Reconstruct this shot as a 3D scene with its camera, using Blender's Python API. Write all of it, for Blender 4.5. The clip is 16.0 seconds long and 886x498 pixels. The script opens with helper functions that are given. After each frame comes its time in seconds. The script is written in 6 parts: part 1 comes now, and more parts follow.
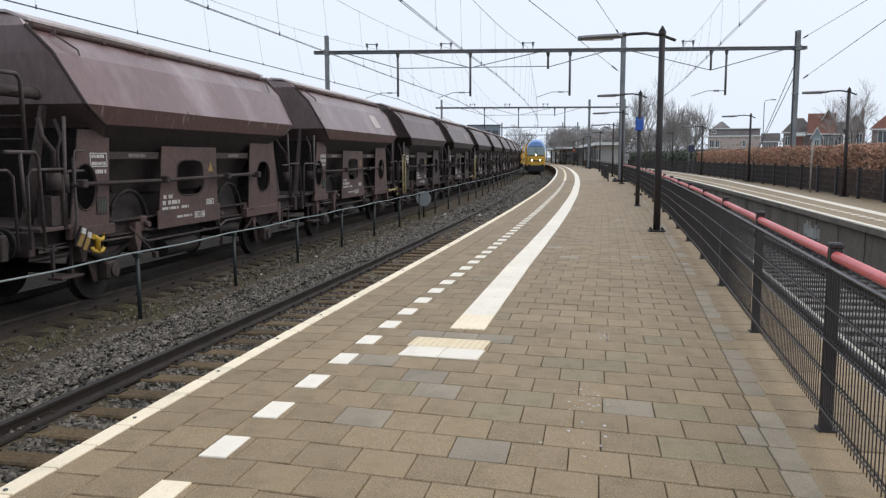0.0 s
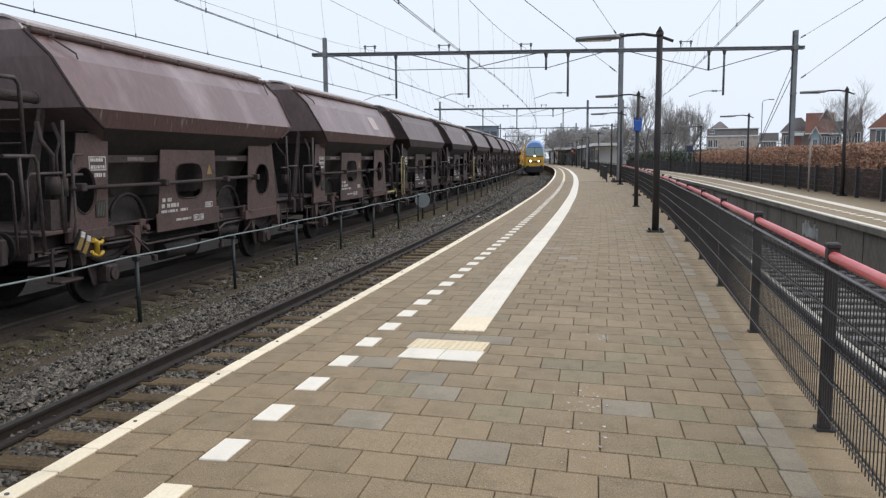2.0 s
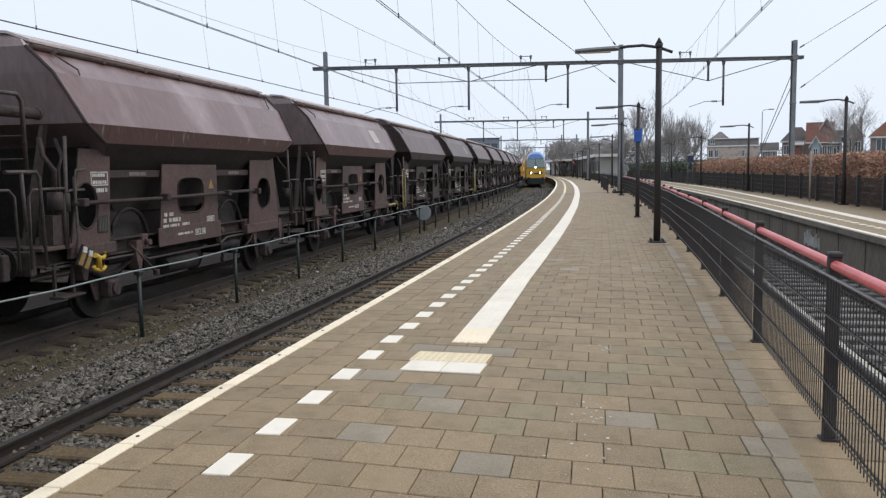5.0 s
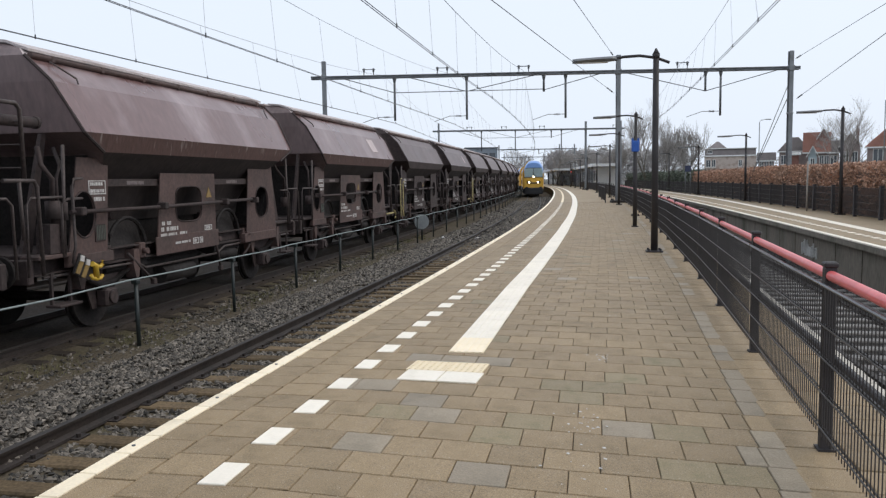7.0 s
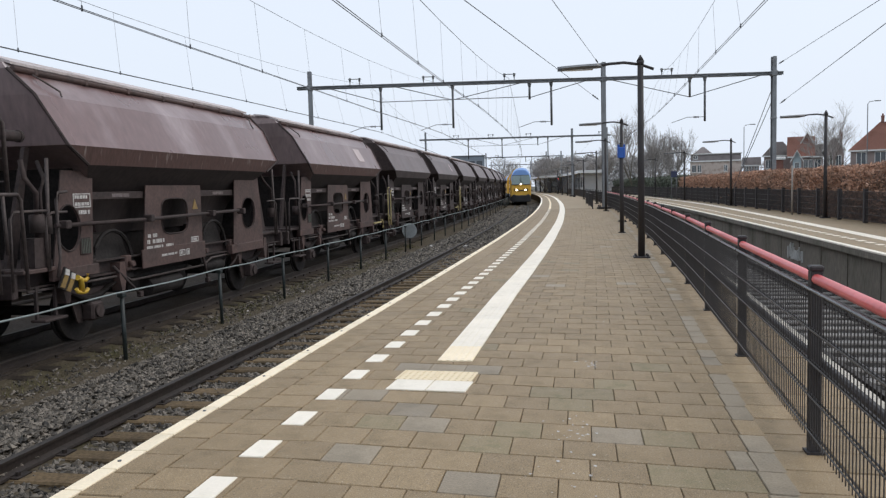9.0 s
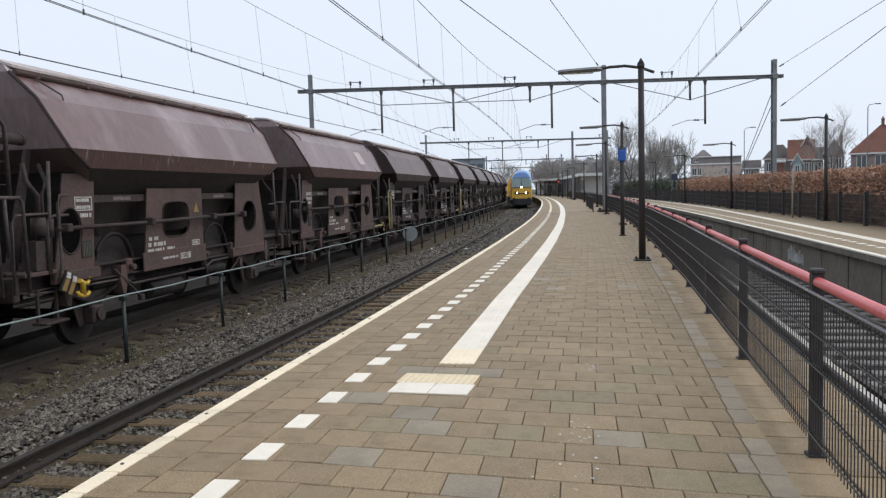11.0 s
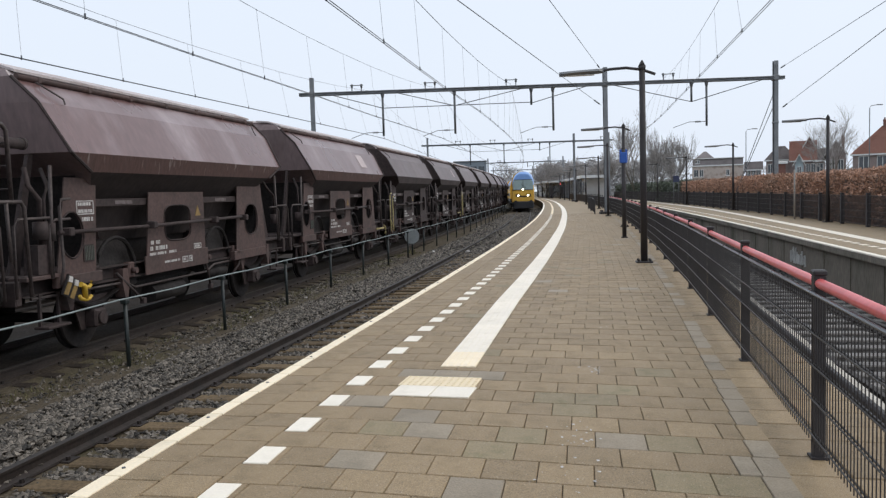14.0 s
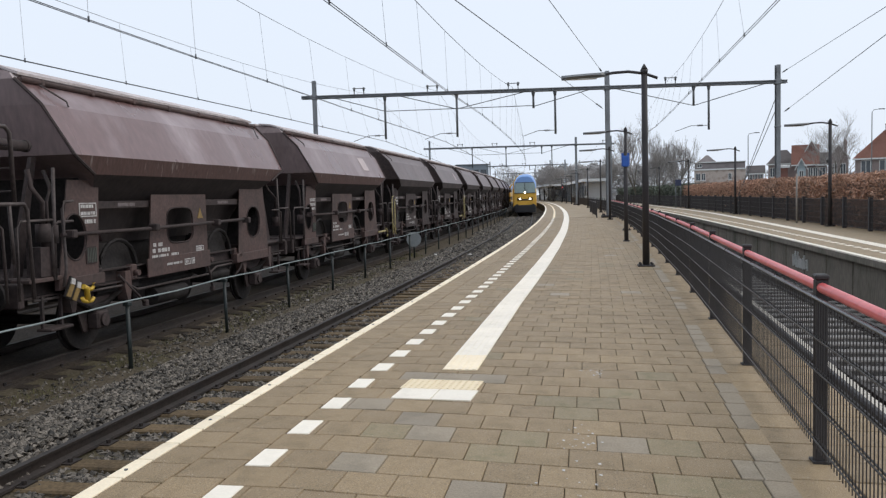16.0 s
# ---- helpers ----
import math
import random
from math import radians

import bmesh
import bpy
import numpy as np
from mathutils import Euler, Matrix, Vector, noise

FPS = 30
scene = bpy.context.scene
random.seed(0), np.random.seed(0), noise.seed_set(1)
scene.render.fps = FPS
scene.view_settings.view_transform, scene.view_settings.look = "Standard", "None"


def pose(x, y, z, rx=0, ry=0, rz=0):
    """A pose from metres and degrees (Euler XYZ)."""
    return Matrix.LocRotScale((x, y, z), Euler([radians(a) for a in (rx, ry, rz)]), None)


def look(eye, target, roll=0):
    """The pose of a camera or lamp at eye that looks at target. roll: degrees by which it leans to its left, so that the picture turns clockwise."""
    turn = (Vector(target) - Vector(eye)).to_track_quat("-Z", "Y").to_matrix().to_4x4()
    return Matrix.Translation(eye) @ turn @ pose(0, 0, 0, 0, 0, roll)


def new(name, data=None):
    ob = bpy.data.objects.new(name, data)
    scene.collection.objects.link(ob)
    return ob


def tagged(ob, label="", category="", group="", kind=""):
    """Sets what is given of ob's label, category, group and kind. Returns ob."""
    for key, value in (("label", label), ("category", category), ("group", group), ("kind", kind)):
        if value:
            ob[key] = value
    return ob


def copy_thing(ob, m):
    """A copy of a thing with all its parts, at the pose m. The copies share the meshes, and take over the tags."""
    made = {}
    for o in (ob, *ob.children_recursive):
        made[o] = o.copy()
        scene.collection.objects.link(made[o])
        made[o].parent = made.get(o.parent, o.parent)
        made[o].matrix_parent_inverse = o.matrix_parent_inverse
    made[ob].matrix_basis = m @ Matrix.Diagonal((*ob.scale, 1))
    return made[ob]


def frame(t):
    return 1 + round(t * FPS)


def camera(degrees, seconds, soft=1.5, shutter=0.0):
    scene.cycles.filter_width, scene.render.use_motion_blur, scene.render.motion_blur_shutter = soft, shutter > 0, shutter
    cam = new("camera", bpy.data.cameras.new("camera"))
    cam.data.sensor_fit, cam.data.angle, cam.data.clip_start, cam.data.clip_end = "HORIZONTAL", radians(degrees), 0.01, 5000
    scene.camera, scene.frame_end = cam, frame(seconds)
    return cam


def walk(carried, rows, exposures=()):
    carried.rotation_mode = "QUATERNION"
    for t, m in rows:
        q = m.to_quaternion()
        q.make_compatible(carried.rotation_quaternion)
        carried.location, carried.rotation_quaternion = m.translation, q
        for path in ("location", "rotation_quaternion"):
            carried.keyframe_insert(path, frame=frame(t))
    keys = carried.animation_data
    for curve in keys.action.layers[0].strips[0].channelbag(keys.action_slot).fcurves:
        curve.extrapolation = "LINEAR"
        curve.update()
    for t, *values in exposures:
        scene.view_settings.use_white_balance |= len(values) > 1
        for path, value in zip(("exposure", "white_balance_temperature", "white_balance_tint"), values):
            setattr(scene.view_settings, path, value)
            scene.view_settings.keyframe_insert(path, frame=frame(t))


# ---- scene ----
cam = camera(58.5, 16.0, 1.3)
WALK = [
    (0, pose(-0, 0, 1.45, 83.359, 0.099, -0.012)),
    (0.5, pose(0, 0.001, 1.45, 83.179, -0.155, -0.026)),
    (1, pose(0.005, -0.003, 1.455, 83.129, 0.011, -0.082)),
    (1.5, pose(0.002, -0.006, 1.457, 83.245, 0.127, -0.066)),
    (2, pose(0.001, -0.012, 1.456, 83.457, 0.399, -0.111)),
    (2.5, pose(0.004, -0.016, 1.454, 83.691, 0.412, -0.209)),
    (3, pose(0.004, -0.015, 1.453, 83.835, 0.571, -0.228)),
    (3.5, pose(0.001, -0.019, 1.455, 83.874, 0.772, -0.231)),
    (4, pose(-0, -0.015, 1.454, 84.013, 0.952, -0.113)),
    (6.5, pose(0.007, -0.017, 1.461, 84.834, 0.671, 0.042)),
    (7, pose(0.008, -0.023, 1.459, 84.999, 0.773, -0.177)),
    (7.5, pose(0.006, -0.015, 1.458, 85.129, 0.916, -0.256)),
    (8, pose(0.008, -0.014, 1.463, 85.303, 1.271, -0.225)),
    (8.5, pose(0.025, -0.005, 1.461, 85.502, 1.504, -0.569)),
    (9, pose(0.018, -0.011, 1.459, 85.594, 1.495, -1.075)),
    (11.5, pose(0.006, -0.022, 1.462, 85.832, 1.504, -1.04)),
    (12, pose(0.003, -0.018, 1.462, 85.846, 1.336, -0.986)),
    (12.5, pose(0.01, -0.017, 1.462, 85.85, 1.312, -1.052)),
    (13, pose(0.008, -0.016, 1.463, 85.868, 1.387, -1.091)),
    (13.5, pose(0.009, -0.021, 1.463, 85.955, 1.587, -1.044)),
    (14, pose(0.013, -0.017, 1.462, 85.996, 1.711, -0.925)),
    (14.5, pose(0.01, -0.016, 1.463, 86.084, 1.796, -0.853)),
    (15, pose(0.01, -0.013, 1.462, 86.123, 1.668, -0.816)),
    (15.5, pose(0.014, -0.017, 1.461, 86.19, 1.721, -0.797)),
    (16, pose(0.01, -0.026, 1.463, 86.226, 1.57, -0.786)),
]
walk(cam, WALK, [(0, 0.05), (4, 0.05), (8, 0.04), (9, 0.0), (16, 0.0)])

# ---------------------------------------------------------------- world and sun
world = bpy.data.worlds.new("overcast_sky")
scene.world = world
world.use_nodes = True
wn, wl = world.node_tree.nodes, world.node_tree.links
wn.clear()
sky = wn.new("ShaderNodeTexSky")
sky.sky_type, sky.sun_disc = "NISHITA", False
sky.sun_elevation, sky.sun_rotation = radians(48), radians(84)
sky.air_density, sky.dust_density, sky.ozone_density = 1.2, 7.0, 1.0
grey = wn.new("ShaderNodeRGB")
grey.outputs[0].default_value = (8.85, 9.7, 11.0, 1)
blend = wn.new("ShaderNodeMix")
blend.data_type = "RGBA"
blend.inputs[0].default_value = 0.88
bg = wn.new("ShaderNodeBackground")
bg.inputs[1].default_value = 0.1
wout = wn.new("ShaderNodeOutputWorld")
wl.new(sky.outputs[0], blend.inputs[6])
wl.new(grey.outputs[0], blend.inputs[7])
wl.new(blend.outputs[2], bg.inputs[0])
wl.new(bg.outputs[0], wout.inputs[0])
sun = new("sun", bpy.data.lights.new("sun", "SUN"))
sun.data.energy, sun.data.angle, sun.data.color = 0.85, radians(40), (1.0, 0.93, 0.82)
sun.matrix_world = look((45, 5, 52), (0, 0, 0))


# ---------------------------------------------------------------- materials
def material(name, colour, rough=0.7, metal=0.0, grain=40.0, patch=2.0, spread=0.25, bump=0.2, colour2=None,
             piece=0.0, mix2=(0.5, 0.7), streak=1.0, spec=0.5, island=0.0, fleck=0.0):
    """A procedural surface: fine grain, larger stains of a second colour, relief, a shade of its own for each piece, and pale flecks of aggregate."""
    m = bpy.data.materials.new(name)
    m.use_nodes = True
    n, l = m.node_tree.nodes, m.node_tree.links
    b = n["Principled BSDF"]
    b.inputs["Roughness"].default_value, b.inputs["Metallic"].default_value = rough, metal
    b.inputs["Specular IOR Level"].default_value = spec
    tc = n.new("ShaderNodeTexCoord")
    info = n.new("ShaderNodeObjectInfo")
    mp = n.new("ShaderNodeMapping")
    mp.inputs["Scale"].default_value = (1, 1, streak)
    l.new(tc.outputs["Object"], mp.inputs[0])
    fine, big = n.new("ShaderNodeTexNoise"), n.new("ShaderNodeTexNoise")
    fine.inputs["Scale"].default_value, fine.inputs["Detail"].default_value = grain, 5
    big.inputs["Scale"].default_value, big.inputs["Detail"].default_value = patch, 4
    for tex in (fine, big):
        tex.noise_dimensions = "4D"
        l.new(mp.outputs[0], tex.inputs["Vector"])
        l.new(info.outputs["Random"], tex.inputs["W"])
    ramp = n.new("ShaderNodeMapRange")
    ramp.inputs["From Min"].default_value, ramp.inputs["From Max"].default_value = mix2
    l.new(big.outputs["Fac"], ramp.inputs["Value"])
    two = n.new("ShaderNodeMix")
    two.data_type = "RGBA"
    c2 = colour2 or tuple(c * (1 - spread) for c in colour)
    two.inputs[6].default_value, two.inputs[7].default_value = (*colour, 1), (*c2, 1)
    l.new(ramp.outputs[0], two.inputs[0])
    hsv = n.new("ShaderNodeHueSaturation")
    l.new(two.outputs[2], hsv.inputs["Color"])
    val = n.new("ShaderNodeMapRange")
    val.inputs["From Min"].default_value, val.inputs["From Max"].default_value = 0.3, 0.7
    val.inputs["To Min"].default_value, val.inputs["To Max"].default_value = 1 - spread, 1 + spread
    l.new(fine.outputs["Fac"], val.inputs["Value"])
    last = val.outputs[0]
    for amount, source in ((piece, info.outputs["Random"]), (island, None)):
        if amount:
            if source is None:
                source = n.new("ShaderNodeNewGeometry").outputs["Random Per Island"]
            own = n.new("ShaderNodeMapRange")
            own.inputs["To Min"].default_value, own.inputs["To Max"].default_value = 1 - amount, 1 + amount
            l.new(source, own.inputs["Value"])
            mul = n.new("ShaderNodeMath")
            mul.operation = "MULTIPLY"
            l.new(last, mul.inputs[0])
            l.new(own.outputs[0], mul.inputs[1])
            last = mul.outputs[0]
    l.new(last, hsv.inputs["Value"])
    surface = hsv.outputs[0]
    if fleck:
        grit = n.new("ShaderNodeTexNoise")
        grit.inputs["Scale"].default_value, grit.inputs["Detail"].default_value = 75, 2
        l.new(tc.outputs["Object"], grit.inputs["Vector"])
        for lo, hi, tone in ((0.64, 0.72, (0.52, 0.46, 0.37, 1)), (0.36, 0.28, (0.1, 0.08, 0.055, 1))):
            pick = n.new("ShaderNodeMapRange")
            pick.inputs["From Min"].default_value, pick.inputs["From Max"].default_value = lo, hi
            pick.inputs["To Max"].default_value = fleck
            l.new(grit.outputs["Fac"], pick.inputs["Value"])
            speck = n.new("ShaderNodeMix")
            speck.data_type = "RGBA"
            speck.inputs[7].default_value = tone
            l.new(pick.outputs[0], speck.inputs[0])
            l.new(surface, speck.inputs[6])
            surface = speck.outputs[2]
    l.new(surface, b.inputs["Base Color"])
    rr = n.new("ShaderNodeMapRange")
    rr.inputs["To Min"].default_value, rr.inputs["To Max"].default_value = max(rough - 0.18, 0.03), min(rough + 0.18, 1)
    l.new(big.outputs["Fac"], rr.inputs["Value"])
    l.new(rr.outputs[0], b.inputs["Roughness"])
    if bump:
        bp = n.new("ShaderNodeBump")
        bp.inputs["Strength"].default_value, bp.inputs["Distance"].default_value = bump, 0.01
        l.new(fine.outputs["Fac"], bp.inputs["Height"])
        l.new(bp.outputs[0], b.inputs["Normal"])
    return m


def glow(name, colour, strength):
    m = bpy.data.materials.new(name)
    m.use_nodes = True
    b = m.node_tree.nodes["Principled BSDF"]
    b.inputs["Base Color"].default_value = (*colour, 1)
    b.inputs["Emission Color"].default_value = (*colour, 1)
    b.inputs["Emission Strength"].default_value = strength
    return m


PAVER = material("paver", (0.3, 0.216, 0.121), 0.62, grain=170, patch=6, spread=0.4, bump=0.7, colour2=(0.243, 0.178, 0.1), piece=0.12, island=0.1, fleck=0.8)
PAVER_GREY = material("grey_paver", (0.295, 0.24, 0.17), 0.6, grain=95, patch=4, spread=0.18, bump=0.6, colour2=(0.235, 0.195, 0.14), piece=0.12)
PAVER_GREEN = material("mossy_paver", (0.258, 0.2, 0.112), 0.6, grain=120, patch=9, spread=0.22, bump=0.6, colour2=(0.21, 0.176, 0.095), piece=0.1, fleck=0.7)
COPING = material("pale_coping", (0.5, 0.46, 0.39), 0.6, grain=60, patch=6, spread=0.1, bump=0.15, colour2=(0.4, 0.37, 0.31), piece=0.06)
JOINT = material("joint_sand", (0.082, 0.068, 0.05), 0.95, grain=60, patch=3, spread=0.3, spec=0.1)
WHITE_TILE = material("white_tile", (0.9, 0.825, 0.7), 0.5, grain=60, patch=6, spread=0.04, bump=0.12, colour2=(0.81, 0.74, 0.62), piece=0.04)
EDGE_TILE = material("cream_edge_concrete", (0.93, 0.8, 0.59), 0.55, grain=60, patch=3, spread=0.07, bump=0.15, colour2=(0.8, 0.69, 0.51), piece=0.05)
CREAM_TILE = material("cream_tile", (0.8, 0.67, 0.46), 0.55, grain=90, patch=6, spread=0.06, bump=0.15, piece=0.06)
WALL_CONC = material("stained_concrete", (0.185, 0.162, 0.13), 0.85, grain=18, patch=1.0, spread=0.25, bump=0.35, colour2=(0.09, 0.088, 0.062), streak=0.3)
BALLAST = material("ballast_stone", (0.122, 0.105, 0.086), 0.7, grain=30, patch=4, spread=0.3, bump=0.5, colour2=(0.06, 0.052, 0.042), island=0.85)
BALLAST_DARK = material("sooty_ballast", (0.085, 0.08, 0.077), 0.75, grain=30, patch=4, spread=0.25, bump=0.5, island=0.6)
SOIL = material("trackbed", (0.098, 0.08, 0.058), 0.95, grain=35, patch=0.9, spread=0.45, bump=1.0, colour2=(0.08, 0.07, 0.042), spec=0.08)
RAIL = material("rusty_rail", (0.036, 0.027, 0.023), 0.65, 0.2, grain=30, patch=3, spread=0.3, bump=0.2, colour2=(0.025, 0.021, 0.019))
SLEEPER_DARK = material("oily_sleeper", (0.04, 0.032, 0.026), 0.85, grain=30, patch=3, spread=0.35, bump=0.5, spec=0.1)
PLASTER = material("pale_plaster", (0.62, 0.62, 0.61), 0.7, grain=8, patch=0.5, spread=0.1, bump=0.05)
RAIL_TOP = material("worn_rail_head", (0.042, 0.036, 0.033), 0.7, 0.1, grain=20, patch=2, spread=0.2, bump=0.05)
SLEEPER_GREY = material("grey_wet_sleeper", (0.16, 0.145, 0.13), 0.5, grain=30, patch=3, spread=0.25, bump=0.3, colour2=(0.1, 0.09, 0.08), piece=0.2)
SLEEPER = material("weathered_sleeper", (0.14, 0.1, 0.058), 0.85, grain=30, patch=3, spread=0.35, bump=0.5, colour2=(0.085, 0.066, 0.044), piece=0.25, spec=0.2)
WAGON = material("brown_wagon_paint", (0.172, 0.104, 0.1), 0.3, grain=11, patch=0.7, spread=0.12, bump=0.12, colour2=(0.4, 0.325, 0.335), streak=0.2, mix2=(0.5, 0.78))
WAGON_FAR = material("sooty_wagon_paint", (0.125, 0.092, 0.092), 0.5, grain=9, patch=0.9, spread=0.2, bump=0.1, colour2=(0.21, 0.175, 0.178), streak=0.2, mix2=(0.45, 0.75))
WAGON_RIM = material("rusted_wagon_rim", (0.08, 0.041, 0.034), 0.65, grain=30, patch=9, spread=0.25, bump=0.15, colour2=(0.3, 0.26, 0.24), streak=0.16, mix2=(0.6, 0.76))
# Frame dirt plus recess shade, both held in this colour.
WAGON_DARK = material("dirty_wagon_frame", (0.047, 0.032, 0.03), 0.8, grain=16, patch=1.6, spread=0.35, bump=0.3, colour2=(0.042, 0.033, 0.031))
# Slopes under the rim: shade of the overhang put into a darker tone.
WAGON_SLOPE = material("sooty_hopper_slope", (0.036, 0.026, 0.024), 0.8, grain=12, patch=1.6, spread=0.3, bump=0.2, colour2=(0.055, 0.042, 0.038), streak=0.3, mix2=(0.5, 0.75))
# Grease-black steel, with the shade of the recesses put into the colour too.
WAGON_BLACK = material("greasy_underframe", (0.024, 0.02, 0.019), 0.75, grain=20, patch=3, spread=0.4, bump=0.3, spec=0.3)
ROOF_GREY = material("grey_wagon_roof", (0.5, 0.44, 0.43), 0.6, grain=14, patch=1.5, spread=0.15, bump=0.15, colour2=(0.3, 0.24, 0.23))
PIPE = material("worn_steel_pipe", (0.075, 0.058, 0.054), 0.6, 0.1, grain=20, patch=4, spread=0.3, bump=0.1)
YELLOW = material("yellow_paint", (0.62, 0.4, 0.045), 0.45, grain=20, patch=5, spread=0.15, bump=0.1, colour2=(0.4, 0.26, 0.05))
MARK_WHITE = material("white_marking", (0.56, 0.54, 0.52), 0.6, grain=60, patch=10, spread=0.3, bump=0, colour2=(0.36, 0.33, 0.32))
BLACK_STEEL = material("black_coated_steel", (0.036, 0.032, 0.033), 0.6, 0.0, grain=60, patch=3, spread=0.2, bump=0.08, spec=0.4)
MESH_WIRE = material("black_mesh_wire", (0.042, 0.039, 0.04), 0.4, 0.0, grain=40, patch=3, spread=0.15, bump=0)
GALV = material("galvanised_steel", (0.22, 0.23, 0.24), 0.5, 0.35, grain=20, patch=1.5, spread=0.2, bump=0.08, colour2=(0.16, 0.165, 0.17))
RED_PIPE = material("red_pipe", (0.68, 0.115, 0.115), 0.35, grain=20, patch=2, spread=0.1, bump=0.05, colour2=(0.58, 0.12, 0.12))
GREEN_STEEL = material("dark_green_steel", (0.018, 0.025, 0.024), 0.45, grain=30, patch=3, spread=0.25, bump=0.1)
CABLE = material("grey_green_cable", (0.26, 0.3, 0.295), 0.45, 0.3, grain=40, patch=3, spread=0.2, bump=0)
WIRE = material("overhead_wire", (0.1, 0.105, 0.115), 0.5, 0.5, grain=10, patch=1, spread=0.1, bump=0)
LAMP_GREY = material("lamp_head", (0.16, 0.165, 0.17), 0.4, 0.3, grain=30, patch=3, spread=0.12, bump=0)
BLUE_SIGN = material("blue_sign", (0.02, 0.1, 0.42), 0.4, grain=10, patch=2, spread=0.08, bump=0)

EARTH = material("earth", (0.09, 0.085, 0.06), 0.95, grain=8, patch=0.2, spread=0.3, bump=0.4, colour2=(0.06, 0.075, 0.035))
# Darker than the bed beside the main track.
SOIL_SIDING = material("sooty_trackbed", (0.055, 0.045, 0.038), 0.95, grain=30, patch=1.2, spread=0.45, bump=1.0, colour2=(0.06, 0.048, 0.036), spec=0.08)
SOIL_DARK = material("dark_trackbed", (0.06, 0.054, 0.05), 0.9, grain=35, patch=1.0, spread=0.4, bump=1.0, colour2=(0.046, 0.04, 0.038), spec=0.08)
PAVER_FAR = material("far_paving", (0.285, 0.212, 0.125), 0.68, grain=6, patch=0.8, spread=0.14, bump=0.1, colour2=(0.245, 0.185, 0.112))
DRY_GRASS = material("dry_grass", (0.13, 0.12, 0.05), 0.9, grain=10, patch=2, spread=0.3, bump=0, colour2=(0.07, 0.085, 0.03), island=0.3)
WAGON_FRAME = material("brown_wagon_frame", (0.094, 0.057, 0.05), 0.7, grain=18, patch=2.2, spread=0.25, bump=0.25, colour2=(0.064, 0.046, 0.042), mix2=(0.45, 0.7))
WAGON_END = material("dull_wagon_end", (0.2, 0.148, 0.145), 0.55, grain=14, patch=1.4, spread=0.18, bump=0.15, colour2=(0.12, 0.085, 0.08), streak=0.3)
YELLOW_PALE = material("weathered_pale_yellow", (0.4, 0.33, 0.15), 0.6, grain=20, patch=4, spread=0.25, bump=0.1, colour2=(0.26, 0.2, 0.1))
YELLOW_DULL = material("faded_yellow_paint", (0.25, 0.16, 0.05), 0.6, grain=20, patch=4, spread=0.25, bump=0.1, colour2=(0.2, 0.13, 0.05))
GALV_GREEN = material("greenish_grille", (0.075, 0.085, 0.07), 0.6, grain=20, patch=4, spread=0.2, bump=0)
GALV_DARK = material("dull_steel", (0.12, 0.125, 0.13), 0.55, 0.3, grain=20, patch=2, spread=0.2, bump=0.05)
PATCH_PALE = material("pale_patch", (0.52, 0.43, 0.42), 0.5, grain=20, patch=2, spread=0.12, bump=0.05, colour2=(0.28, 0.2, 0.2))
FADED = material("faded_marking", (0.17, 0.14, 0.135), 0.7, grain=50, patch=9, spread=0.35, bump=0, colour2=(0.09, 0.065, 0.06))
DISC = material("pale_disc", (0.33, 0.35, 0.35), 0.5, grain=20, patch=4, spread=0.1, bump=0.02)
BROWN_INS = material("insulator_glaze", (0.05, 0.045, 0.045), 0.35, grain=20, patch=4, spread=0.1, bump=0)
MESH_BAR = material("mesh_bar", (0.045, 0.045, 0.048), 0.35, 0.2, grain=40, patch=3, spread=0.15, bump=0)
TOP_BAR = material("wet_top_bar", (0.1, 0.1, 0.105), 0.3, 0.4, grain=40, patch=3, spread=0.15, bump=0)
DIFFUSER = material("lamp_diffuser", (0.6, 0.6, 0.58), 0.4, grain=10, patch=2, spread=0.05, bump=0)
LEAF_BROWN = material("beech_leaf", (0.42, 0.245, 0.165), 0.7, grain=8, patch=0.6, spread=0.2, bump=0, colour2=(0.27, 0.175, 0.122), island=0.45)
# Leaf tone set near black so the wagon gaps read as dark voids.
LEAF_DARK = material("bramble_leaf", (0.028, 0.03, 0.019), 0.8, grain=8, patch=0.6, spread=0.2, bump=0, colour2=(0.018, 0.018, 0.013), island=0.4)
LEAF_GREEN = material("evergreen_leaf", (0.1, 0.115, 0.085), 0.7, grain=8, patch=0.6, spread=0.2, bump=0, colour2=(0.05, 0.065, 0.045), island=0.4)
# Twig colour is lifted to carry the haze over the distant crowns.
TWIG = material("bare_twig", (0.36, 0.335, 0.315), 0.9, grain=20, patch=1, spread=0.2, bump=0, spec=0.1)
BARK = material("bark", (0.13, 0.115, 0.09), 0.9, grain=25, patch=1.5, spread=0.3, bump=0.4, colour2=(0.09, 0.09, 0.06))
FENCE_DARK = material("dark_fence_board", (0.036, 0.032, 0.034), 0.7, grain=20, patch=1.5, spread=0.3, bump=0.2, piece=0.25)
BRICK_RED = material("red_brick", (0.24, 0.11, 0.085), 0.85, grain=30, patch=0.8, spread=0.2, bump=0.2, colour2=(0.19, 0.1, 0.08))
BRICK_BUFF = material("buff_brick", (0.5, 0.42, 0.37), 0.85, grain=30, patch=0.8, spread=0.15, bump=0.2, colour2=(0.3, 0.22, 0.18))
# Brown brick paled: the haze in front of the houses sits in its colour.
BRICK_DARK = material("brown_brick", (0.28, 0.225, 0.21), 0.85, grain=30, patch=0.8, spread=0.2, bump=0.2)
TILE_RED = material("orange_roof_tile", (0.36, 0.17, 0.125), 0.7, grain=12, patch=0.8, spread=0.2, bump=0.3, colour2=(0.27, 0.125, 0.09))
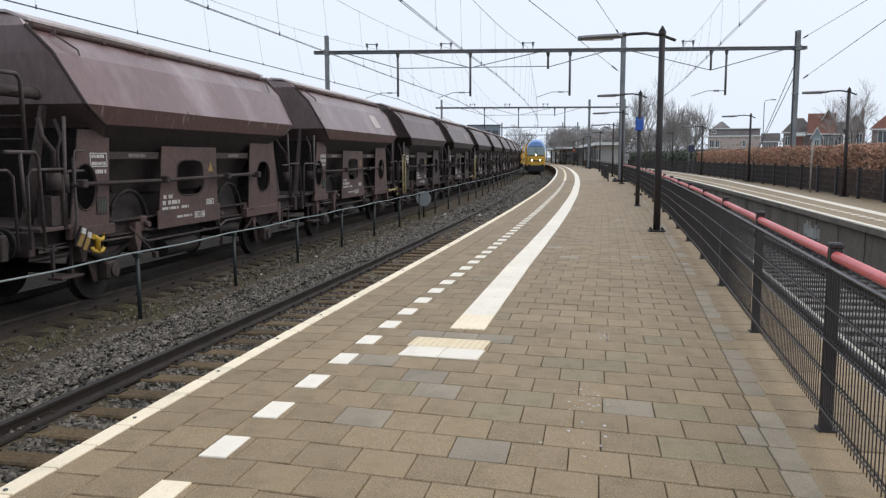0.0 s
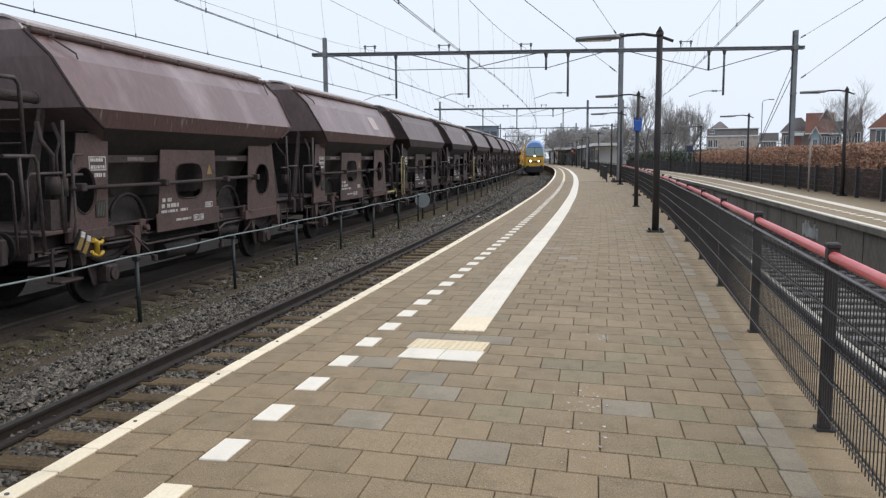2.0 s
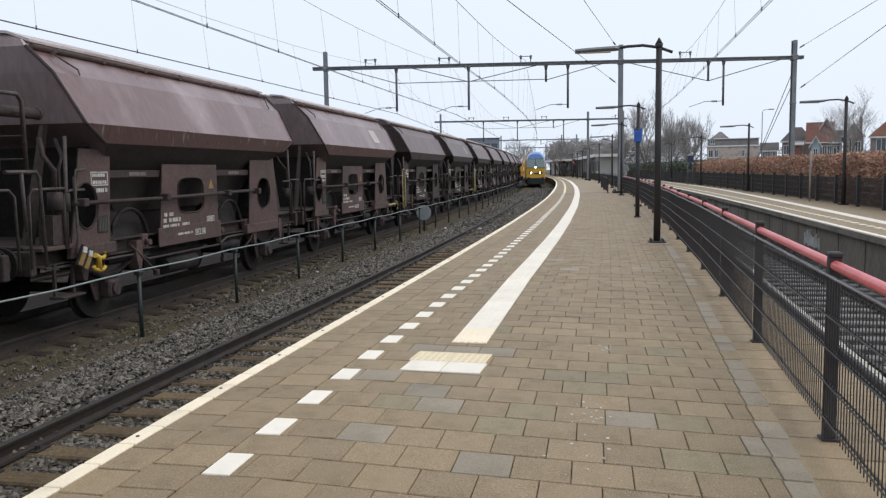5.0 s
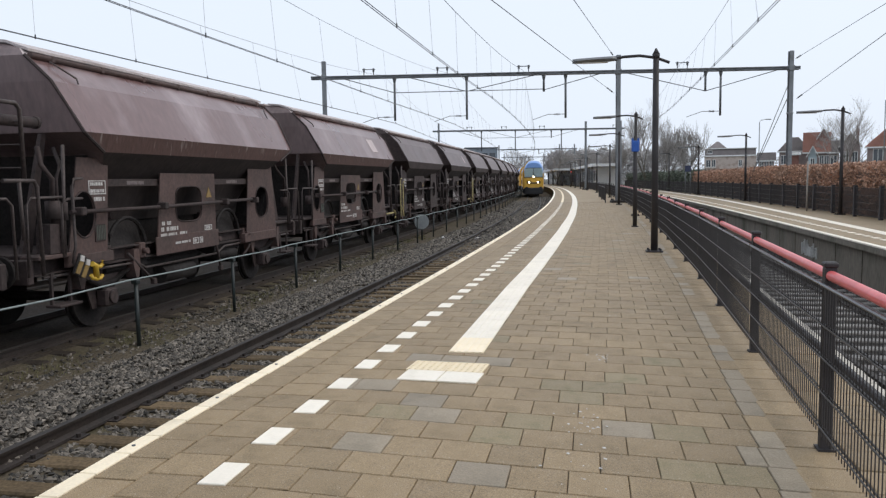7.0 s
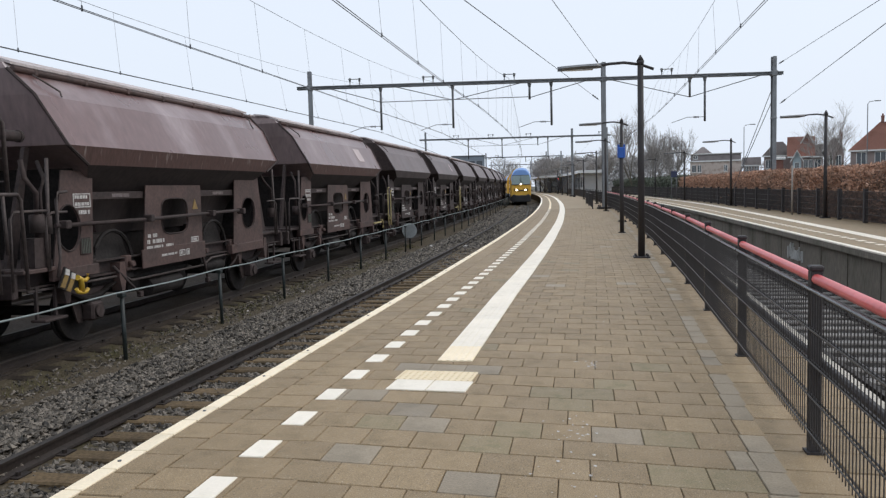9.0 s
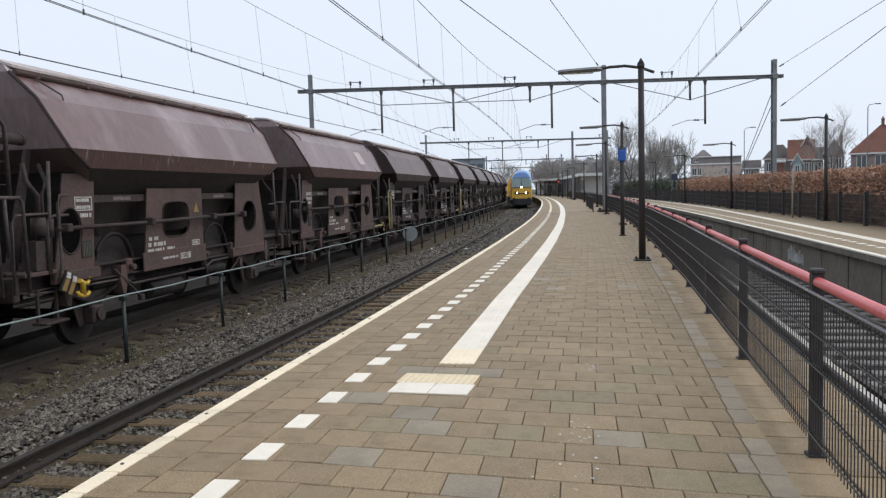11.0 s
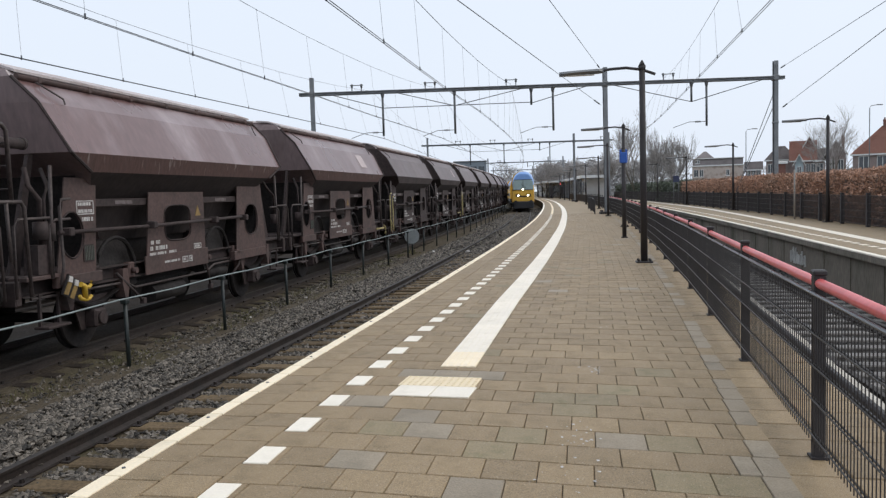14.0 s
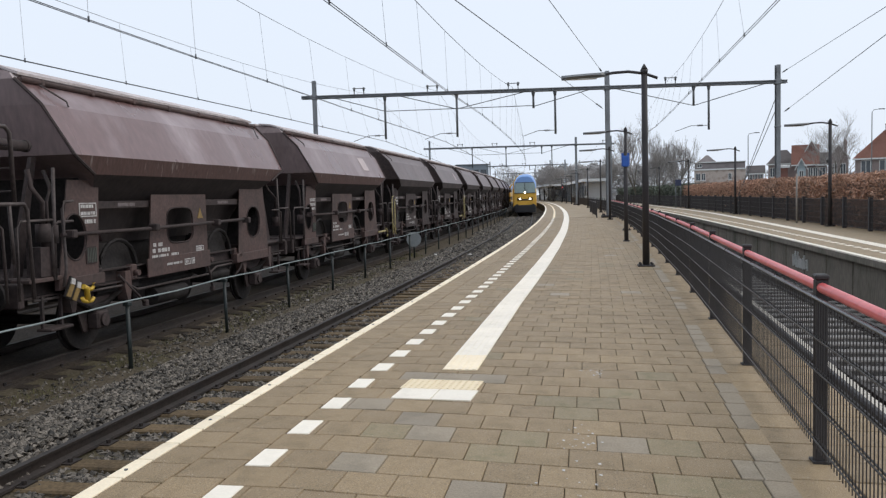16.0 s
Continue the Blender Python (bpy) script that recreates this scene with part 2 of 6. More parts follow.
TILE_DARK = material("dark_roof_tile", (0.2, 0.175, 0.17), 0.7, grain=12, patch=0.8, spread=0.2, bump=0.3)
WHITE_PAINT = material("white_paint", (0.72, 0.72, 0.7), 0.55, grain=20, patch=1, spread=0.06, bump=0.03)
PALE_BLUE = material("pale_blue_cladding", (0.42, 0.5, 0.53), 0.6, grain=20, patch=1, spread=0.08, bump=0.05)
GREY_CLAD = material("grey_cladding", (0.2, 0.23, 0.26), 0.6, grain=6, patch=0.4, spread=0.1, bump=0.05)
GLASS_DARK = material("window_glass", (0.05, 0.06, 0.07), 0.08, grain=4, patch=0.5, spread=0.1, bump=0, spec=0.8)
# Train yellow and blue are softened with distance haze in the paint.
TRAIN_YELLOW = material("train_yellow", (0.8, 0.46, 0.06), 0.35, grain=8, patch=0.6, spread=0.06, bump=0, colour2=(0.68, 0.37, 0.04))
TRAIN_BLUE = material("train_blue", (0.2, 0.36, 0.7), 0.35, grain=8, patch=0.6, spread=0.06, bump=0)
TRAIN_DARK = material("train_underframe", (0.03, 0.03, 0.032), 0.6, grain=12, patch=1, spread=0.25, bump=0.1)
# Glass made pale green-grey: the mirrored sky is part of its base colour.
WINDSCREEN = material("windscreen", (0.27, 0.36, 0.35), 0.06, grain=4, patch=0.5, spread=0.1, bump=0, spec=0.9)
LIGHT_ON = glow("headlight_on", (1.0, 0.88, 0.6), 9.0)
SIGNAL_RED = glow("signal_red", (1.0, 0.12, 0.1), 1.2)
LEAF_CORE = material("twiggy_core", (0.15, 0.1, 0.075), 0.9, grain=12, patch=1.2, spread=0.4, bump=0.6)
LEAF_CORE_GREEN = material("green_twiggy_core", (0.02, 0.026, 0.016), 0.9, grain=12, patch=1.2, spread=0.4, bump=0.6)
WOOD_POLE = material("pale_pole", (0.3, 0.27, 0.24), 0.8, grain=20, patch=2, spread=0.2, bump=0.1)
SIGN_DARK = material("dark_blue_sign", (0.03, 0.04, 0.09), 0.4, grain=10, patch=2, spread=0.1, bump=0)
# Distance haze put into the pale grey of the far trees.
FAR_WOOD = material("far_bare_wood", (0.42, 0.405, 0.4), 0.9, grain=1, patch=0.05, spread=0.15, bump=0, island=0.2)
GRAFFITI = material("pale_spray_paint", (0.5, 0.5, 0.48), 0.7, grain=20, patch=2, spread=0.1, bump=0)


# ---------------------------------------------------------------- mesh helpers
def link(name, bm, mat, parent=None, label="", smooth=False):
    me = bpy.data.meshes.new(name)
    bm.to_mesh(me)
    bm.free()
    for mt in (mat if isinstance(mat, (list, tuple)) else [mat]):
        me.materials.append(mt)
    if smooth:
        me.shade_smooth()
    ob = new(name, me)
    if parent:
        ob.parent = parent
    if label:
        ob["label"] = label
    return ob


def part(name, bm, mat, parent, label="", smooth=False):
    return link(name, bm, mat, parent, label, smooth)


def thing(name, m, label, category, group="", kind=""):
    ob = new(name)
    ob.matrix_world = m
    ob.empty_display_size = 0.2
    return tagged(ob, label, category, group, kind)


def box(bm, x0, x1, y0, y1, z0, z1, bevel=0.0, m=None):
    b = bmesh.new() if bevel else bm
    v = [b.verts.new(p) for p in ((x0, y0, z0), (x1, y0, z0), (x1, y1, z0), (x0, y1, z0), (x0, y0, z1), (x1, y0, z1), (x1, y1, z1), (x0, y1, z1))]
    for f in ((3, 2, 1, 0), (4, 5, 6, 7), (0, 1, 5, 4), (1, 2, 6, 5), (2, 3, 7, 6), (3, 0, 4, 7)):
        b.faces.new([v[i] for i in f])
    if bevel:
        bmesh.ops.bevel(b, geom=b.edges[:], offset=bevel, segments=1, affect="EDGES")
        merge(bm, b, m)
    elif m is not None:
        for q in v:
            q.co = m @ q.co
    return bm


def merge(bm, other, m=None):
    idx = [bm.verts.new(m @ v.co if m is not None else v.co) for v in other.verts]
    other.verts.index_update()
    for f in other.faces:
        g = bm.faces.new([idx[v.index] for v in f.verts])
        g.material_index, g.smooth = f.material_index, f.smooth
    other.free()
    return bm


def tube(bm, pts, r, sides=8, caps=True, r2=None):
    """A round bar along points."""
    pts = [Vector(p) for p in pts]
    rings = []
    n = len(pts)
    up = Vector((0, 0, 1))
    for i, p in enumerate(pts):
        d = (pts[min(i + 1, n - 1)] - pts[max(i - 1, 0)]).normalized()
        a = d.cross(up if abs(d.z) < 0.95 else Vector((1, 0, 0))).normalized()
        b = a.cross(d)
        rad = r if r2 is None else r + (r2 - r) * i / (n - 1)
        rings.append([bm.verts.new(p + a * math.cos(t) * rad + b * math.sin(t) * rad) for t in (2 * math.pi * k / sides for k in range(sides))])
    for i in range(n - 1):
        for k in range(sides):
            f = bm.faces.new((rings[i][k], rings[i + 1][k], rings[i + 1][(k + 1) % sides], rings[i][(k + 1) % sides]))
            f.smooth = sides > 6
    if caps:
        bm.faces.new(rings[0])
        bm.faces.new(list(reversed(rings[-1])))
    return bm


def prism(bm, outline, a, b, axis="x", mats=None):
    """Extrude a closed outline of (u, v) from a to b along an axis: x gives (y, z) outlines, y gives (x, z), z gives (x, y)."""
    put = {"x": lambda u, v, w: (w, u, v), "y": lambda u, v, w: (u, w, v), "z": lambda u, v, w: (u, v, w)}[axis]
    lo, hi = [bm.verts.new(put(u, v, a)) for u, v in outline], [bm.verts.new(put(u, v, b)) for u, v in outline]
    n = len(outline)
    for i in range(n):
        f = bm.faces.new((lo[i], lo[(i + 1) % n], hi[(i + 1) % n], hi[i]))
        if mats:
            f.material_index = mats[i]
    bm.faces.new(list(reversed(lo)))
    bm.faces.new(hi)
    bmesh.ops.recalc_face_normals(bm, faces=bm.faces[:])
    return bm


# ---------------------------------------------------------------- the line of the track: metres along it, metres to its right
X0, TH, CURV, S1 = -2.5711, 0.188346, 0.000812205, 26.6536


def line(s, o=0.0, z=0.0):
    x, y, a = X0 + math.sin(TH) * min(s, S1), math.cos(TH) * min(s, S1), TH
    if s > S1:
        a = TH - CURV * (s - S1)
        x, y = x + (math.cos(a) - math.cos(TH)) / CURV, y + (math.sin(TH) - math.sin(a)) / CURV
    return Vector((x + math.cos(a) * o, y - math.sin(a) * o, z))


def heading(s):
    return TH - CURV * max(s - S1, 0)


def on_line(s, o=0.0, z=0.0):
    """A pose with x along the track and y to its left."""
    p = line(s, o, z)
    return pose(p.x, p.y, p.z, 0, 0, 90 - math.degrees(heading(s)))


def steps(a, b, near=1.0, far=4.0):
    s, out = a, []
    while s < b:
        out.append(s)
        s += near if s < 40 else far
    return out + [b]


def sheet(bm, S, section, closed=False):
    """Sweep a section along the track; section(s) gives points (o, z)."""
    rows = [[bm.verts.new(line(s, o, z)) for o, z in section(s)] for s in S]
    n = len(rows[0])
    for r, q in zip(rows, rows[1:]):
        for k in range(n if closed else n - 1):
            bm.faces.new((r[k], r[(k + 1) % n], q[(k + 1) % n], q[k]))
    if closed:
        bm.faces.new(list(reversed(rows[0])))
        bm.faces.new(rows[-1])
    bmesh.ops.recalc_face_normals(bm, faces=bm.faces[:])
    return bm


FENCE_S = (-10, 4.8, 7.2, 9.7, 12.1, 14.6, 17.2, 19.7, 30, 45, 240)
FENCE_O = (3.15, 3.76, 3.86, 3.965, 4.065, 4.14, 4.21, 4.29, 4.45, 4.6, 4.6)


def fence_o(s):
    return float(np.interp(s, FENCE_S, FENCE_O))


def island_o(s):
    return fence_o(s) + 0.68


def right_o(s):
    return 8.05 + 0.008 * min(s, 60)


EDGE_S = (-20, 3, 5, 7, 10, 13.7, 17, 22, 33, 43, 57, 76, 108, 240)
EDGE_O = (-0.03, -0.03, -0.015, 0.02, 0.08, 0.15, 0.19, 0.24, 0.25, 0.21, 0.09, -0.02, -0.06, -0.06)


def edge_o(s):
    """The platform edge, which does not run quite true."""
    return float(np.interp(s, EDGE_S, EDGE_O))


def guide_o(s):
    return edge_o(s) + 1.49 - 0.035 * max(0, 1 - abs(s - 11) / 6) + 0.04 * min(max((s - 15) / 15, 0), 1) + 0.1 * min(max((s - 40) / 20, 0), 1)


MAIN, FREIGHT, BACK = -1.65, -6.05, -10.9
RAIL_Z, SIDING_Z = -0.84, -0.76
GROUND_Z = -0.92


def main_o(s):
    return edge_o(s) - 1.75 - 0.0142 * max(s - 58, 0)


def right_track_o(s):
    return right_o(s) - 1.65


# ---------------------------------------------------------------- ground, platforms, trackbeds
def ground():
    bm = bmesh.new()
    xs = [-900, -300, -120, -60, -30] + list(range(-20, 41, 2)) + [60, 120, 300, 900]
    ys = [-300, -100, -40, -20, -10] + list(range(-4, 60, 2)) + [80, 120, 200, 400, 900, 2500]
    grid = [[bm.verts.new((x, y, -1.3 + 0.03 * noise.noise((x * 0.3, y * 0.3, 0)))) for x in xs] for y in ys]
    for j in range(len(ys) - 1):
        for i in range(len(xs) - 1):
            bm.faces.new((grid[j][i], grid[j][i + 1], grid[j + 1][i + 1], grid[j + 1][i]))
    tagged(link("ground", bm, EARTH), "flat dark earth and grass around the station", "ground", kind="structure")


def bump_z(s, o):
    return 0.03 * noise.noise((s * 0.8, o * 0.8, 3)) + 0.015 * noise.noise((s * 3, o * 3, 7))


def trackbed():
    prof = [(-13.5, -1.02), (-12.5, -0.97), (-11.6, -0.95), (-10, -0.95), (-8, -0.98), (-7.2, -0.9), (-6.6, -0.875), (-6.05, -0.88), (-5.5, -0.875), (-5.0, -0.93), (-4.6, -0.98),
            (-4.3, -0.97), (-4.0, -0.95), (-3.7, -0.94), (-3.4, -0.95), (-3.1, -0.97), (-2.8, -0.99), (-2.5, -1.02), (-2.2, -1.04), (-1.65, -1.06), (-1.0, -1.06), (-0.5, -1.05), (0.45, -1.05)]
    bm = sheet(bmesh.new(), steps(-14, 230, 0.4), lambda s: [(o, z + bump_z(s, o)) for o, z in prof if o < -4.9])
    tagged(link("trackbed", bm, SOIL_SIDING), "darker bed under the freight sidings", "trackbed", kind="structure")
    bm = sheet(bmesh.new(), steps(-14, 230, 0.4), lambda s: [(o, z + bump_z(s, o)) for o, z in prof if o > -5.1])
    tagged(link("trackbed", bm, SOIL), "brown gritty soil and ballast bed of the sidings", "trackbed", kind="structure")
    bm = sheet(bmesh.new(), steps(-14, 230, 0.6), lambda s: [(o, -1.05 + bump_z(s, o)) for o in np.linspace(island_o(s) - 0.2, right_o(s) + 0.2, 9)])
    tagged(link("trackbed", bm, SOIL_DARK), "dark ballast bed between the two platforms", "trackbed", kind="structure")


def platform_body():
    S = steps(-14, 230)
    bm = sheet(bmesh.new(), S, lambda s: [(edge_o(s), -0.012), (island_o(s), -0.012), (island_o(s), -0.18), (island_o(s) - 0.12, -0.2), (island_o(s) - 0.12, -1.3), (edge_o(s) + 0.12, -1.3), (edge_o(s) + 0.12, -0.2), (edge_o(s), -0.18)], True)
    island = tagged(link("platform_island", bm, [JOINT]), "narrow island platform paved with square beige concrete tiles", "platform", kind="structure")
    bm = sheet(bmesh.new(), S, lambda s: [(right_o(s), 0), (right_o(s) + 3.6, 0), (right_o(s) + 3.6, -1.3), (right_o(s) + 0.14, -1.3), (right_o(s) + 0.14, -0.2), (right_o(s), -0.16)], True)
    for f in bm.faces:
        if f.normal.z > 0.9:
            f.material_index = 1
    bm.faces.ensure_lookup_table()
    opposite = tagged(link("platform_opposite", bm, [WALL_CONC, PAVER_FAR]), "opposite platform with stained concrete retaining wall", "platform", kind="structure")
    return island, opposite


ground()
trackbed()
island, opposite = platform_body()


# ---------------------------------------------------------------- tracks
def rail_section(o):
    return [(o - 0.07, -0.16), (o + 0.07, -0.16), (o + 0.065, -0.135), (o + 0.012, -0.11), (o + 0.012, -0.04), (o + 0.036, -0.03), (o + 0.036, -0.003),
            (o + 0.028, 0.0), (o - 0.028, 0.0), (o - 0.036, -0.003), (o - 0.036, -0.03), (o - 0.012, -0.04), (o - 0.012, -0.11), (o - 0.065, -0.135)]


def track(offset, a, b, label, top=RAIL_Z):
    th = tagged(new("railway_track"), label, "track", kind="structure")
    for side in (-0.753, 0.753):
        bm = sheet(bmesh.new(), steps(a, b), lambda s: [(offset(s) + o, top + z) for o, z in rail_section(side)], True)
        for f in bm.faces:
            if f.normal.z > 0.9 and f.calc_center_median().z > top - 0.01:
                f.material_index = 1
        part("rail", bm, [RAIL, RAIL_TOP], th)
    return th


SLEEPER_MESH = bpy.data.meshes.new("sleeper")
_bm = bmesh.new()
box(_bm, -0.125, 0.125, -1.3, 1.3, -0.2, 0.0, 0.018)
_bm.to_mesh(SLEEPER_MESH)
_bm.free()
SLEEPER_MESH.materials.append(SLEEPER)
CLIP_MESH = bpy.data.meshes.new("rail_clip")
_bm = bmesh.new()
for _y in (-0.753, 0.753):
    box(_bm, -0.09, 0.09, _y - 0.16, _y + 0.16, 0.0, 0.014)
    for _k in (-0.11, 0.11):
        tube(_bm, [(-0.02, _y + _k, 0.0), (-0.02, _y + _k, 0.05)], 0.025, 6)
_bm.to_mesh(CLIP_MESH)
_bm.free()
CLIP_MESH.materials.append(RAIL)


SLEEPER_SIDING = SLEEPER_MESH.copy()
SLEEPER_SIDING.materials[0] = SLEEPER_DARK
SLEEPER_WET = SLEEPER_MESH.copy()
SLEEPER_WET.materials[0] = SLEEPER_GREY


def sleepers(th, offset, a, b, z=-0.16, mesh=SLEEPER_MESH):
    s = a
    while s < b:
        ob = new("sleeper", mesh)
        ob.parent = th
        ob.matrix_world = on_line(s, offset(s) + random.uniform(-0.02, 0.02), RAIL_Z + z) @ pose(0, 0, 0, 0, 0, random.uniform(-0.6, 0.6))
        if s < 24:
            cl = new("rail_clip", CLIP_MESH)
            cl.parent = ob
        s += 0.6


main_track = track(main_o, -8, 230, "curved main railway track with rusty rails on tan sleepers")
sleepers(main_track, main_o, 3.0, 32)
freight_track = track(lambda s: FREIGHT, -8, 230, "siding track under the freight wagons", SIDING_Z)
sleepers(freight_track, lambda s: FREIGHT, 5.0, 40, SIDING_Z - RAIL_Z - 0.165, SLEEPER_SIDING)
right_track = track(right_track_o, -8, 230, "dark railway track between the two platforms")
sleepers(right_track, right_track_o, 4.0, 50, -0.15, SLEEPER_WET)
back_track = track(lambda s: BACK, -8, 230, "further siding track behind the freight wagons", SIDING_Z)


def stones(name, label, regions, mat, seed):
    """Loose angular stones scattered over stretches of the trackbed: (s0, s1, o0(s), o1(s), z, number per square metre, size)."""
    rng = np.random.RandomState(seed)
    base = np.array([(1, 0, 0), (0, 1, 0), (-1, 0, 0), (0, -1, 0), (0, 0, 1), (0, 0, -1)], float)
    tri = np.array([(0, 1, 4), (1, 2, 4), (2, 3, 4), (3, 0, 4), (1, 0, 5), (2, 1, 5), (3, 2, 5), (0, 3, 5)])
    V, F, count = [], [], 0
    for s0, s1, o0, o1, z, density, size in regions:
        n = int((s1 - s0) * abs(o1 - o0) * density)
        S, O = rng.uniform(s0, s1, n), rng.uniform(o0, o1, n)
        a = np.where(S > S1, TH - CURV * (S - S1), TH)
        for i in range(n):
            p = line(S[i], O[i], z + bump_z(S[i], O[i]))
            sc = size * rng.uniform(0.55, 1.25) * np.array((1, rng.uniform(0.6, 1), rng.uniform(0.45, 0.8)))
            q = (base + rng.uniform(-0.38, 0.38, (6, 3))) * sc
            t, u = rng.uniform(0, 6.28), rng.uniform(-0.6, 0.6)
            c, d, e, f = math.cos(t), math.sin(t), math.cos(u), math.sin(u)
            q = q @ np.array([[c, d, 0], [-d, c, 0], [0, 0, 1]]) @ np.array([[1, 0, 0], [0, e, f], [0, -f, e]])
            V.append(q + np.array(p))
            F.append(tri + 6 * count)
            count += 1
    me = bpy.data.meshes.new(name)
    me.from_pydata(np.concatenate(V).tolist(), [], np.concatenate(F).tolist())
    me.materials.append(mat)
    return tagged(new(name, me), label, "ballast", kind="stuff")


stones("ballast_shoulder", "grey angular ballast stones beside the main track",
       [(4, 10, -3.75, -2.85, -0.925, 640, 0.041), (4, 10, -3.0, -2.48, -0.97, 640, 0.04), (10, 18, -3.7, -2.85, -0.925, 600, 0.04), (10, 18, -3.0, -2.46, -0.97, 520, 0.04),
        (18, 30, -3.65, -2.3, -0.94, 320, 0.05), (30, 50, -3.7, -2.2, -0.94, 90, 0.08), (50, 85, -4.2, -2.42, -0.94, 40, 0.1),
        (5, 13, -4.3, -3.65, -0.955, 200, 0.032), (5, 13, -5.0, -4.2, -0.955, 70, 0.028), (13, 30, -4.8, -3.6, -0.955, 130, 0.038), (6, 30, -7.6, -4.8, -0.965, 40, 0.035)], BALLAST, 1)
stones("ballast_bed", "grey angular ballast stones between the sleepers of the main track",
       [(4, 13, -2.38, -0.1, -1.035, 520, 0.04), (13, 24, -2.38, -0.1, -1.045, 170, 0.05), (24, 60, -2.38, -0.1, -1.03, 110, 0.07), (60, 110, -2.6, -0.2, -1.03, 40, 0.11)], BALLAST, 2)
stones("ballast_bed", "dark ballast stones on the track between the platforms",
       [(4, 14, 4.6, 8.2, -1.04, 110, 0.045), (14, 32, 5.0, 8.4, -1.04, 60, 0.055), (32, 60, 5.2, 8.5, -1.04, 30, 0.08)], BALLAST_DARK, 3)


def weeds():
    rng = random.Random(5)
    bm = bmesh.new()
    for _ in range(9000):
        s = rng.uniform(6, 34)
        o = rng.gauss(-4.45, 0.45)
        if noise.noise((s * 0.9, o * 0.9, 1)) < 0.0 or o > -3.5:
            continue
        p = line(s, o, -0.97)
        h, w, t = rng.uniform(0.03, 0.1), rng.uniform(0.004, 0.009), rng.uniform(0, 6.28)
        a, lean = Vector((math.cos(t), math.sin(t), 0)) * w, Vector((rng.uniform(-1, 1), rng.uniform(-1, 1), 0)) * h * 0.6
        bm.faces.new([bm.verts.new(p - a), bm.verts.new(p + a), bm.verts.new(p + lean + Vector((0, 0, h)))])
    tagged(link("weeds", bm, DRY_GRASS), "sparse dry grass and moss on the trackbed", "weeds", kind="stuff")


weeds()


# ---------------------------------------------------------------- hopper wagons
def plate_with_hole(bm, outline, hole, y, thick):
    """A steel plate in the x-z plane with one opening cut through; both outlines have the same number of points."""
    n = len(outline)
    rings = []
    for yy in (y - thick / 2, y + thick / 2):
        rings.append(([bm.verts.new((u, yy, v)) for u, v in outline], [bm.verts.new((u, yy, v)) for u, v in hole]))
    for (out, inn), flip in zip(rings, (False, True)):
        for i in range(n):
            q = (out[i], out[(i + 1) % n], inn[(i + 1) % n], inn[i])
            bm.faces.new(q[::-1] if flip else q)
    for k in (0, 1):
        for i in range(n):
            bm.faces.new((rings[0][k][i], rings[0][k][(i + 1) % n], rings[1][k][(i + 1) % n], rings[1][k][i]))
    bmesh.ops.recalc_face_normals(bm, faces=bm.faces[:])
    return bm


def trapezium(x0, x1, z0, x2, x3, z1, n=24):
    """Outline round a four-sided plate with n points, from the right going anticlockwise, seen from its centre."""
    cx, cz = (x0 + x1 + x2 + x3) / 4, (z0 + z1) / 2
    quad = [Vector((x1, z0)), Vector((x3, z1)), Vector((x2, z1)), Vector((x0, z0))]
    out = []
    for k in range(n):
        t = 2 * math.pi * (k + 0.5) / n
        d = Vector((math.cos(t), math.sin(t)))
        best = None
        for a, b in zip(quad, quad[1:] + quad[:1]):
            e = b - a
            den = d.x * e.y - d.y * e.x
            if abs(den) < 1e-9:
                continue
            w = a - Vector((cx, cz))
            r, u = (w.x * e.y - w.y * e.x) / den, (w.x * d.y - w.y * d.x) / den
            if r > 0 and -1e-6 <= u <= 1 + 1e-6 and (best is None or r < best):
                best = r
        out.append((cx + d.x * best, cz + d.y * best))
    for q in quad:
        k = min(range(n), key=lambda i: (out[i][0] - q.x) ** 2 + (out[i][1] - q.y) ** 2)
        out[k] = (q.x, q.y)
    return out, cx, cz


def superellipse(cx, cz, a, b, power, n=24):
    out = []
    for k in range(n):
        t = 2 * math.pi * (k + 0.5) / n
        c, s = math.cos(t), math.sin(t)
        out.append((cx + a * math.copysign(abs(c) ** (2 / power), c), cz + b * math.copysign(abs(s) ** (2 / power), s)))
    return out


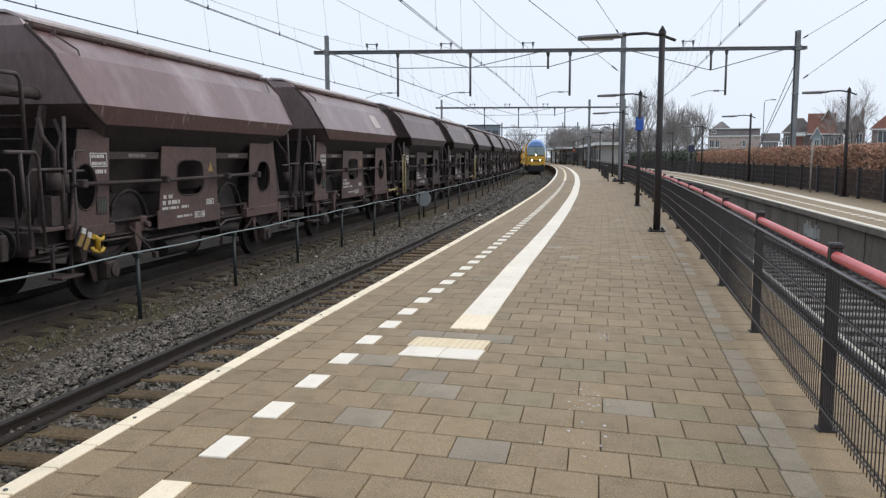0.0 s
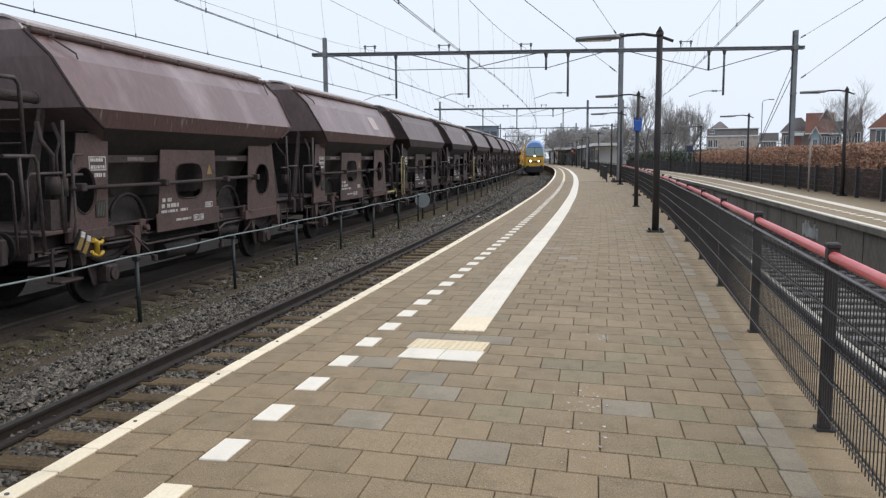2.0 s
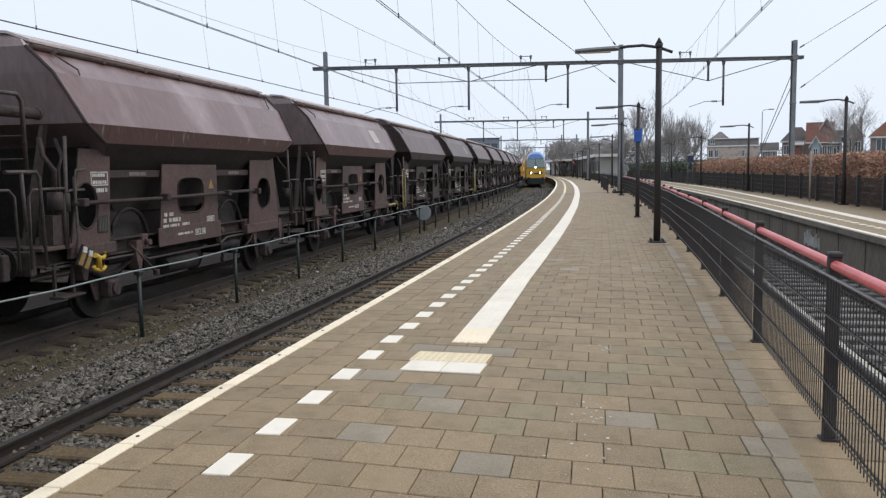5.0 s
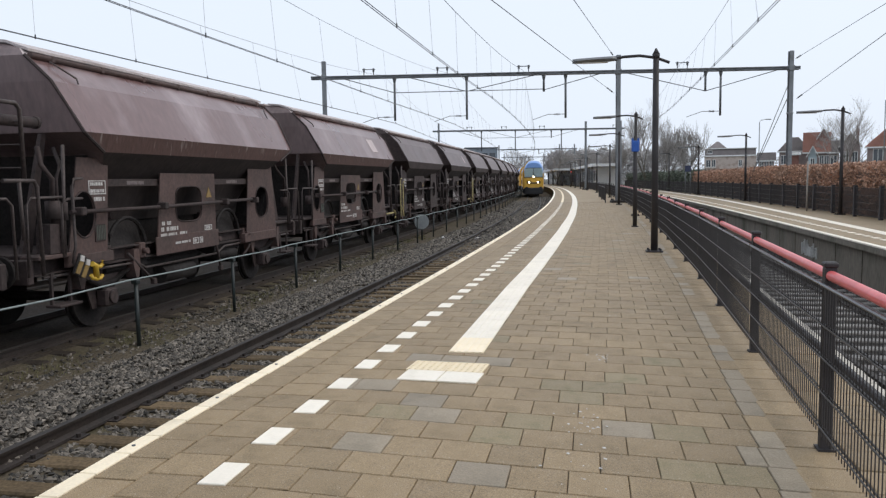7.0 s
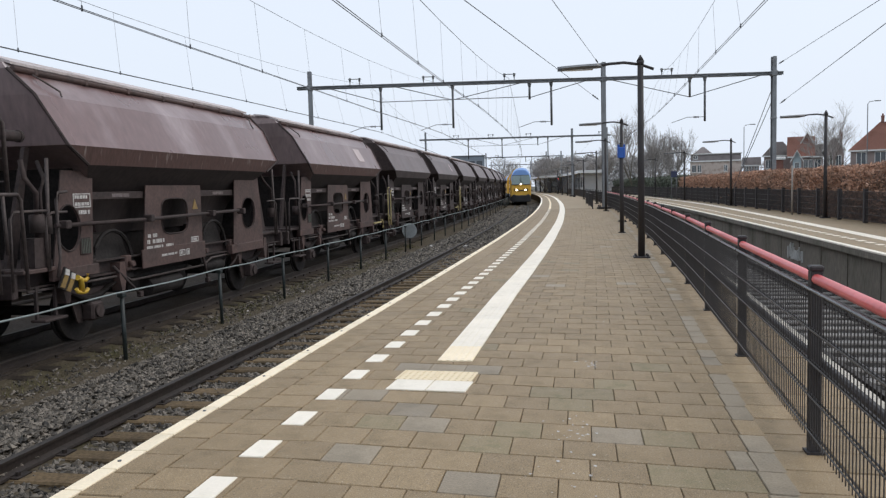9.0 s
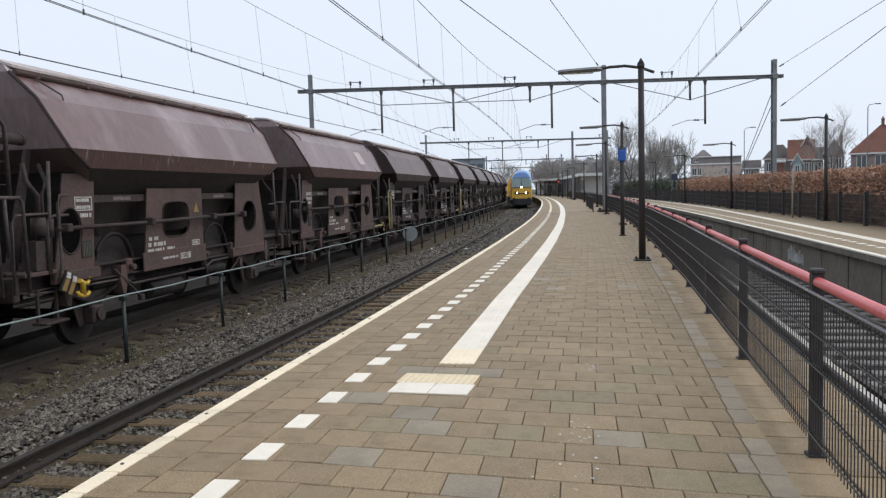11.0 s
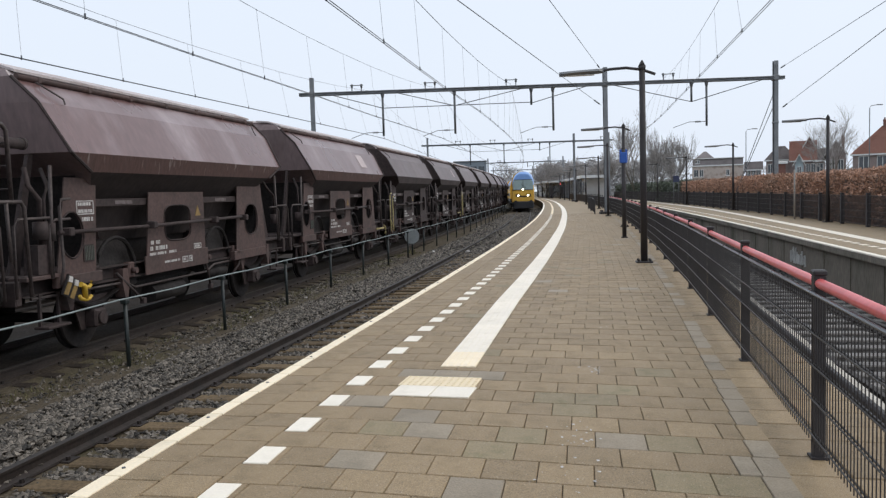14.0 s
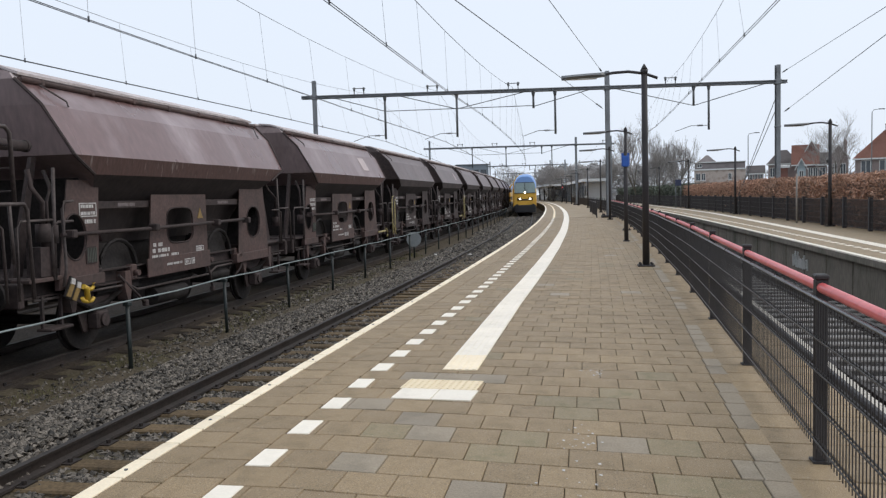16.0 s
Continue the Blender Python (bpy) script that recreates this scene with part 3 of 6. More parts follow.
def hopper_wagon(m):
    w = thing("hopper_wagon", m, "brown self-discharging hopper freight wagon, weathered and rusty", "freight wagon", "hopper wagons of the standing freight train")
    half = [(0, 4.27), (0.36, 4.24), (0.64, 4.15), (0.74, 4.05), (1.12, 3.68), (1.5, 2.97), (1.43, 2.7), (0.95, 2.25), (0.72, 1.6)]
    ring = half + [(-y, z) for y, z in reversed(half[1:])]
    ends = {4.27: 3.98, 4.24: 3.98, 4.15: 4.06, 4.05: 4.12, 3.68: 4.08, 2.97: 3.95, 2.7: 3.4, 2.25: 2.75, 1.6: 2.2}
    bm = bmesh.new()
    cuts = 8
    cols = []
    for k in range(cuts + 1):
        f = -1 + 2 * k / cuts
        col = []
        for y, z in ring:
            dent = 0.012 * noise.noise((f * 5, y * 3, z * 2)) if 0 < k < cuts and 2.8 < z < 4 else 0
            col.append(bm.verts.new((f * ends[z], y * (1 + dent), z + dent)))
        cols.append(col)
    n = len(ring)
    for a, b in zip(cols, cols[1:]):
        for i in range(n):
            f = bm.faces.new((a[i], a[(i + 1) % n], b[(i + 1) % n], b[i]))
            z0, z1 = ring[i][1], ring[(i + 1) % n][1]
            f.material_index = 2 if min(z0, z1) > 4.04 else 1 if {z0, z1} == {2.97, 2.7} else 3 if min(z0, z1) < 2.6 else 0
    for col in (cols[0], cols[-1]):
        by = {}
        for v, (y, z) in zip(col, ring):
            by.setdefault(z, []).append(v)
        zs = sorted(by, reverse=True)
        for za, zb in zip(zs, zs[1:]):
            f = bm.faces.new(list(dict.fromkeys(by[za] + by[zb][::-1])))
            f.material_index = 4
    bmesh.ops.recalc_face_normals(bm, faces=bm.faces[:])
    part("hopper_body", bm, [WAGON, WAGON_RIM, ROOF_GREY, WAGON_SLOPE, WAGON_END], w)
    # crest flange, end flanges and stiffeners
    for sgn in (-1, 1):
        bm = bmesh.new()
        tube(bm, [(-4.05, sgn * 0.79, 4.05), (4.05, sgn * 0.79, 4.05)], 0.045, 10)
        for k in range(7):
            box(bm, -3.6 + k * 1.2 - 0.04, -3.6 + k * 1.2 + 0.04, sgn * 0.79 - 0.05, sgn * 0.79 + 0.05, 4.0, 4.1, 0.01)
        part("roof_hinge_rail", bm, WAGON_FRAME, w, "dark rolled hinge rail under the roof flap")
        bm = bmesh.new()
        prism(bm, [(sgn * 0.74, 4.12), (sgn * 0.74, 4.16), (sgn * 0.38, 4.29), (sgn * 0.05, 4.32), (sgn * 0.05, 4.28), (sgn * 0.38, 4.25)], -4.02, 4.02)
        part("roof_flap", bm, ROOF_GREY, w, "grey swing roof flap")
        for x in (-4.0, 4.0):
            bm = bmesh.new()
            tube(bm, [(x * 1.03, sgn * 0.76, 4.05), (x * 1.02, sgn * 1.13, 3.68), (x * 0.988, sgn * 1.51, 2.97), (x * 0.85, sgn * 1.44, 2.7)], 0.026, 6)
            part("end_flange", bm, WAGON_DARK, w)
        for x in (-3.7, 3.7):
            bm = bmesh.new()
            tube(bm, [(x, sgn * 0.84, 4.0), (x, sgn * 0.93, 3.95), (x + 0.24 * (1 if x < 0 else -1), sgn * 1.09, 3.78), (x + 0.22 * (1 if x < 0 else -1), sgn * 1.13, 3.7)], 0.014, 6)
            part("roof_handle", bm, PIPE, w)
        # sole bar with flanges, centre stretch deeper
        bm = bmesh.new()
        prism(bm, [(sgn * 1.0, 0.98), (sgn * 1.16, 0.98), (sgn * 1.16, 1.0), (sgn * 1.03, 1.0), (sgn * 1.03, 1.2), (sgn * 1.16, 1.2), (sgn * 1.16, 1.22), (sgn * 1.0, 1.22)], -4.8, 4.8)
        part("sole_bar", bm, WAGON_DARK, w)
        for x0, x1, yy, t, z0, z1 in ((-1.75, 0.55, 1.24, 0.015, 0.98, 1.3), (1.75, 3.45, 1.22, 0.05, 0.93, 1.12), (-4.1, -3.0, 1.22, 0.04, 1.04, 1.2)):
            bm = bmesh.new()
            box(bm, x0, x1, sgn * yy - t, sgn * yy + t, z0, z1, 0.008)
            part("side_panel", bm, WAGON_FRAME, w)
        # three gusset plates with openings
        for x0, x1, z0, x2, x3, z1, hole in ((-4.05, -3.12, 1.18, -3.75, -3.0, 2.62, (-3.65, 1.78, 0.26, 0.33, 2.0)),
                                             (-1.65, 0.5, 1.3, -1.5, 0.5, 2.4, (-0.55, 1.84, 0.47, 0.31, 4.0)),
                                             (1.92, 3.55, 1.1, 2.1, 3.35, 2.62, (2.75, 1.78, 0.34, 0.33, 2.4))):
            outline, cx, cz = trapezium(x0, x1, z0, x2, x3, z1)
            hx, hz, a, b, power = hole
            bm = plate_with_hole(bmesh.new(), outline, superellipse(hx, hz, a, b, power), sgn * 1.22, 0.02)
            gp = part("gusset_plate", bm, WAGON_FRAME, w)
            bm = bmesh.new()
            pts = [(u, sgn * 1.235, v) for u, v in superellipse(hx, hz, a + 0.012, b + 0.012, power)]
            tube(bm, pts + pts[:1], 0.014, 5, caps=False)
            part("opening_rim", bm, WAGON_DARK, gp)
        bm = bmesh.new()
        box(bm, -3.1, 2.1, sgn * 1.16 - 0.02, sgn * 1.16 + 0.02, 2.18, 2.3, 0.006)
        part("upper_rail", bm, WAGON_DARK, w)
        for x0, x1 in ((-2.45, -1.95), (1.1, 1.6)):
            bm = bmesh.new()
            box(bm, x0, x1, sgn * 1.185 - 0.004, sgn * 1.185 + 0.004, 2.21, 2.27)
            part("caption_strip", bm, FADED, w, "faded caption strip")
        # operating shaft
        bm = bmesh.new()
        tube(bm, [(-4.1, sgn * 1.34, 1.83), (-1.75, sgn * 1.34, 1.82), (2.3, sgn * 1.34, 1.86)], 0.032, 8)
        for x in (-3.95, -1.7, 0.62, 2.05):
            box(bm, x - 0.06, x + 0.06, sgn * 1.34 - 0.12, sgn * 1.34 + 0.04, 1.78, 1.9, 0.015)
        part("operating_shaft", bm, WAGON_DARK, w)
        # discharge chute
        for x0, x1 in ((-2.95, -1.75), (0.7, 1.85)):
            bm = bmesh.new()
            prism(bm, [(sgn * 0.3, 1.7), (sgn * 0.85, 1.62), (sgn * 1.08, 0.85), (sgn * 0.95, 0.75), (sgn * 0.2, 1.1)], x0, x1)
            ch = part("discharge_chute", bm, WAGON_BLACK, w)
            bm = bmesh.new()
            pts = [((x0 + x1) / 2 + 0.55 * math.cos(t), sgn * 1.08, 1.12 + 0.55 * math.sin(t)) for t in np.linspace(0, math.pi, 12)]
            tube(bm, pts, 0.035, 6)
            part("chute_arm", bm, WAGON_BLACK, ch)
        # boards of markings
        for x0, x1, z0, z1, mt in ((-3.52, -3.1, 2.07, 2.28, 0), (-3.4, -3.12, 1.97, 2.03, 1), (-1.52, -1.42, 1.49, 1.555, 1), (-1.35, -1.22, 1.49, 1.555, 1),
                                   (-1.55, -1.45, 1.385, 1.455, 1), (-1.37, -1.29, 1.385, 1.455, 1), (-1.25, -0.98, 1.385, 1.455, 1), (-1.57, -1.33, 1.275, 1.345, 1),
                                   (-1.3, -1.02, 1.275, 1.345, 1), (-0.92, -0.67, 1.275, 1.345, 1), (-1.13, -0.6, 1.135, 1.175, 1), (-0.5, -0.29, 1.09, 1.2, 0),
                                   (-0.24, -0.12, 1.09, 1.2, 0), (0.01, 0.31, 1.31, 1.41, 0)):
            if sgn > 0:
                continue
            yy = sgn * 1.236 if z0 > 1.24 else sgn * 1.262
            if mt == 1:
                k, x = 0, x0
                while x < x1 - 0.01:
                    wd = (0.03, 0.045, 0.036)[k % 3]
                    part("marking", box(bmesh.new(), x, min(x + wd, x1), yy - 0.003, yy + 0.003, z0, z1), MARK_WHITE, w)
                    x += wd + (0.014 if k % 4 < 3 else 0.04)
                    k += 1
            else:
                t, bm = 0.016, bmesh.new()
                for a, b, c, d in ((x0, x1, z0, z0 + t), (x0, x1, z1 - t, z1), (x0, x0 + t, z0 + t, z1 - t), (x1 - t, x1, z0 + t, z1 - t)):
                    box(bm, a, b, yy - 0.003, yy + 0.003, c, d)
                fr = part("marking_frame", bm, MARK_WHITE, w, "white painted marking frame")
                for j in range(2 if z1 - z0 > 0.12 else 1):
                    zc = z0 + (z1 - z0) * ((j + 0.5) / (2 if z1 - z0 > 0.12 else 1))
                    x = x0 + 0.04
                    while x < x1 - 0.07:
                        wd = random.Random(int(x * 100) + j).uniform(0.02, 0.06)
                        part("marking", box(bmesh.new(), x, x + wd, yy - 0.003, yy + 0.003, zc - 0.025, zc + 0.025), MARK_WHITE, fr)
                        x += wd + 0.014
        bm = bmesh.new()
        prism(bm, [(0.12, 1.94), (0.34, 1.94), (0.23, 2.14)], sgn * 1.234, sgn * 1.24, "y")
        part("warning_triangle", bm, YELLOW_DULL, w, "faded yellow warning triangle")
        bm = bmesh.new()
        box(bm, -3.42, -3.17, sgn * 1.238 - 0.01, sgn * 1.238 + 0.01, 1.36, 1.62, 0.004)
        nh = part("note_holder", bm, WAGON_DARK, w, "dark wire note holder")
        bm = bmesh.new()
        for k in range(6):
            box(bm, -3.39 + k * 0.04, -3.37 + k * 0.04, sgn * 1.25 - 0.004, sgn * 1.25 + 0.004, 1.38, 1.6)
        part("grille_bar", bm, GALV_GREEN, nh)
        # hand rails and steps at both ends
        for e in (-1, 1):
            bm = bmesh.new()
            tube(bm, [(e * 4.2, sgn * 1.28, 2.05), (e * 4.82, sgn * 1.28, 2.05), (e * 4.92, sgn * 1.28, 1.96), (e * 4.94, sgn * 1.28, 1.0)], 0.02, 7)
            tube(bm, [(e * 4.2, sgn * 1.28, 1.2), (e * 4.12, sgn * 1.28, 2.78)], 0.026, 7)
            part("end_handrail", bm, PIPE, w)
            bm = bmesh.new()
            tube(bm, [(e * 4.25, sgn * 1.3, 1.2), (e * 4.25, sgn * 1.3, 1.95), (e * 4.1, sgn * 1.3, 2.02), (e * 3.75, sgn * 1.28, 2.02)], 0.02, 7)
            part("grab_rail", bm, PIPE, w)
            bm = bmesh.new()
            box(bm, e * 4.15 - 0.25, e * 4.15 + 0.25, sgn * 1.2 - 0.12, sgn * 1.2 + 0.12, 0.5, 0.54, 0.01)
            for dx in (-0.2, 0.2):
                box(bm, e * 4.15 + dx - 0.02, e * 4.15 + dx + 0.02, sgn * 1.15 - 0.02, sgn * 1.15 + 0.02, 0.54, 1.0)
            part("step", bm, WAGON_DARK, w)
            bm = bmesh.new()
            tube(bm, [(e * 4.72, sgn * 0.88, 1.06), (e * 4.95, sgn * 0.88, 1.06)], 0.11, 14)
            tube(bm, [(e * 4.95, sgn * 0.88, 1.06), (e * 5.0, sgn * 0.88, 1.06)], 0.22, 18)
            part("buffer", bm, WAGON_BLACK, w)
            # axle guard, spring and box
            xs = e * 3.0
            bm = bmesh.new()
            prism(bm, [(xs - 0.75, 1.0), (xs + 0.75, 1.0), (xs + 0.42, 0.75), (xs + 0.25, 0.3), (xs + 0.14, 0.3), (xs + 0.14, 0.7), (xs - 0.14, 0.7), (xs - 0.14, 0.3), (xs - 0.25, 0.3), (xs - 0.42, 0.75)], sgn * 0.98, sgn * 1.01, "y")
            part("axle_guard", bm, WAGON_DARK, w)
            bm = bmesh.new()
            for k in range(6):
                hl = 0.62 - k * 0.09
                pts = [(xs + u * hl, 0.84 - 0.14 * (1 - u * u) - 0.03 * k * 1.0) for u in np.linspace(-1, 1, 9)]
                prism(bm, pts + [(u, v - 0.024) for u, v in reversed(pts)], sgn * 1.03, sgn * 1.13, "y")
            sp = part("leaf_spring", bm, WAGON_BLACK, w)
            bm = bmesh.new()
            box(bm, xs - 0.15, xs + 0.15, sgn * 1.0, sgn * 1.2, 0.32, 0.6, 0.03)
            tube(bm, [(xs, sgn * 1.2, 0.46), (xs, sgn * 1.24, 0.46)], 0.1, 12)
            part("axle_box", bm, WAGON_DARK, w)
            for dx in (-0.72, 0.72):
                bm = bmesh.new()
                prism(bm, [(xs + dx - 0.07, 1.15), (xs + dx + 0.07, 1.15), (xs + dx + 0.1, 0.9), (xs + dx + 0.04, 0.68), (xs + dx - 0.04, 0.68), (xs + dx - 0.1, 0.9)], sgn * 1.02, sgn * 1.2, "y")
                part("spring_hanger", bm, WAGON_FRAME, w)
    for sgn in (-1, 1):
        bm = bmesh.new()
        tube(bm, [(-4.5, sgn * 1.14, 0.94), (-2.2, sgn * 1.14, 0.92), (-1.9, sgn * 1.12, 0.8), (0.7, sgn * 1.12, 0.8), (1.0, sgn * 1.14, 0.92), (4.5, sgn * 1.14, 0.94)], 0.022, 7)
        part("air_pipe", bm, PIPE, w)
        for x0, z0, x1, z1 in ((-2.5, 1.1, -1.75, 0.55), (1.7, 0.6, 2.35, 1.05), (0.5, 1.15, 0.75, 0.5)):
            bm = bmesh.new()
            tube(bm, [(x0, sgn * 1.17, z0), ((x0 + x1) / 2, sgn * 1.2, (z0 + z1) / 2 - 0.03), (x1, sgn * 1.17, z1)], 0.024, 7)
            box(bm, x1 - 0.05, x1 + 0.05, sgn * 1.17 - 0.04, sgn * 1.17 + 0.04, z1 - 0.05, z1 + 0.05, 0.01)
            part("brake_rod", bm, WAGON_DARK, w)
        for x in (-2.05, 0.62, 1.95):
            bm = bmesh.new()
            box(bm, x - 0.09, x + 0.09, sgn * 1.12 - 0.06, sgn * 1.12 + 0.06, 0.98, 1.24, 0.02)
            tube(bm, [(x, sgn * 1.18, 1.1), (x, sgn * 1.27, 1.1)], 0.05, 10)
            part("latch_box", bm, WAGON_FRAME, w)
        for e in (-1, 1):
            bm = bmesh.new()
            tube(bm, [(e * 4.8, sgn * 0.45, 0.98), (e * 4.98, sgn * 0.45, 0.85), (e * 5.02, sgn * 0.42, 0.6), (e * 4.95, sgn * 0.38, 0.45)], 0.028, 7)
            part("air_hose", bm, WAGON_BLACK, w)
    for e in (-1, 1):
        bm = bmesh.new()
        box(bm, e * 4.74, e * 4.86, -1.2, 1.2, 0.88, 1.22, 0.015)
        part("headstock", bm, WAGON_DARK, w)
        bm = bmesh.new()
        box(bm, min(e * 3.0, e * 4.7), max(e * 3.0, e * 4.7), -1.22, 1.22, 1.22, 1.27, 0.01)
        part("end_platform", bm, WAGON_DARK, w)
        # black sheet added to darken the gap under the end slope
        bm = bmesh.new()
        prism(bm, [(e * 3.0, 1.27), (e * 3.04, 1.27), (e * 3.34, 2.66), (e * 3.3, 2.66)], -1.12, 1.12, "y")
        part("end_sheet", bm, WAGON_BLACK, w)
        for yy in (-0.85, 0.85):
            bm = bmesh.new()
            prism(bm, [(e * 4.55, 1.27), (e * 4.35, 1.27), (e * 3.92, 2.95), (e * 4.02, 2.95)], yy - 0.03, yy + 0.03, "y")
            part("end_strut", bm, WAGON_DARK, w)
        for sgn in (-1, 1):
            bm = bmesh.new()
            tube(bm, [(e * 3.95, sgn * 1.0, 2.75), (e * 3.98, sgn * 1.12, 2.5), (e * 4.2, sgn * 1.2, 2.3), (e * 4.2, sgn * 1.2, 1.7)], 0.03, 7)
            tube(bm, [(e * 4.2, sgn * 1.2, 1.85), (e * 4.2, sgn * 1.2, 1.62)], 0.1, 10)
            part("brake_pipe", bm, WAGON_DARK, w)
        ws = new("wheelset")
        ws.parent = w
        ws.location = (e * 3.0, 0, 0.46)
        for sgn in (-1, 1):
            bm = bmesh.new()
            tube(bm, [(0, sgn * 0.70, 0), (0, sgn * 0.735, 0)], 0.49, 28)
            tube(bm, [(0, sgn * 0.735, 0), (0, sgn * 0.83, 0)], 0.46, 28)
            tube(bm, [(0, sgn * 0.83, 0), (0, sgn * 0.86, 0)], 0.14, 16)
            part("wheel", bm, WAGON_BLACK, ws)
        bm = bmesh.new()
        tube(bm, [(0, -0.98, 0), (0, 0.98, 0)], 0.08, 10)
        part("axle", bm, WAGON_BLACK, ws)
    # near-black mass added inside so the side openings read dark
    bm = bmesh.new()
    prism(bm, [(-0.75, 2.0), (0.75, 2.0), (0.5, 0.85), (-0.5, 0.85)], -2.6, 2.6)
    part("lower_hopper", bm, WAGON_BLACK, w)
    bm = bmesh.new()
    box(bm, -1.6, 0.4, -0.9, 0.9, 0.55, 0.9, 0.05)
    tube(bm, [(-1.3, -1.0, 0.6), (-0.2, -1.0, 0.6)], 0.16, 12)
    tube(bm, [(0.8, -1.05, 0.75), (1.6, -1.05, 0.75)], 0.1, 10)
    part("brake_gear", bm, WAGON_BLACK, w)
    return w


def yellow_lever(parent, x, sgn=-1):
    """The striped brake lever with its anchor-shaped handle."""
    lv = new("brake_lever")
    lv.parent = parent
    lv.location = (x + 0.05, sgn * 1.36, 0)
    bm = bmesh.new()
    prism(bm, [(-0.43, 0.96), (-0.27, 1.24), (-0.02, 1.1), (0.06, 0.93), (-0.24, 0.88)], 0.0, 0.03, "y")
    part("lever_plate", bm, WAGON_BLACK, lv)
    for x, z in ((-0.245, 1.157), (-0.12, 1.088)):
        bm = bmesh.new()
        prism(bm, [(x - 0.05, z - 0.03), (x + 0.035, z - 0.055), (x - 0.075, z - 0.22), (x - 0.16, z - 0.19)], -0.012, -0.002, "y")
        part("stripe", bm, YELLOW_DULL, lv, "faded yellow warning stripe")
        bm = bmesh.new()
        prism(bm, [(x - 0.048, z - 0.025), (x + 0.038, z - 0.05), (x + 0.058, z + 0.03), (x - 0.02, z + 0.055)], -0.016, -0.002, "y")
        part("white_block", bm, MARK_WHITE, lv, "white reflective block")
    bm = bmesh.new()
    tube(bm, [(-0.05, -0.03, 1.06), (0.03, -0.03, 1.03), (0.045, -0.03, 0.84)], 0.042, 8)
    tube(bm, [(-0.09, -0.03, 0.9), (-0.06, -0.03, 0.85), (0.042, -0.03, 0.825), (0.14, -0.03, 0.83), (0.185, -0.03, 0.87)], 0.028, 8)
    tube(bm, [(0.03, -0.03, 1.01), (0.15, -0.03, 1.0), (0.19, -0.03, 1.03), (0.2, -0.03, 1.09)], 0.03, 8)
    part("lever_handle", bm, YELLOW, lv, "bright yellow anchor-shaped handle")


def yellow_rails(parent, x, sgn=-1):
    """Pale yellow hand rails with hooked lower ends, and the shunter's grip beside them."""
    yr = new("yellow_handrail")
    yr.parent = parent
    yr.location = (x, sgn * 1.35, 0)
    for k in (0.0, 0.42):
        bm = bmesh.new()
        tube(bm, [(k + 0.1, 0, 0.82), (k + 0.02, 0, 0.9), (k, 0, 1.1), (k, 0, 2.2 - k * 0.3), (k + 0.06, 0, 2.28 - k * 0.3), (k + 0.24, 0, 2.3 - k * 0.3)], 0.022, 7)
        part("rail_bar", bm, YELLOW_PALE, yr)
    bm = bmesh.new()
    tube(bm, [(-0.05, 0, 1.28), (0.12, 0, 1.2), (0.3, 0, 1.05), (0.34, 0, 0.86)], 0.03, 7)
    part("grip_bar", bm, YELLOW_PALE, yr)


def release_lever(parent, x, sgn=-1):
    """Long yellow release bar along the sole bar with a hooked grip."""
    rl = new("release_lever")
    rl.parent = parent
    rl.location = (x, sgn * 1.36, 0)
    bm = bmesh.new()
    box(bm, -0.75, 0.3, -0.02, 0.02, 1.0, 1.06, 0.008)
    part("lever_bar", bm, YELLOW_PALE, rl, "faded yellow flat bar")
    bm = bmesh.new()
    tube(bm, [(0.24, -0.02, 1.12), (0.38, -0.02, 1.08), (0.48, -0.02, 0.98), (0.46, -0.02, 0.86), (0.4, -0.02, 0.82)], 0.032, 7)
    part("hook_grip", bm, YELLOW_PALE, rl)


first = hopper_wagon(on_line(14.6, FREIGHT, SIDING_Z))
WAGON_S = [4.5 + 10.1 * i for i in range(12)]
wagons = {}
for i, s in enumerate(WAGON_S):
    wagons[i] = first if i == 1 else copy_thing(first, on_line(s, FREIGHT, SIDING_Z))
# wagons from the fourth on take a separate, darker set of paints
far_paint = {}
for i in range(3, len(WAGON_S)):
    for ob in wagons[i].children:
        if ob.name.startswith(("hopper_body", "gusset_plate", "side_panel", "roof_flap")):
            if ob.data not in far_paint:
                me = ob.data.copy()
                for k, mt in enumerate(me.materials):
                    me.materials[k] = {WAGON: WAGON_FAR, WAGON_FRAME: WAGON_DARK, WAGON_RIM: WAGON_DARK, WAGON_END: WAGON_DARK}.get(mt, mt)
                far_paint[ob.data] = me
            ob.data = far_paint[ob.data]
    tagged(wagons[i], "dark brown hopper freight wagon coupled in the train")
tagged(wagons[1], "brown hopper freight wagon with a yellow striped brake lever")
tagged(wagons[2], "brown hopper freight wagon with a pale repainted patch on its side")
tagged(wagons[3], "dark hopper freight wagon with yellow handrails at its end")


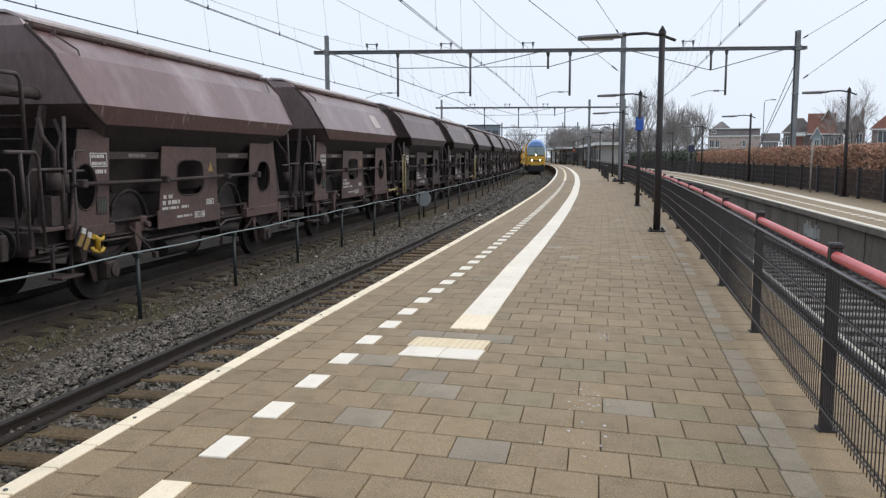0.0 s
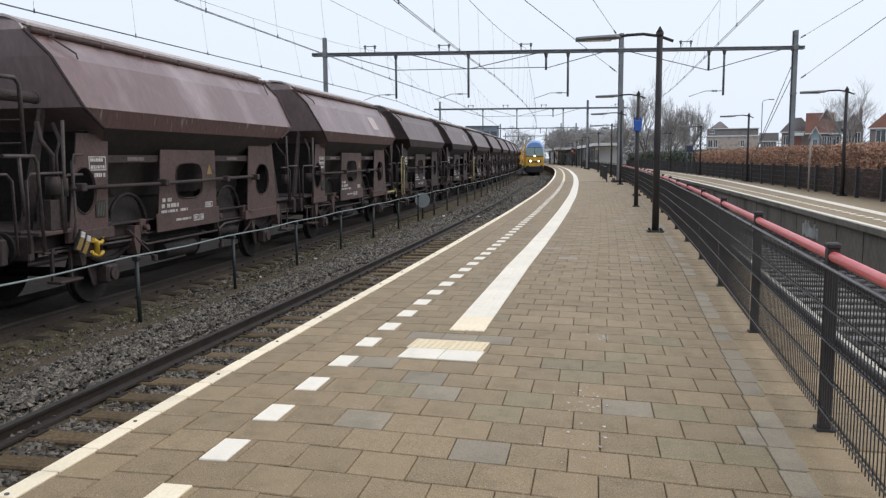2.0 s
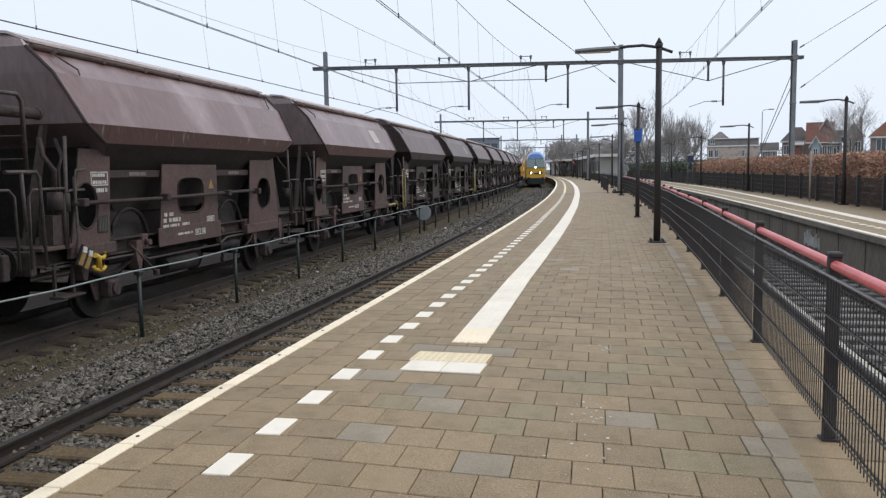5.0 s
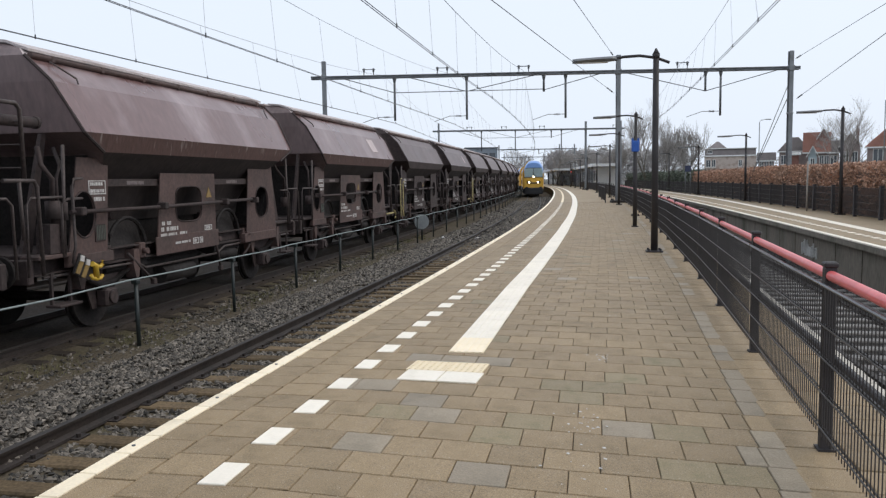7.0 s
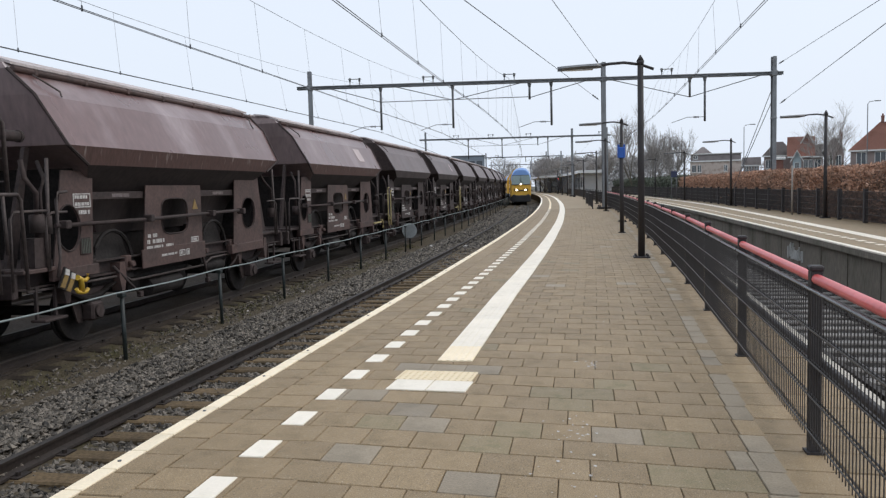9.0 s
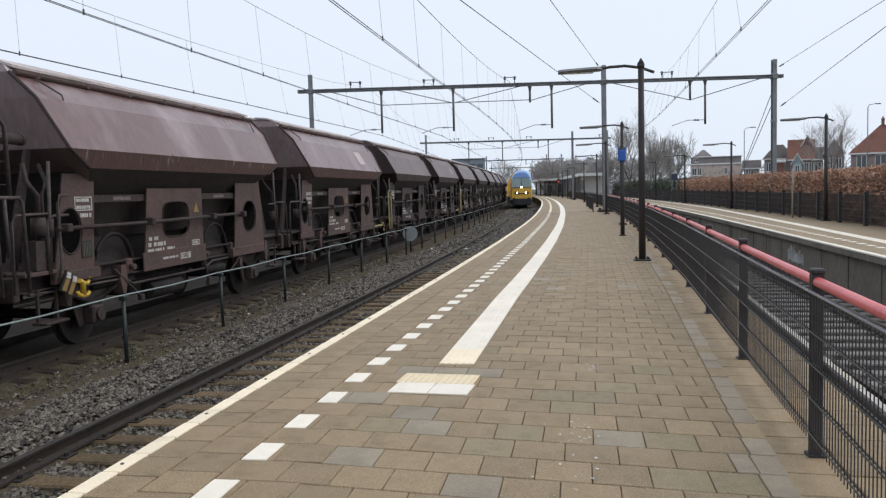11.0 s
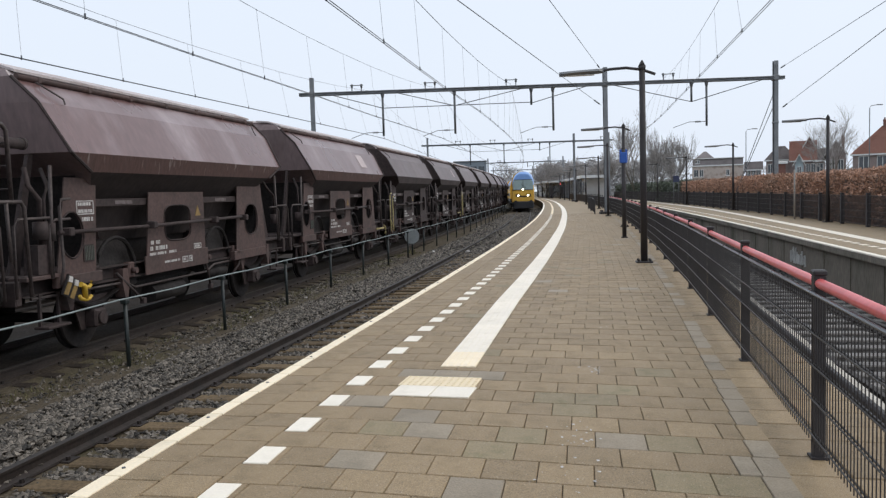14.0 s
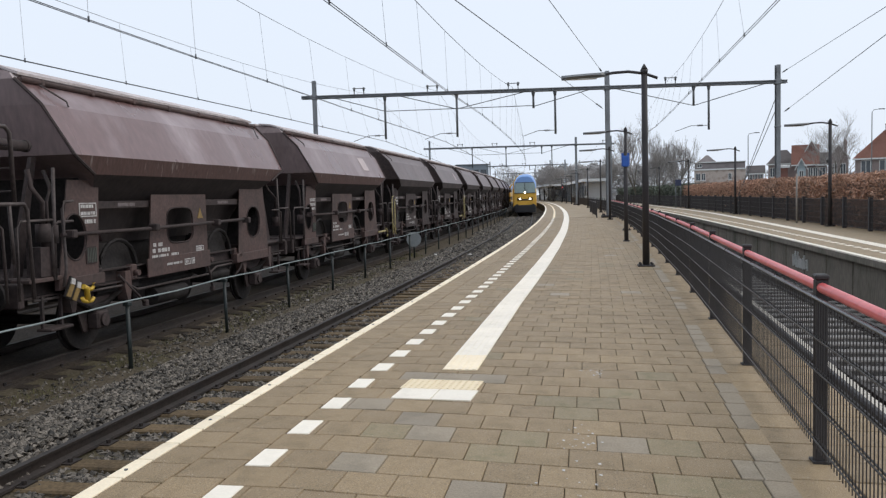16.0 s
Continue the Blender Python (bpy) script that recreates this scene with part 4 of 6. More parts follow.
def ladder(parent, e, sgn):
    bm = bmesh.new()
    for yy in (1.28, 0.86):
        tube(bm, [(e * 5.18, sgn * yy, 2.3), (e * 5.16, sgn * yy, 3.2), (e * 5.08, sgn * yy, 3.28), (e * 4.7, sgn * yy, 3.28)], 0.03, 7)
    for z in (2.45, 2.75, 3.05):
        tube(bm, [(e * 5.17, sgn * 1.28, z), (e * 5.17, sgn * 0.86, z)], 0.014, 6)
    part("ladder", bm, PIPE, parent)
    bm = bmesh.new()
    tube(bm, [(e * 4.75, sgn * 1.3, 2.28), (e * 5.32, sgn * 1.3, 2.28), (e * 5.38, sgn * 1.3, 2.2), (e * 5.42, sgn * 1.3, 1.0)], 0.028, 7)
    tube(bm, [(e * 5.05, sgn * 1.3, 2.28), (e * 5.08, sgn * 1.3, 1.5)], 0.024, 7)
    part("ladder_guard", bm, PIPE, parent)
    bm = bmesh.new()
    tube(bm, [(e * 4.3, sgn * 1.1, 3.07), (e * 5.65, sgn * 1.1, 3.07)], 0.075, 12)
    tube(bm, [(e * 5.65, sgn * 1.1, 3.07), (e * 5.7, sgn * 1.1, 3.07)], 0.085, 12)
    part("air_reservoir", bm, WAGON_DARK, parent)


def end_equipment(parent):
    bm = bmesh.new()
    tube(bm, [(-4.32, -1.22, 1.75), (-4.32, -1.22, 2.0)], 0.1, 12)
    tube(bm, [(-4.16, -1.28, 1.72), (-4.16, -1.28, 1.98)], 0.05, 10)
    tube(bm, [(-4.32, -1.22, 2.0), (-4.3, -1.22, 2.3), (-4.42, -1.15, 2.5), (-4.42, -1.1, 2.75)], 0.035, 8)
    part("brake_valve", bm, WAGON_DARK, parent)
    bm = bmesh.new()
    prism(bm, [(-4.48, 1.27), (-4.18, 1.27), (-4.2, 1.68), (-4.46, 1.68)], -1.27, -1.05, "y")
    part("valve_box", bm, WAGON_DARK, parent)
    bm = bmesh.new()
    tube(bm, [(-4.1, -1.33, 1.1), (-4.02, -1.33, 1.35), (-4.04, -1.33, 2.2), (-3.98, -1.33, 2.3), (-3.75, -1.3, 2.31)], 0.022, 7)
    part("grab_rail", bm, PIPE, parent)
    bm = bmesh.new()
    box(bm, -4.75, -4.05, -1.3, -1.0, 1.2, 1.26, 0.01)
    part("foot_board", bm, WAGON_FRAME, parent)


end_equipment(wagons[1])
ladder(wagons[0], 1, -1)
yellow_lever(wagons[1], -3.75)
yellow_rails(wagons[3], -4.6)
yellow_rails(wagons[5], -4.6)
release_lever(wagons[2], 4.0)
release_lever(wagons[4], 4.0)


def side_patch(parent, x0, x1, za, zb):
    bm = bmesh.new()
    y = lambda z: -(1.12 + (3.68 - z) / 0.71 * 0.38) - 0.006
    v = [bm.verts.new((x, y(z) - d, z + d)) for d in (0, -0.012) for x, z in ((x0, za), (x1, za), (x1 - 0.06, zb), (x0 - 0.06, zb))]
    for q in ((0, 1, 2, 3), (7, 6, 5, 4), (0, 4, 5, 1), (1, 5, 6, 2), (2, 6, 7, 3), (3, 7, 4, 0)):
        bm.faces.new([v[i] for i in q])
    bmesh.ops.recalc_face_normals(bm, faces=bm.faces[:])
    part("painted_patch", bm, PATCH_PALE, parent, "pale repainted patch")


side_patch(wagons[2], 1.5, 2.2, 3.18, 3.6)
side_patch(wagons[4], 1.9, 2.3, 3.2, 3.6)


# ---------------------------------------------------------------- cable fence between the tracks
def cable_fence():
    f = thing("cable_fence", Matrix(), "low fence of dark green posts with one grey cable", "fence")
    me = None
    s = 4.6
    while s < 110:
        if me is None:
            bm = bmesh.new()
            tube(bm, [(0, 0, -0.25), (0, 0, 0.86)], 0.032, 8)
            box(bm, -0.05, 0.05, -0.05, 0.05, 0.84, 0.9, 0.01)
            ob = part("fence_post", bm, GREEN_STEEL, f)
            me = ob.data
        else:
            ob = new("fence_post", me)
            ob.parent = f
        ob.matrix_world = on_line(s, -4.06, -0.85) @ pose(0, 0, 0, random.uniform(-1, 1), random.uniform(-1, 1), 0)
        s += 3.2
    bm = bmesh.new()
    tube(bm, [line(q, -4.06, 0.055 + 0.012 * math.sin(q * 1.9)) for q in steps(-2, 110, 0.8)], 0.013, 6)
    part("cable", bm, CABLE, f)
    sg = thing("round_sign", on_line(31.4, -4.14, -0.95), "round pale grey track sign on a dark post", "sign")
    bm = bmesh.new()
    tube(bm, [(-0.01, 0, 0.75), (0.01, 0, 0.75)], 0.3, 32)
    part("disc", bm, DISC, sg)
    bm = bmesh.new()
    tube(bm, [(0.03, 0.0, 0), (0.03, 0.0, 0.95)], 0.035, 8)
    part("post", bm, GREEN_STEEL, sg)


cable_fence()


# ---------------------------------------------------------------- catenary portals and wires
def portal(left, centre, right, z_beam=7.48):
    mid = Vector((*centre, 0))
    p = thing("catenary_portal", pose(*centre, 0), "grey steel catenary portal spanning the tracks", "catenary portal", "catenary portals")
    for q in (left, centre, right):
        x, y = q[0] - centre[0], q[1] - centre[1]
        low = 0.0 if q is not left else -1.1
        bm = bmesh.new()
        prism(bm, [(x - 0.115, y - 0.14), (x + 0.115, y - 0.14), (x + 0.115, y - 0.11), (x + 0.02, y - 0.11), (x + 0.02, y + 0.11), (x + 0.115, y + 0.11), (x + 0.115, y + 0.14),
                   (x - 0.115, y + 0.14), (x - 0.115, y + 0.11), (x - 0.02, y + 0.11), (x - 0.02, y - 0.11), (x - 0.115, y - 0.11)], low, z_beam + 0.95, "z")
        ma = part("mast", bm, GALV, p)
        bm = bmesh.new()
        box(bm, x - 0.16, x + 0.16, y - 0.2, y + 0.2, z_beam - 0.15, z_beam + 0.15, 0.02)
        part("beam_clamp", bm, GALV, ma)
        bm = bmesh.new()
        box(bm, x - 0.14, x + 0.14, y - 0.16, y + 0.16, 4.9, 5.02, 0.02)
        part("mast_band", bm, GALV, ma)
        bm = bmesh.new()
        box(bm, x - 0.4, x + 0.4, y - 0.3, y + 0.3, low, low + 0.14, 0.03)
        for dx in (-0.3, 0.3):
            for dy in (-0.2, 0.2):
                tube(bm, [(x + dx, y + dy, low + 0.14), (x + dx, y + dy, low + 0.24)], 0.04, 8)
        part("foot", bm, BLACK_STEEL, ma, "dark bolted foot plate")
    a, b = Vector((*left, 0)) - mid, Vector((*right, 0)) - mid
    d = (b - a).normalized()
    nrm = Vector((-d.y, d.x, 0))
    bm = bmesh.new()
    e0, e1 = a - d * 0.75, b + d * 0.5
    for off in (-0.13, 0.13):
        for zz in (z_beam - 0.07, z_beam + 0.07):
            tube(bm, [e0 + nrm * off + Vector((0, 0, zz)), e1 + nrm * off + Vector((0, 0, zz))], 0.028, 4)
    web = bmesh.new()
    n = 46
    for k in range(n):
        u, v = e0.lerp(e1, k / n), e0.lerp(e1, (k + 1) / n)
        za, zb = (z_beam - 0.07, z_beam + 0.07) if k % 2 else (z_beam + 0.07, z_beam - 0.07)
        for off in (-0.13, 0.13):
            tube(web, [u + nrm * off + Vector((0, 0, za)), v + nrm * off + Vector((0, 0, zb))], 0.022, 4)
    bt = part("beam", bm, GALV, p)
    part("beam_lattice", web, GALV, bt)
    bm = bmesh.new()
    for off in (-0.11, 0.11):
        v = [e0 + nrm * off, e1 + nrm * off]
        q = [bm.verts.new(pt + Vector((0, 0, z))) for pt, z in ((v[0], z_beam - 0.06), (v[1], z_beam - 0.06), (v[1], z_beam + 0.06), (v[0], z_beam + 0.06))]
        bm.faces.new(q)
    bmesh.ops.solidify(bm, geom=bm.faces[:], thickness=0.008)
    part("beam_web", bm, GALV, bt)
    # drop tubes with steady arms, counted along the beam from the middle mast
    def at(x):
        return a * (x / a.dot(d)) if x < 0 else b * (x / b.dot(d))
    span = lambda x: -a.length - 0.3 < x < b.length + 0.3
    for x, low in ((-12.9, 4.93), (-8.7, 4.93), (-4.25, 6.45), (-3.0, 4.93), (4.9, 6.3), (5.75, 4.9)):
        if not span(x):
            continue
        q = at(x)
        bm = bmesh.new()
        tube(bm, [q + Vector((0, 0, z_beam - 0.1)), q + Vector((0, 0, low))], 0.065, 8)
        tube(bm, [q + Vector((0, 0, z_beam - 0.05)), q + Vector((0, 0, z_beam - 0.35))], 0.13, 8, r2=0.065)
        dt = part("drop_tube", bm, GALV_DARK, p)
        if low < 5:
            bm = bmesh.new()
            tube(bm, [q + Vector((0, 0, 5.15)), q + Vector((0, 0, 5.15)) - d * 1.0], 0.02, 6)
            tube(bm, [q + Vector((0, 0, 5.15)) - d * 1.0, q + Vector((0, 0, 4.85)) - d * 1.9], 0.018, 6)
            part("steady_arm", bm, GALV_DARK, dt)
            bm = bmesh.new()
            for k in range(4):
                tube(bm, [q + Vector((0, 0, 5.15)) - d * (0.35 + k * 0.08), q + Vector((0, 0, 5.15)) - d * (0.39 + k * 0.08)], 0.055, 8)
            part("insulator", bm, BROWN_INS, dt, "dark ribbed insulator")
    for x in (-14.4, -10.1, -5.4, 3.6):
        if not span(x):
            continue
        q = at(x)
        bm = bmesh.new()
        for e in (-0.28, 0.28):
            tube(bm, [q + d * e + Vector((0, 0, z_beam + 0.1)), q + d * e + Vector((0, 0, z_beam + 0.42))], 0.03, 6)
            tube(bm, [q + d * e + Vector((0, 0, z_beam + 0.3)), q + d * e + Vector((0, 0, z_beam + 0.5))], 0.06, 8)
        tube(bm, [q - d * 0.38 + Vector((0, 0, z_beam + 0.44)), q + d * 0.38 + Vector((0, 0, z_beam + 0.44))], 0.025, 6)
        part("wire_saddle", bm, GALV_DARK, p)
    # bracing rods under the beam
    rods = ((-16.2, 7.5, -12.9, 6.55), (-12.4, 7.5, -8.7, 6.55), (-8.7, 6.55, -4.3, 7.5), (-4.25, 6.55, -0.3, 7.6), (-12.9, 6.55, -4.25, 6.6), (0.3, 7.45, 4.9, 6.3), (4.9, 6.3, 9.1, 7.45))
    for x0, z0, x1, z1 in rods:
        if not (span(x0) and span(x1)):
            continue
        bm = bmesh.new()
        tube(bm, [at(x0) + Vector((0, 0, z0)), at(x1) + Vector((0, 0, z1))], 0.024, 5)
        part("bracing_rod", bm, GALV_DARK, p)


PORTALS = (((-6.73, 47), (10.28, 46), (19.87, 45.3)), ((-0.14, 99.5), (18.07, 98.8), (22.3, 98.4)), ((12.2, 165), (24.6, 164), (27.6, 163.6)), ((18, 224), (29, 223), (33, 222.6)))
for q in PORTALS:
    portal(*q)


def guy_rods():
    g = thing("guy_rod", Matrix(), "pair of thin steel guy rods bracing a mast", "guy rod")
    for k in (0, 0.35):
        bm = bmesh.new()
        tube(bm, [(20.0, 45.3, 7.2 - k * 2.2), (18.0 + k * 0.4, 46.5 + k, 0.9)], 0.02, 6)
        part("rod", bm, GALV_DARK, g)


guy_rods()
SUPPORTS = [-6.0, 47.6, 100.5, 165.0, 225.0]


def catenary(label, contact, messenger, z=4.74, thick=0.0068):
    """Two contact wires and a sagging messenger; contact and messenger give metres along the track and to its right."""
    c = thing("overhead_wire", Matrix(), label, "overhead wire", "overhead wires")
    low, high = [], []
    for a, b in zip(SUPPORTS, SUPPORTS[1:]):
        n = 14
        for k in range(n):
            u = k / n
            s = a + (b - a) * u
            low.append(line(s, float(np.interp(s, *zip(*contact))), z - 0.06 * 4 * u * (1 - u)))
            high.append((s, line(s, float(np.interp(s, *zip(*messenger))), 7.78 - 1.28 * 4 * u * (1 - u))))
    for e in (-0.03, 0.03):
        bm = bmesh.new()
        tube(bm, [p + Vector((e, 0, 0)) for p in low], 0.0085, 5)
        part("contact_wire", bm, WIRE, c)
    bm = bmesh.new()
    tube(bm, [p for _, p in high], thick, 5)
    part("messenger_wire", bm, WIRE, c)
    for (s, p), q in zip(high, low):
        if s < 75:
            bm = bmesh.new()
            tube(bm, [p, q], 0.0035, 4)
            part("dropper", bm, WIRE, c)
            bm = bmesh.new()
            tube(bm, [q + Vector((0, 0, -0.03)), q + Vector((0, 0, 0.07))], 0.017, 6)
            part("wire_clamp", bm, WIRE, c)


far = tuple((s, main_o(s)) for s in (100, 165, 225))
catenary("thin contact and messenger wires over the main track", ((17, -1.5), (24, -1.5), (33, -1.35), (48, -1.41), (65, -1.5), *far), ((20, -1.62), (27, -1.5), (47, -1.24), *far), thick=0.0095)
catenary("thin contact and messenger wires over the freight siding", ((16, -5.85), (23, -5.7), (31, -5.68), (47, -5.3), (100, FREIGHT)), ((20, -5.9), (46, -5.73), (100, FREIGHT)))
catenary("thin contact and messenger wires over the back siding", ((10, -10.3), (17, -10.05), (28, -9.55), (47, -8.95), (100, BACK)), ((10, -10.2), (17, -10.1), (28, -9.8), (46, -9.65), (100, BACK)), 4.9)
catenary("thin contact and messenger wires over the track between platforms", ((15, 6.35), (27, 6.51), (36, 6.68), (47, 6.95), (100, 6.9)), ((20, 6.2), (29.3, 6.6), (37.3, 7.0), (47.6, 7.6), (100, 6.9)), 5.2)


def anchor_wires():
    for near, end, label in (((-4.32, 3.59, 5.73), (10.09, 46.2, 6.3), "tensioned wire anchored to the middle mast"),
                             ((2.53, 19.7, 6.88), (9.99, 46.0, 8.4), "tensioned messenger wire anchored to the middle mast"),
                             ((9.65, 12.76, 5.52), (20.1, 45.0, 5.74), "tensioned wire anchored to the outer mast"),
                             ((14.48, 23.77, 7.23), (19.99, 45.0, 7.95), "tensioned messenger wire anchored to the outer mast")):
        c = thing("anchor_wire", Matrix(), label, "overhead wire", "overhead wires")
        bm = bmesh.new()
        tube(bm, (near, end), 0.012, 5)
        part("wire", bm, WIRE, c)
        u, v = Vector(near), Vector(end)
        for k in (0.93, 0.95, 0.97):
            bm = bmesh.new()
            tube(bm, [u.lerp(v, k), u.lerp(v, k + 0.008)], 0.04, 8)
            part("insulator", bm, BROWN_INS, c)


anchor_wires()


# ---------------------------------------------------------------- mesh fence and red pipe
def mesh_fence():
    f = thing("mesh_fence", Matrix(), "black welded mesh fence with square posts along the platform", "fence")
    bm = bmesh.new()
    box(bm, -0.03, 0.03, -0.03, 0.03, 0, 0.975, 0.004)
    box(bm, -0.036, 0.036, -0.036, 0.036, 0.975, 1.005, 0.008)
    box(bm, -0.045, 0.045, -0.045, 0.045, 0, 0.012)
    proto = part("fence_post", bm, BLACK_STEEL, f)
    post_me = proto.data
    length = 2.43
    bm = bmesh.new()
    n = 47
    for k in range(n + 1):
        x = 0.05 + (length - 0.07) * k / n
        tube(bm, [(x, 0, 0.09), (x, 0, 0.885)], 0.003, 4, caps=False)
    panel_bm = bm
    me_panel = bpy.data.meshes.new("mesh_panel")
    panel_bm.to_mesh(me_panel)
    panel_bm.free()
    me_panel.materials.append(MESH_WIRE)
    me_rails = []
    for z in (0.14, 0.33, 0.51, 0.68):
        b = bmesh.new()
        for y in (-0.009, 0.009):
            tube(b, [(0, y, z), (length, y, z)], 0.005, 5)
        m_ = bpy.data.meshes.new("mesh_bar")
        b.to_mesh(m_)
        b.free()
        m_.materials.append(MESH_BAR)
        me_rails.append(m_)
    b = bmesh.new()
    tube(b, [(0, 0, 0.885), (length, 0, 0.885)], 0.01, 6)
    me_top = bpy.data.meshes.new("top_bar")
    b.to_mesh(me_top)
    b.free()
    me_top.materials.append(TOP_BAR)
    b = bmesh.new()
    box(b, 0, length, 0.06 - 0.17, 0.1 - 0.17, 0.43, 0.49, 0.01)
    me_low = bpy.data.meshes.new("lower_rail")
    b.to_mesh(me_low)
    b.free()
    me_low.materials.append(BLACK_STEEL)
    s, k = -4.85, 0
    while s < 120:
        a, c = line(s, fence_o(s), 0), line(s + length, fence_o(s + length), 0)
        ob = proto if k == 0 else new("fence_post", post_me)
        ob.parent = f
        ob.matrix_world = on_line(s, fence_o(s), 0)
        d = c - a
        m = Matrix.Translation(a) @ Euler((0, 0, math.atan2(d.y, d.x))).to_matrix().to_4x4() @ pose(0, 0.036, 0)
        panel = new("mesh_panel", me_panel)
        panel.parent = f
        panel.matrix_world = m
        for me in (*me_rails, me_top, me_low):
            if s > 75 and me not in (me_top,):
                continue
            o2 = new(me.name, me)
            o2.parent = panel
        s += length
        k += 1
    pipe = thing("red_pipe", Matrix(), "long red painted pipe carried along the fence posts", "pipe")
    bm = bmesh.new()
    tube(bm, [line(q, fence_o(q), 0.935) for q in steps(-4.85, 52)], 0.027, 12)
    part("pipe_run", bm, RED_PIPE, pipe)
    s = -4.85
    while s < 52:
        bm = bmesh.new()
        m = on_line(s, fence_o(s), 0)
        box(bm, -0.02, 0.02, -0.07, 0.034, 0.865, 0.885, 0.004, m)
        part("pipe_clamp", bm, BLACK_STEEL, pipe)
        s += length
    # the set-back stretch round the portal mast
    g = thing("mesh_fence", Matrix(), "short black mesh fence in front of the portal mast", "fence")
    corners = [line(47.6, 3.5), line(54.5, 3.5), line(61, 3.55)]
    for a in corners:
        o2 = new("fence_post", post_me)
        o2.parent = g
        o2.location = a
    for a, c in zip(corners, corners[1:]):
        d = c - a
        for k in range(3):
            m = Matrix.Translation(a.lerp(c, k / 3)) @ Euler((0, 0, math.atan2(d.y, d.x))).to_matrix().to_4x4()
            for me in (me_panel, me_top):
                o2 = new(me.name, me)
                o2.parent = g
                o2.matrix_world = m @ Matrix.Diagonal((d.length / 3 / length, 1, 1, 1))


mesh_fence()


# ---------------------------------------------------------------- lamps and signs
def lamp_post(m, height=3.8):
    p = thing("lamp_post", m, "slim black platform lamp post with flat grey head", "lamp post", "platform lamp posts")
    bm = bmesh.new()
    tube(bm, [(0, 0, 0.0), (0, 0, height - 0.08)], 0.068, 12, r2=0.056)
    tube(bm, [(0, 0, height - 0.08), (0, 0, height)], 0.062, 10, r2=0.075)
    tube(bm, [(0, 0, height), (0, 0, height + 0.11)], 0.07, 10, r2=0.012)
    part("pole", bm, BLACK_STEEL, p)
    bm = bmesh.new()
    box(bm, -0.16, 0.16, -0.16, 0.16, 0, 0.03, 0.008)
    for dx in (-0.11, 0.11):
        for dy in (-0.11, 0.11):
            tube(bm, [(dx, dy, 0.03), (dx, dy, 0.07)], 0.022, 6)
    part("foot_plate", bm, BLACK_STEEL, p)
    bm = bmesh.new()
    tube(bm, [(0, -0.25, height - 0.17), (0, 0, height - 0.07), (0, 0.3, height - 0.02), (0, 0.6, height - 0.03), (0, 0.8, height - 0.06)], 0.028, 8)
    part("arm", bm, BLACK_STEEL, p)
    bm = bmesh.new()
    n = 9
    top, bot = [], []
    for k in range(n + 1):
        u = k / n
        y = 0.72 + 0.86 * u
        wd = 0.13 * math.sqrt(max(1 - (2 * u - 1) ** 2, 0)) * (0.8 + 0.2 * u) + 0.02
        zc = height - 0.055 - 0.03 * u
        top.append([bm.verts.new((x, y, zc + h)) for x, h in ((-wd, 0), (-wd * 0.5, 0.045), (wd * 0.5, 0.045), (wd, 0), (wd * 0.6, -0.04), (-wd * 0.6, -0.04))])
    for a, b in zip(top, top[1:]):
        for i in range(6):
            bm.faces.new((a[i], b[i], b[(i + 1) % 6], a[(i + 1) % 6]))
    bm.faces.new(list(reversed(top[0])))
    bm.faces.new(top[-1])
    bmesh.ops.recalc_face_normals(bm, faces=bm.faces[:])
    head = part("lamp_head", bm, LAMP_GREY, p, "flat grey luminaire head")
    bm = bmesh.new()
    box(bm, -0.07, 0.07, 0.9, 1.4, height - 0.125, height - 0.112, 0.004)
    part("diffuser", bm, DIFFUSER, head)
    return p


lamp = lamp_post(on_line(16.35, 3.74, 0))
for s, o in ((31.3, 4.17), (43.65, 4.08), (59.75, 4.28), (78.8, 4.13), (95.05, 3.9), (109.3, 3.8), (121.0, 3.7), (133.0, 3.7)):
    copy_thing(lamp, on_line(s, o, 0))
for k in range(4):
    s = 31.35 + 17.05 * k
    copy_thing(lamp, on_line(s, 11.42, 0))


def sign_post():
    p = thing("sign_post", on_line(24.45, 3.79, 0), "thick black post with a small blue sign on top", "sign post")
    bm = bmesh.new()
    tube(bm, [(0, 0, 0), (0, 0, 2.62)], 0.062, 12)
    tube(bm, [(0, 0, 2.62), (0, 0, 2.66)], 0.062, 12, r2=0.04)
    part("post", bm, BLACK_STEEL, p)
    bm = bmesh.new()
    box(bm, -0.03, 0.03, -0.115, 0.115, 2.22, 2.6, 0.01)
    box(bm, -0.09, 0.09, -0.1, 0.1, 2.2, 2.52, 0.02)
    part("sign_panel", bm, BLUE_SIGN, p, "bright blue sign panel")
    bm = bmesh.new()
    box(bm, -0.1, 0.1, -0.1, 0.1, 0, 0.03, 0.008)
    part("foot_plate", bm, BLACK_STEEL, p)


sign_post()


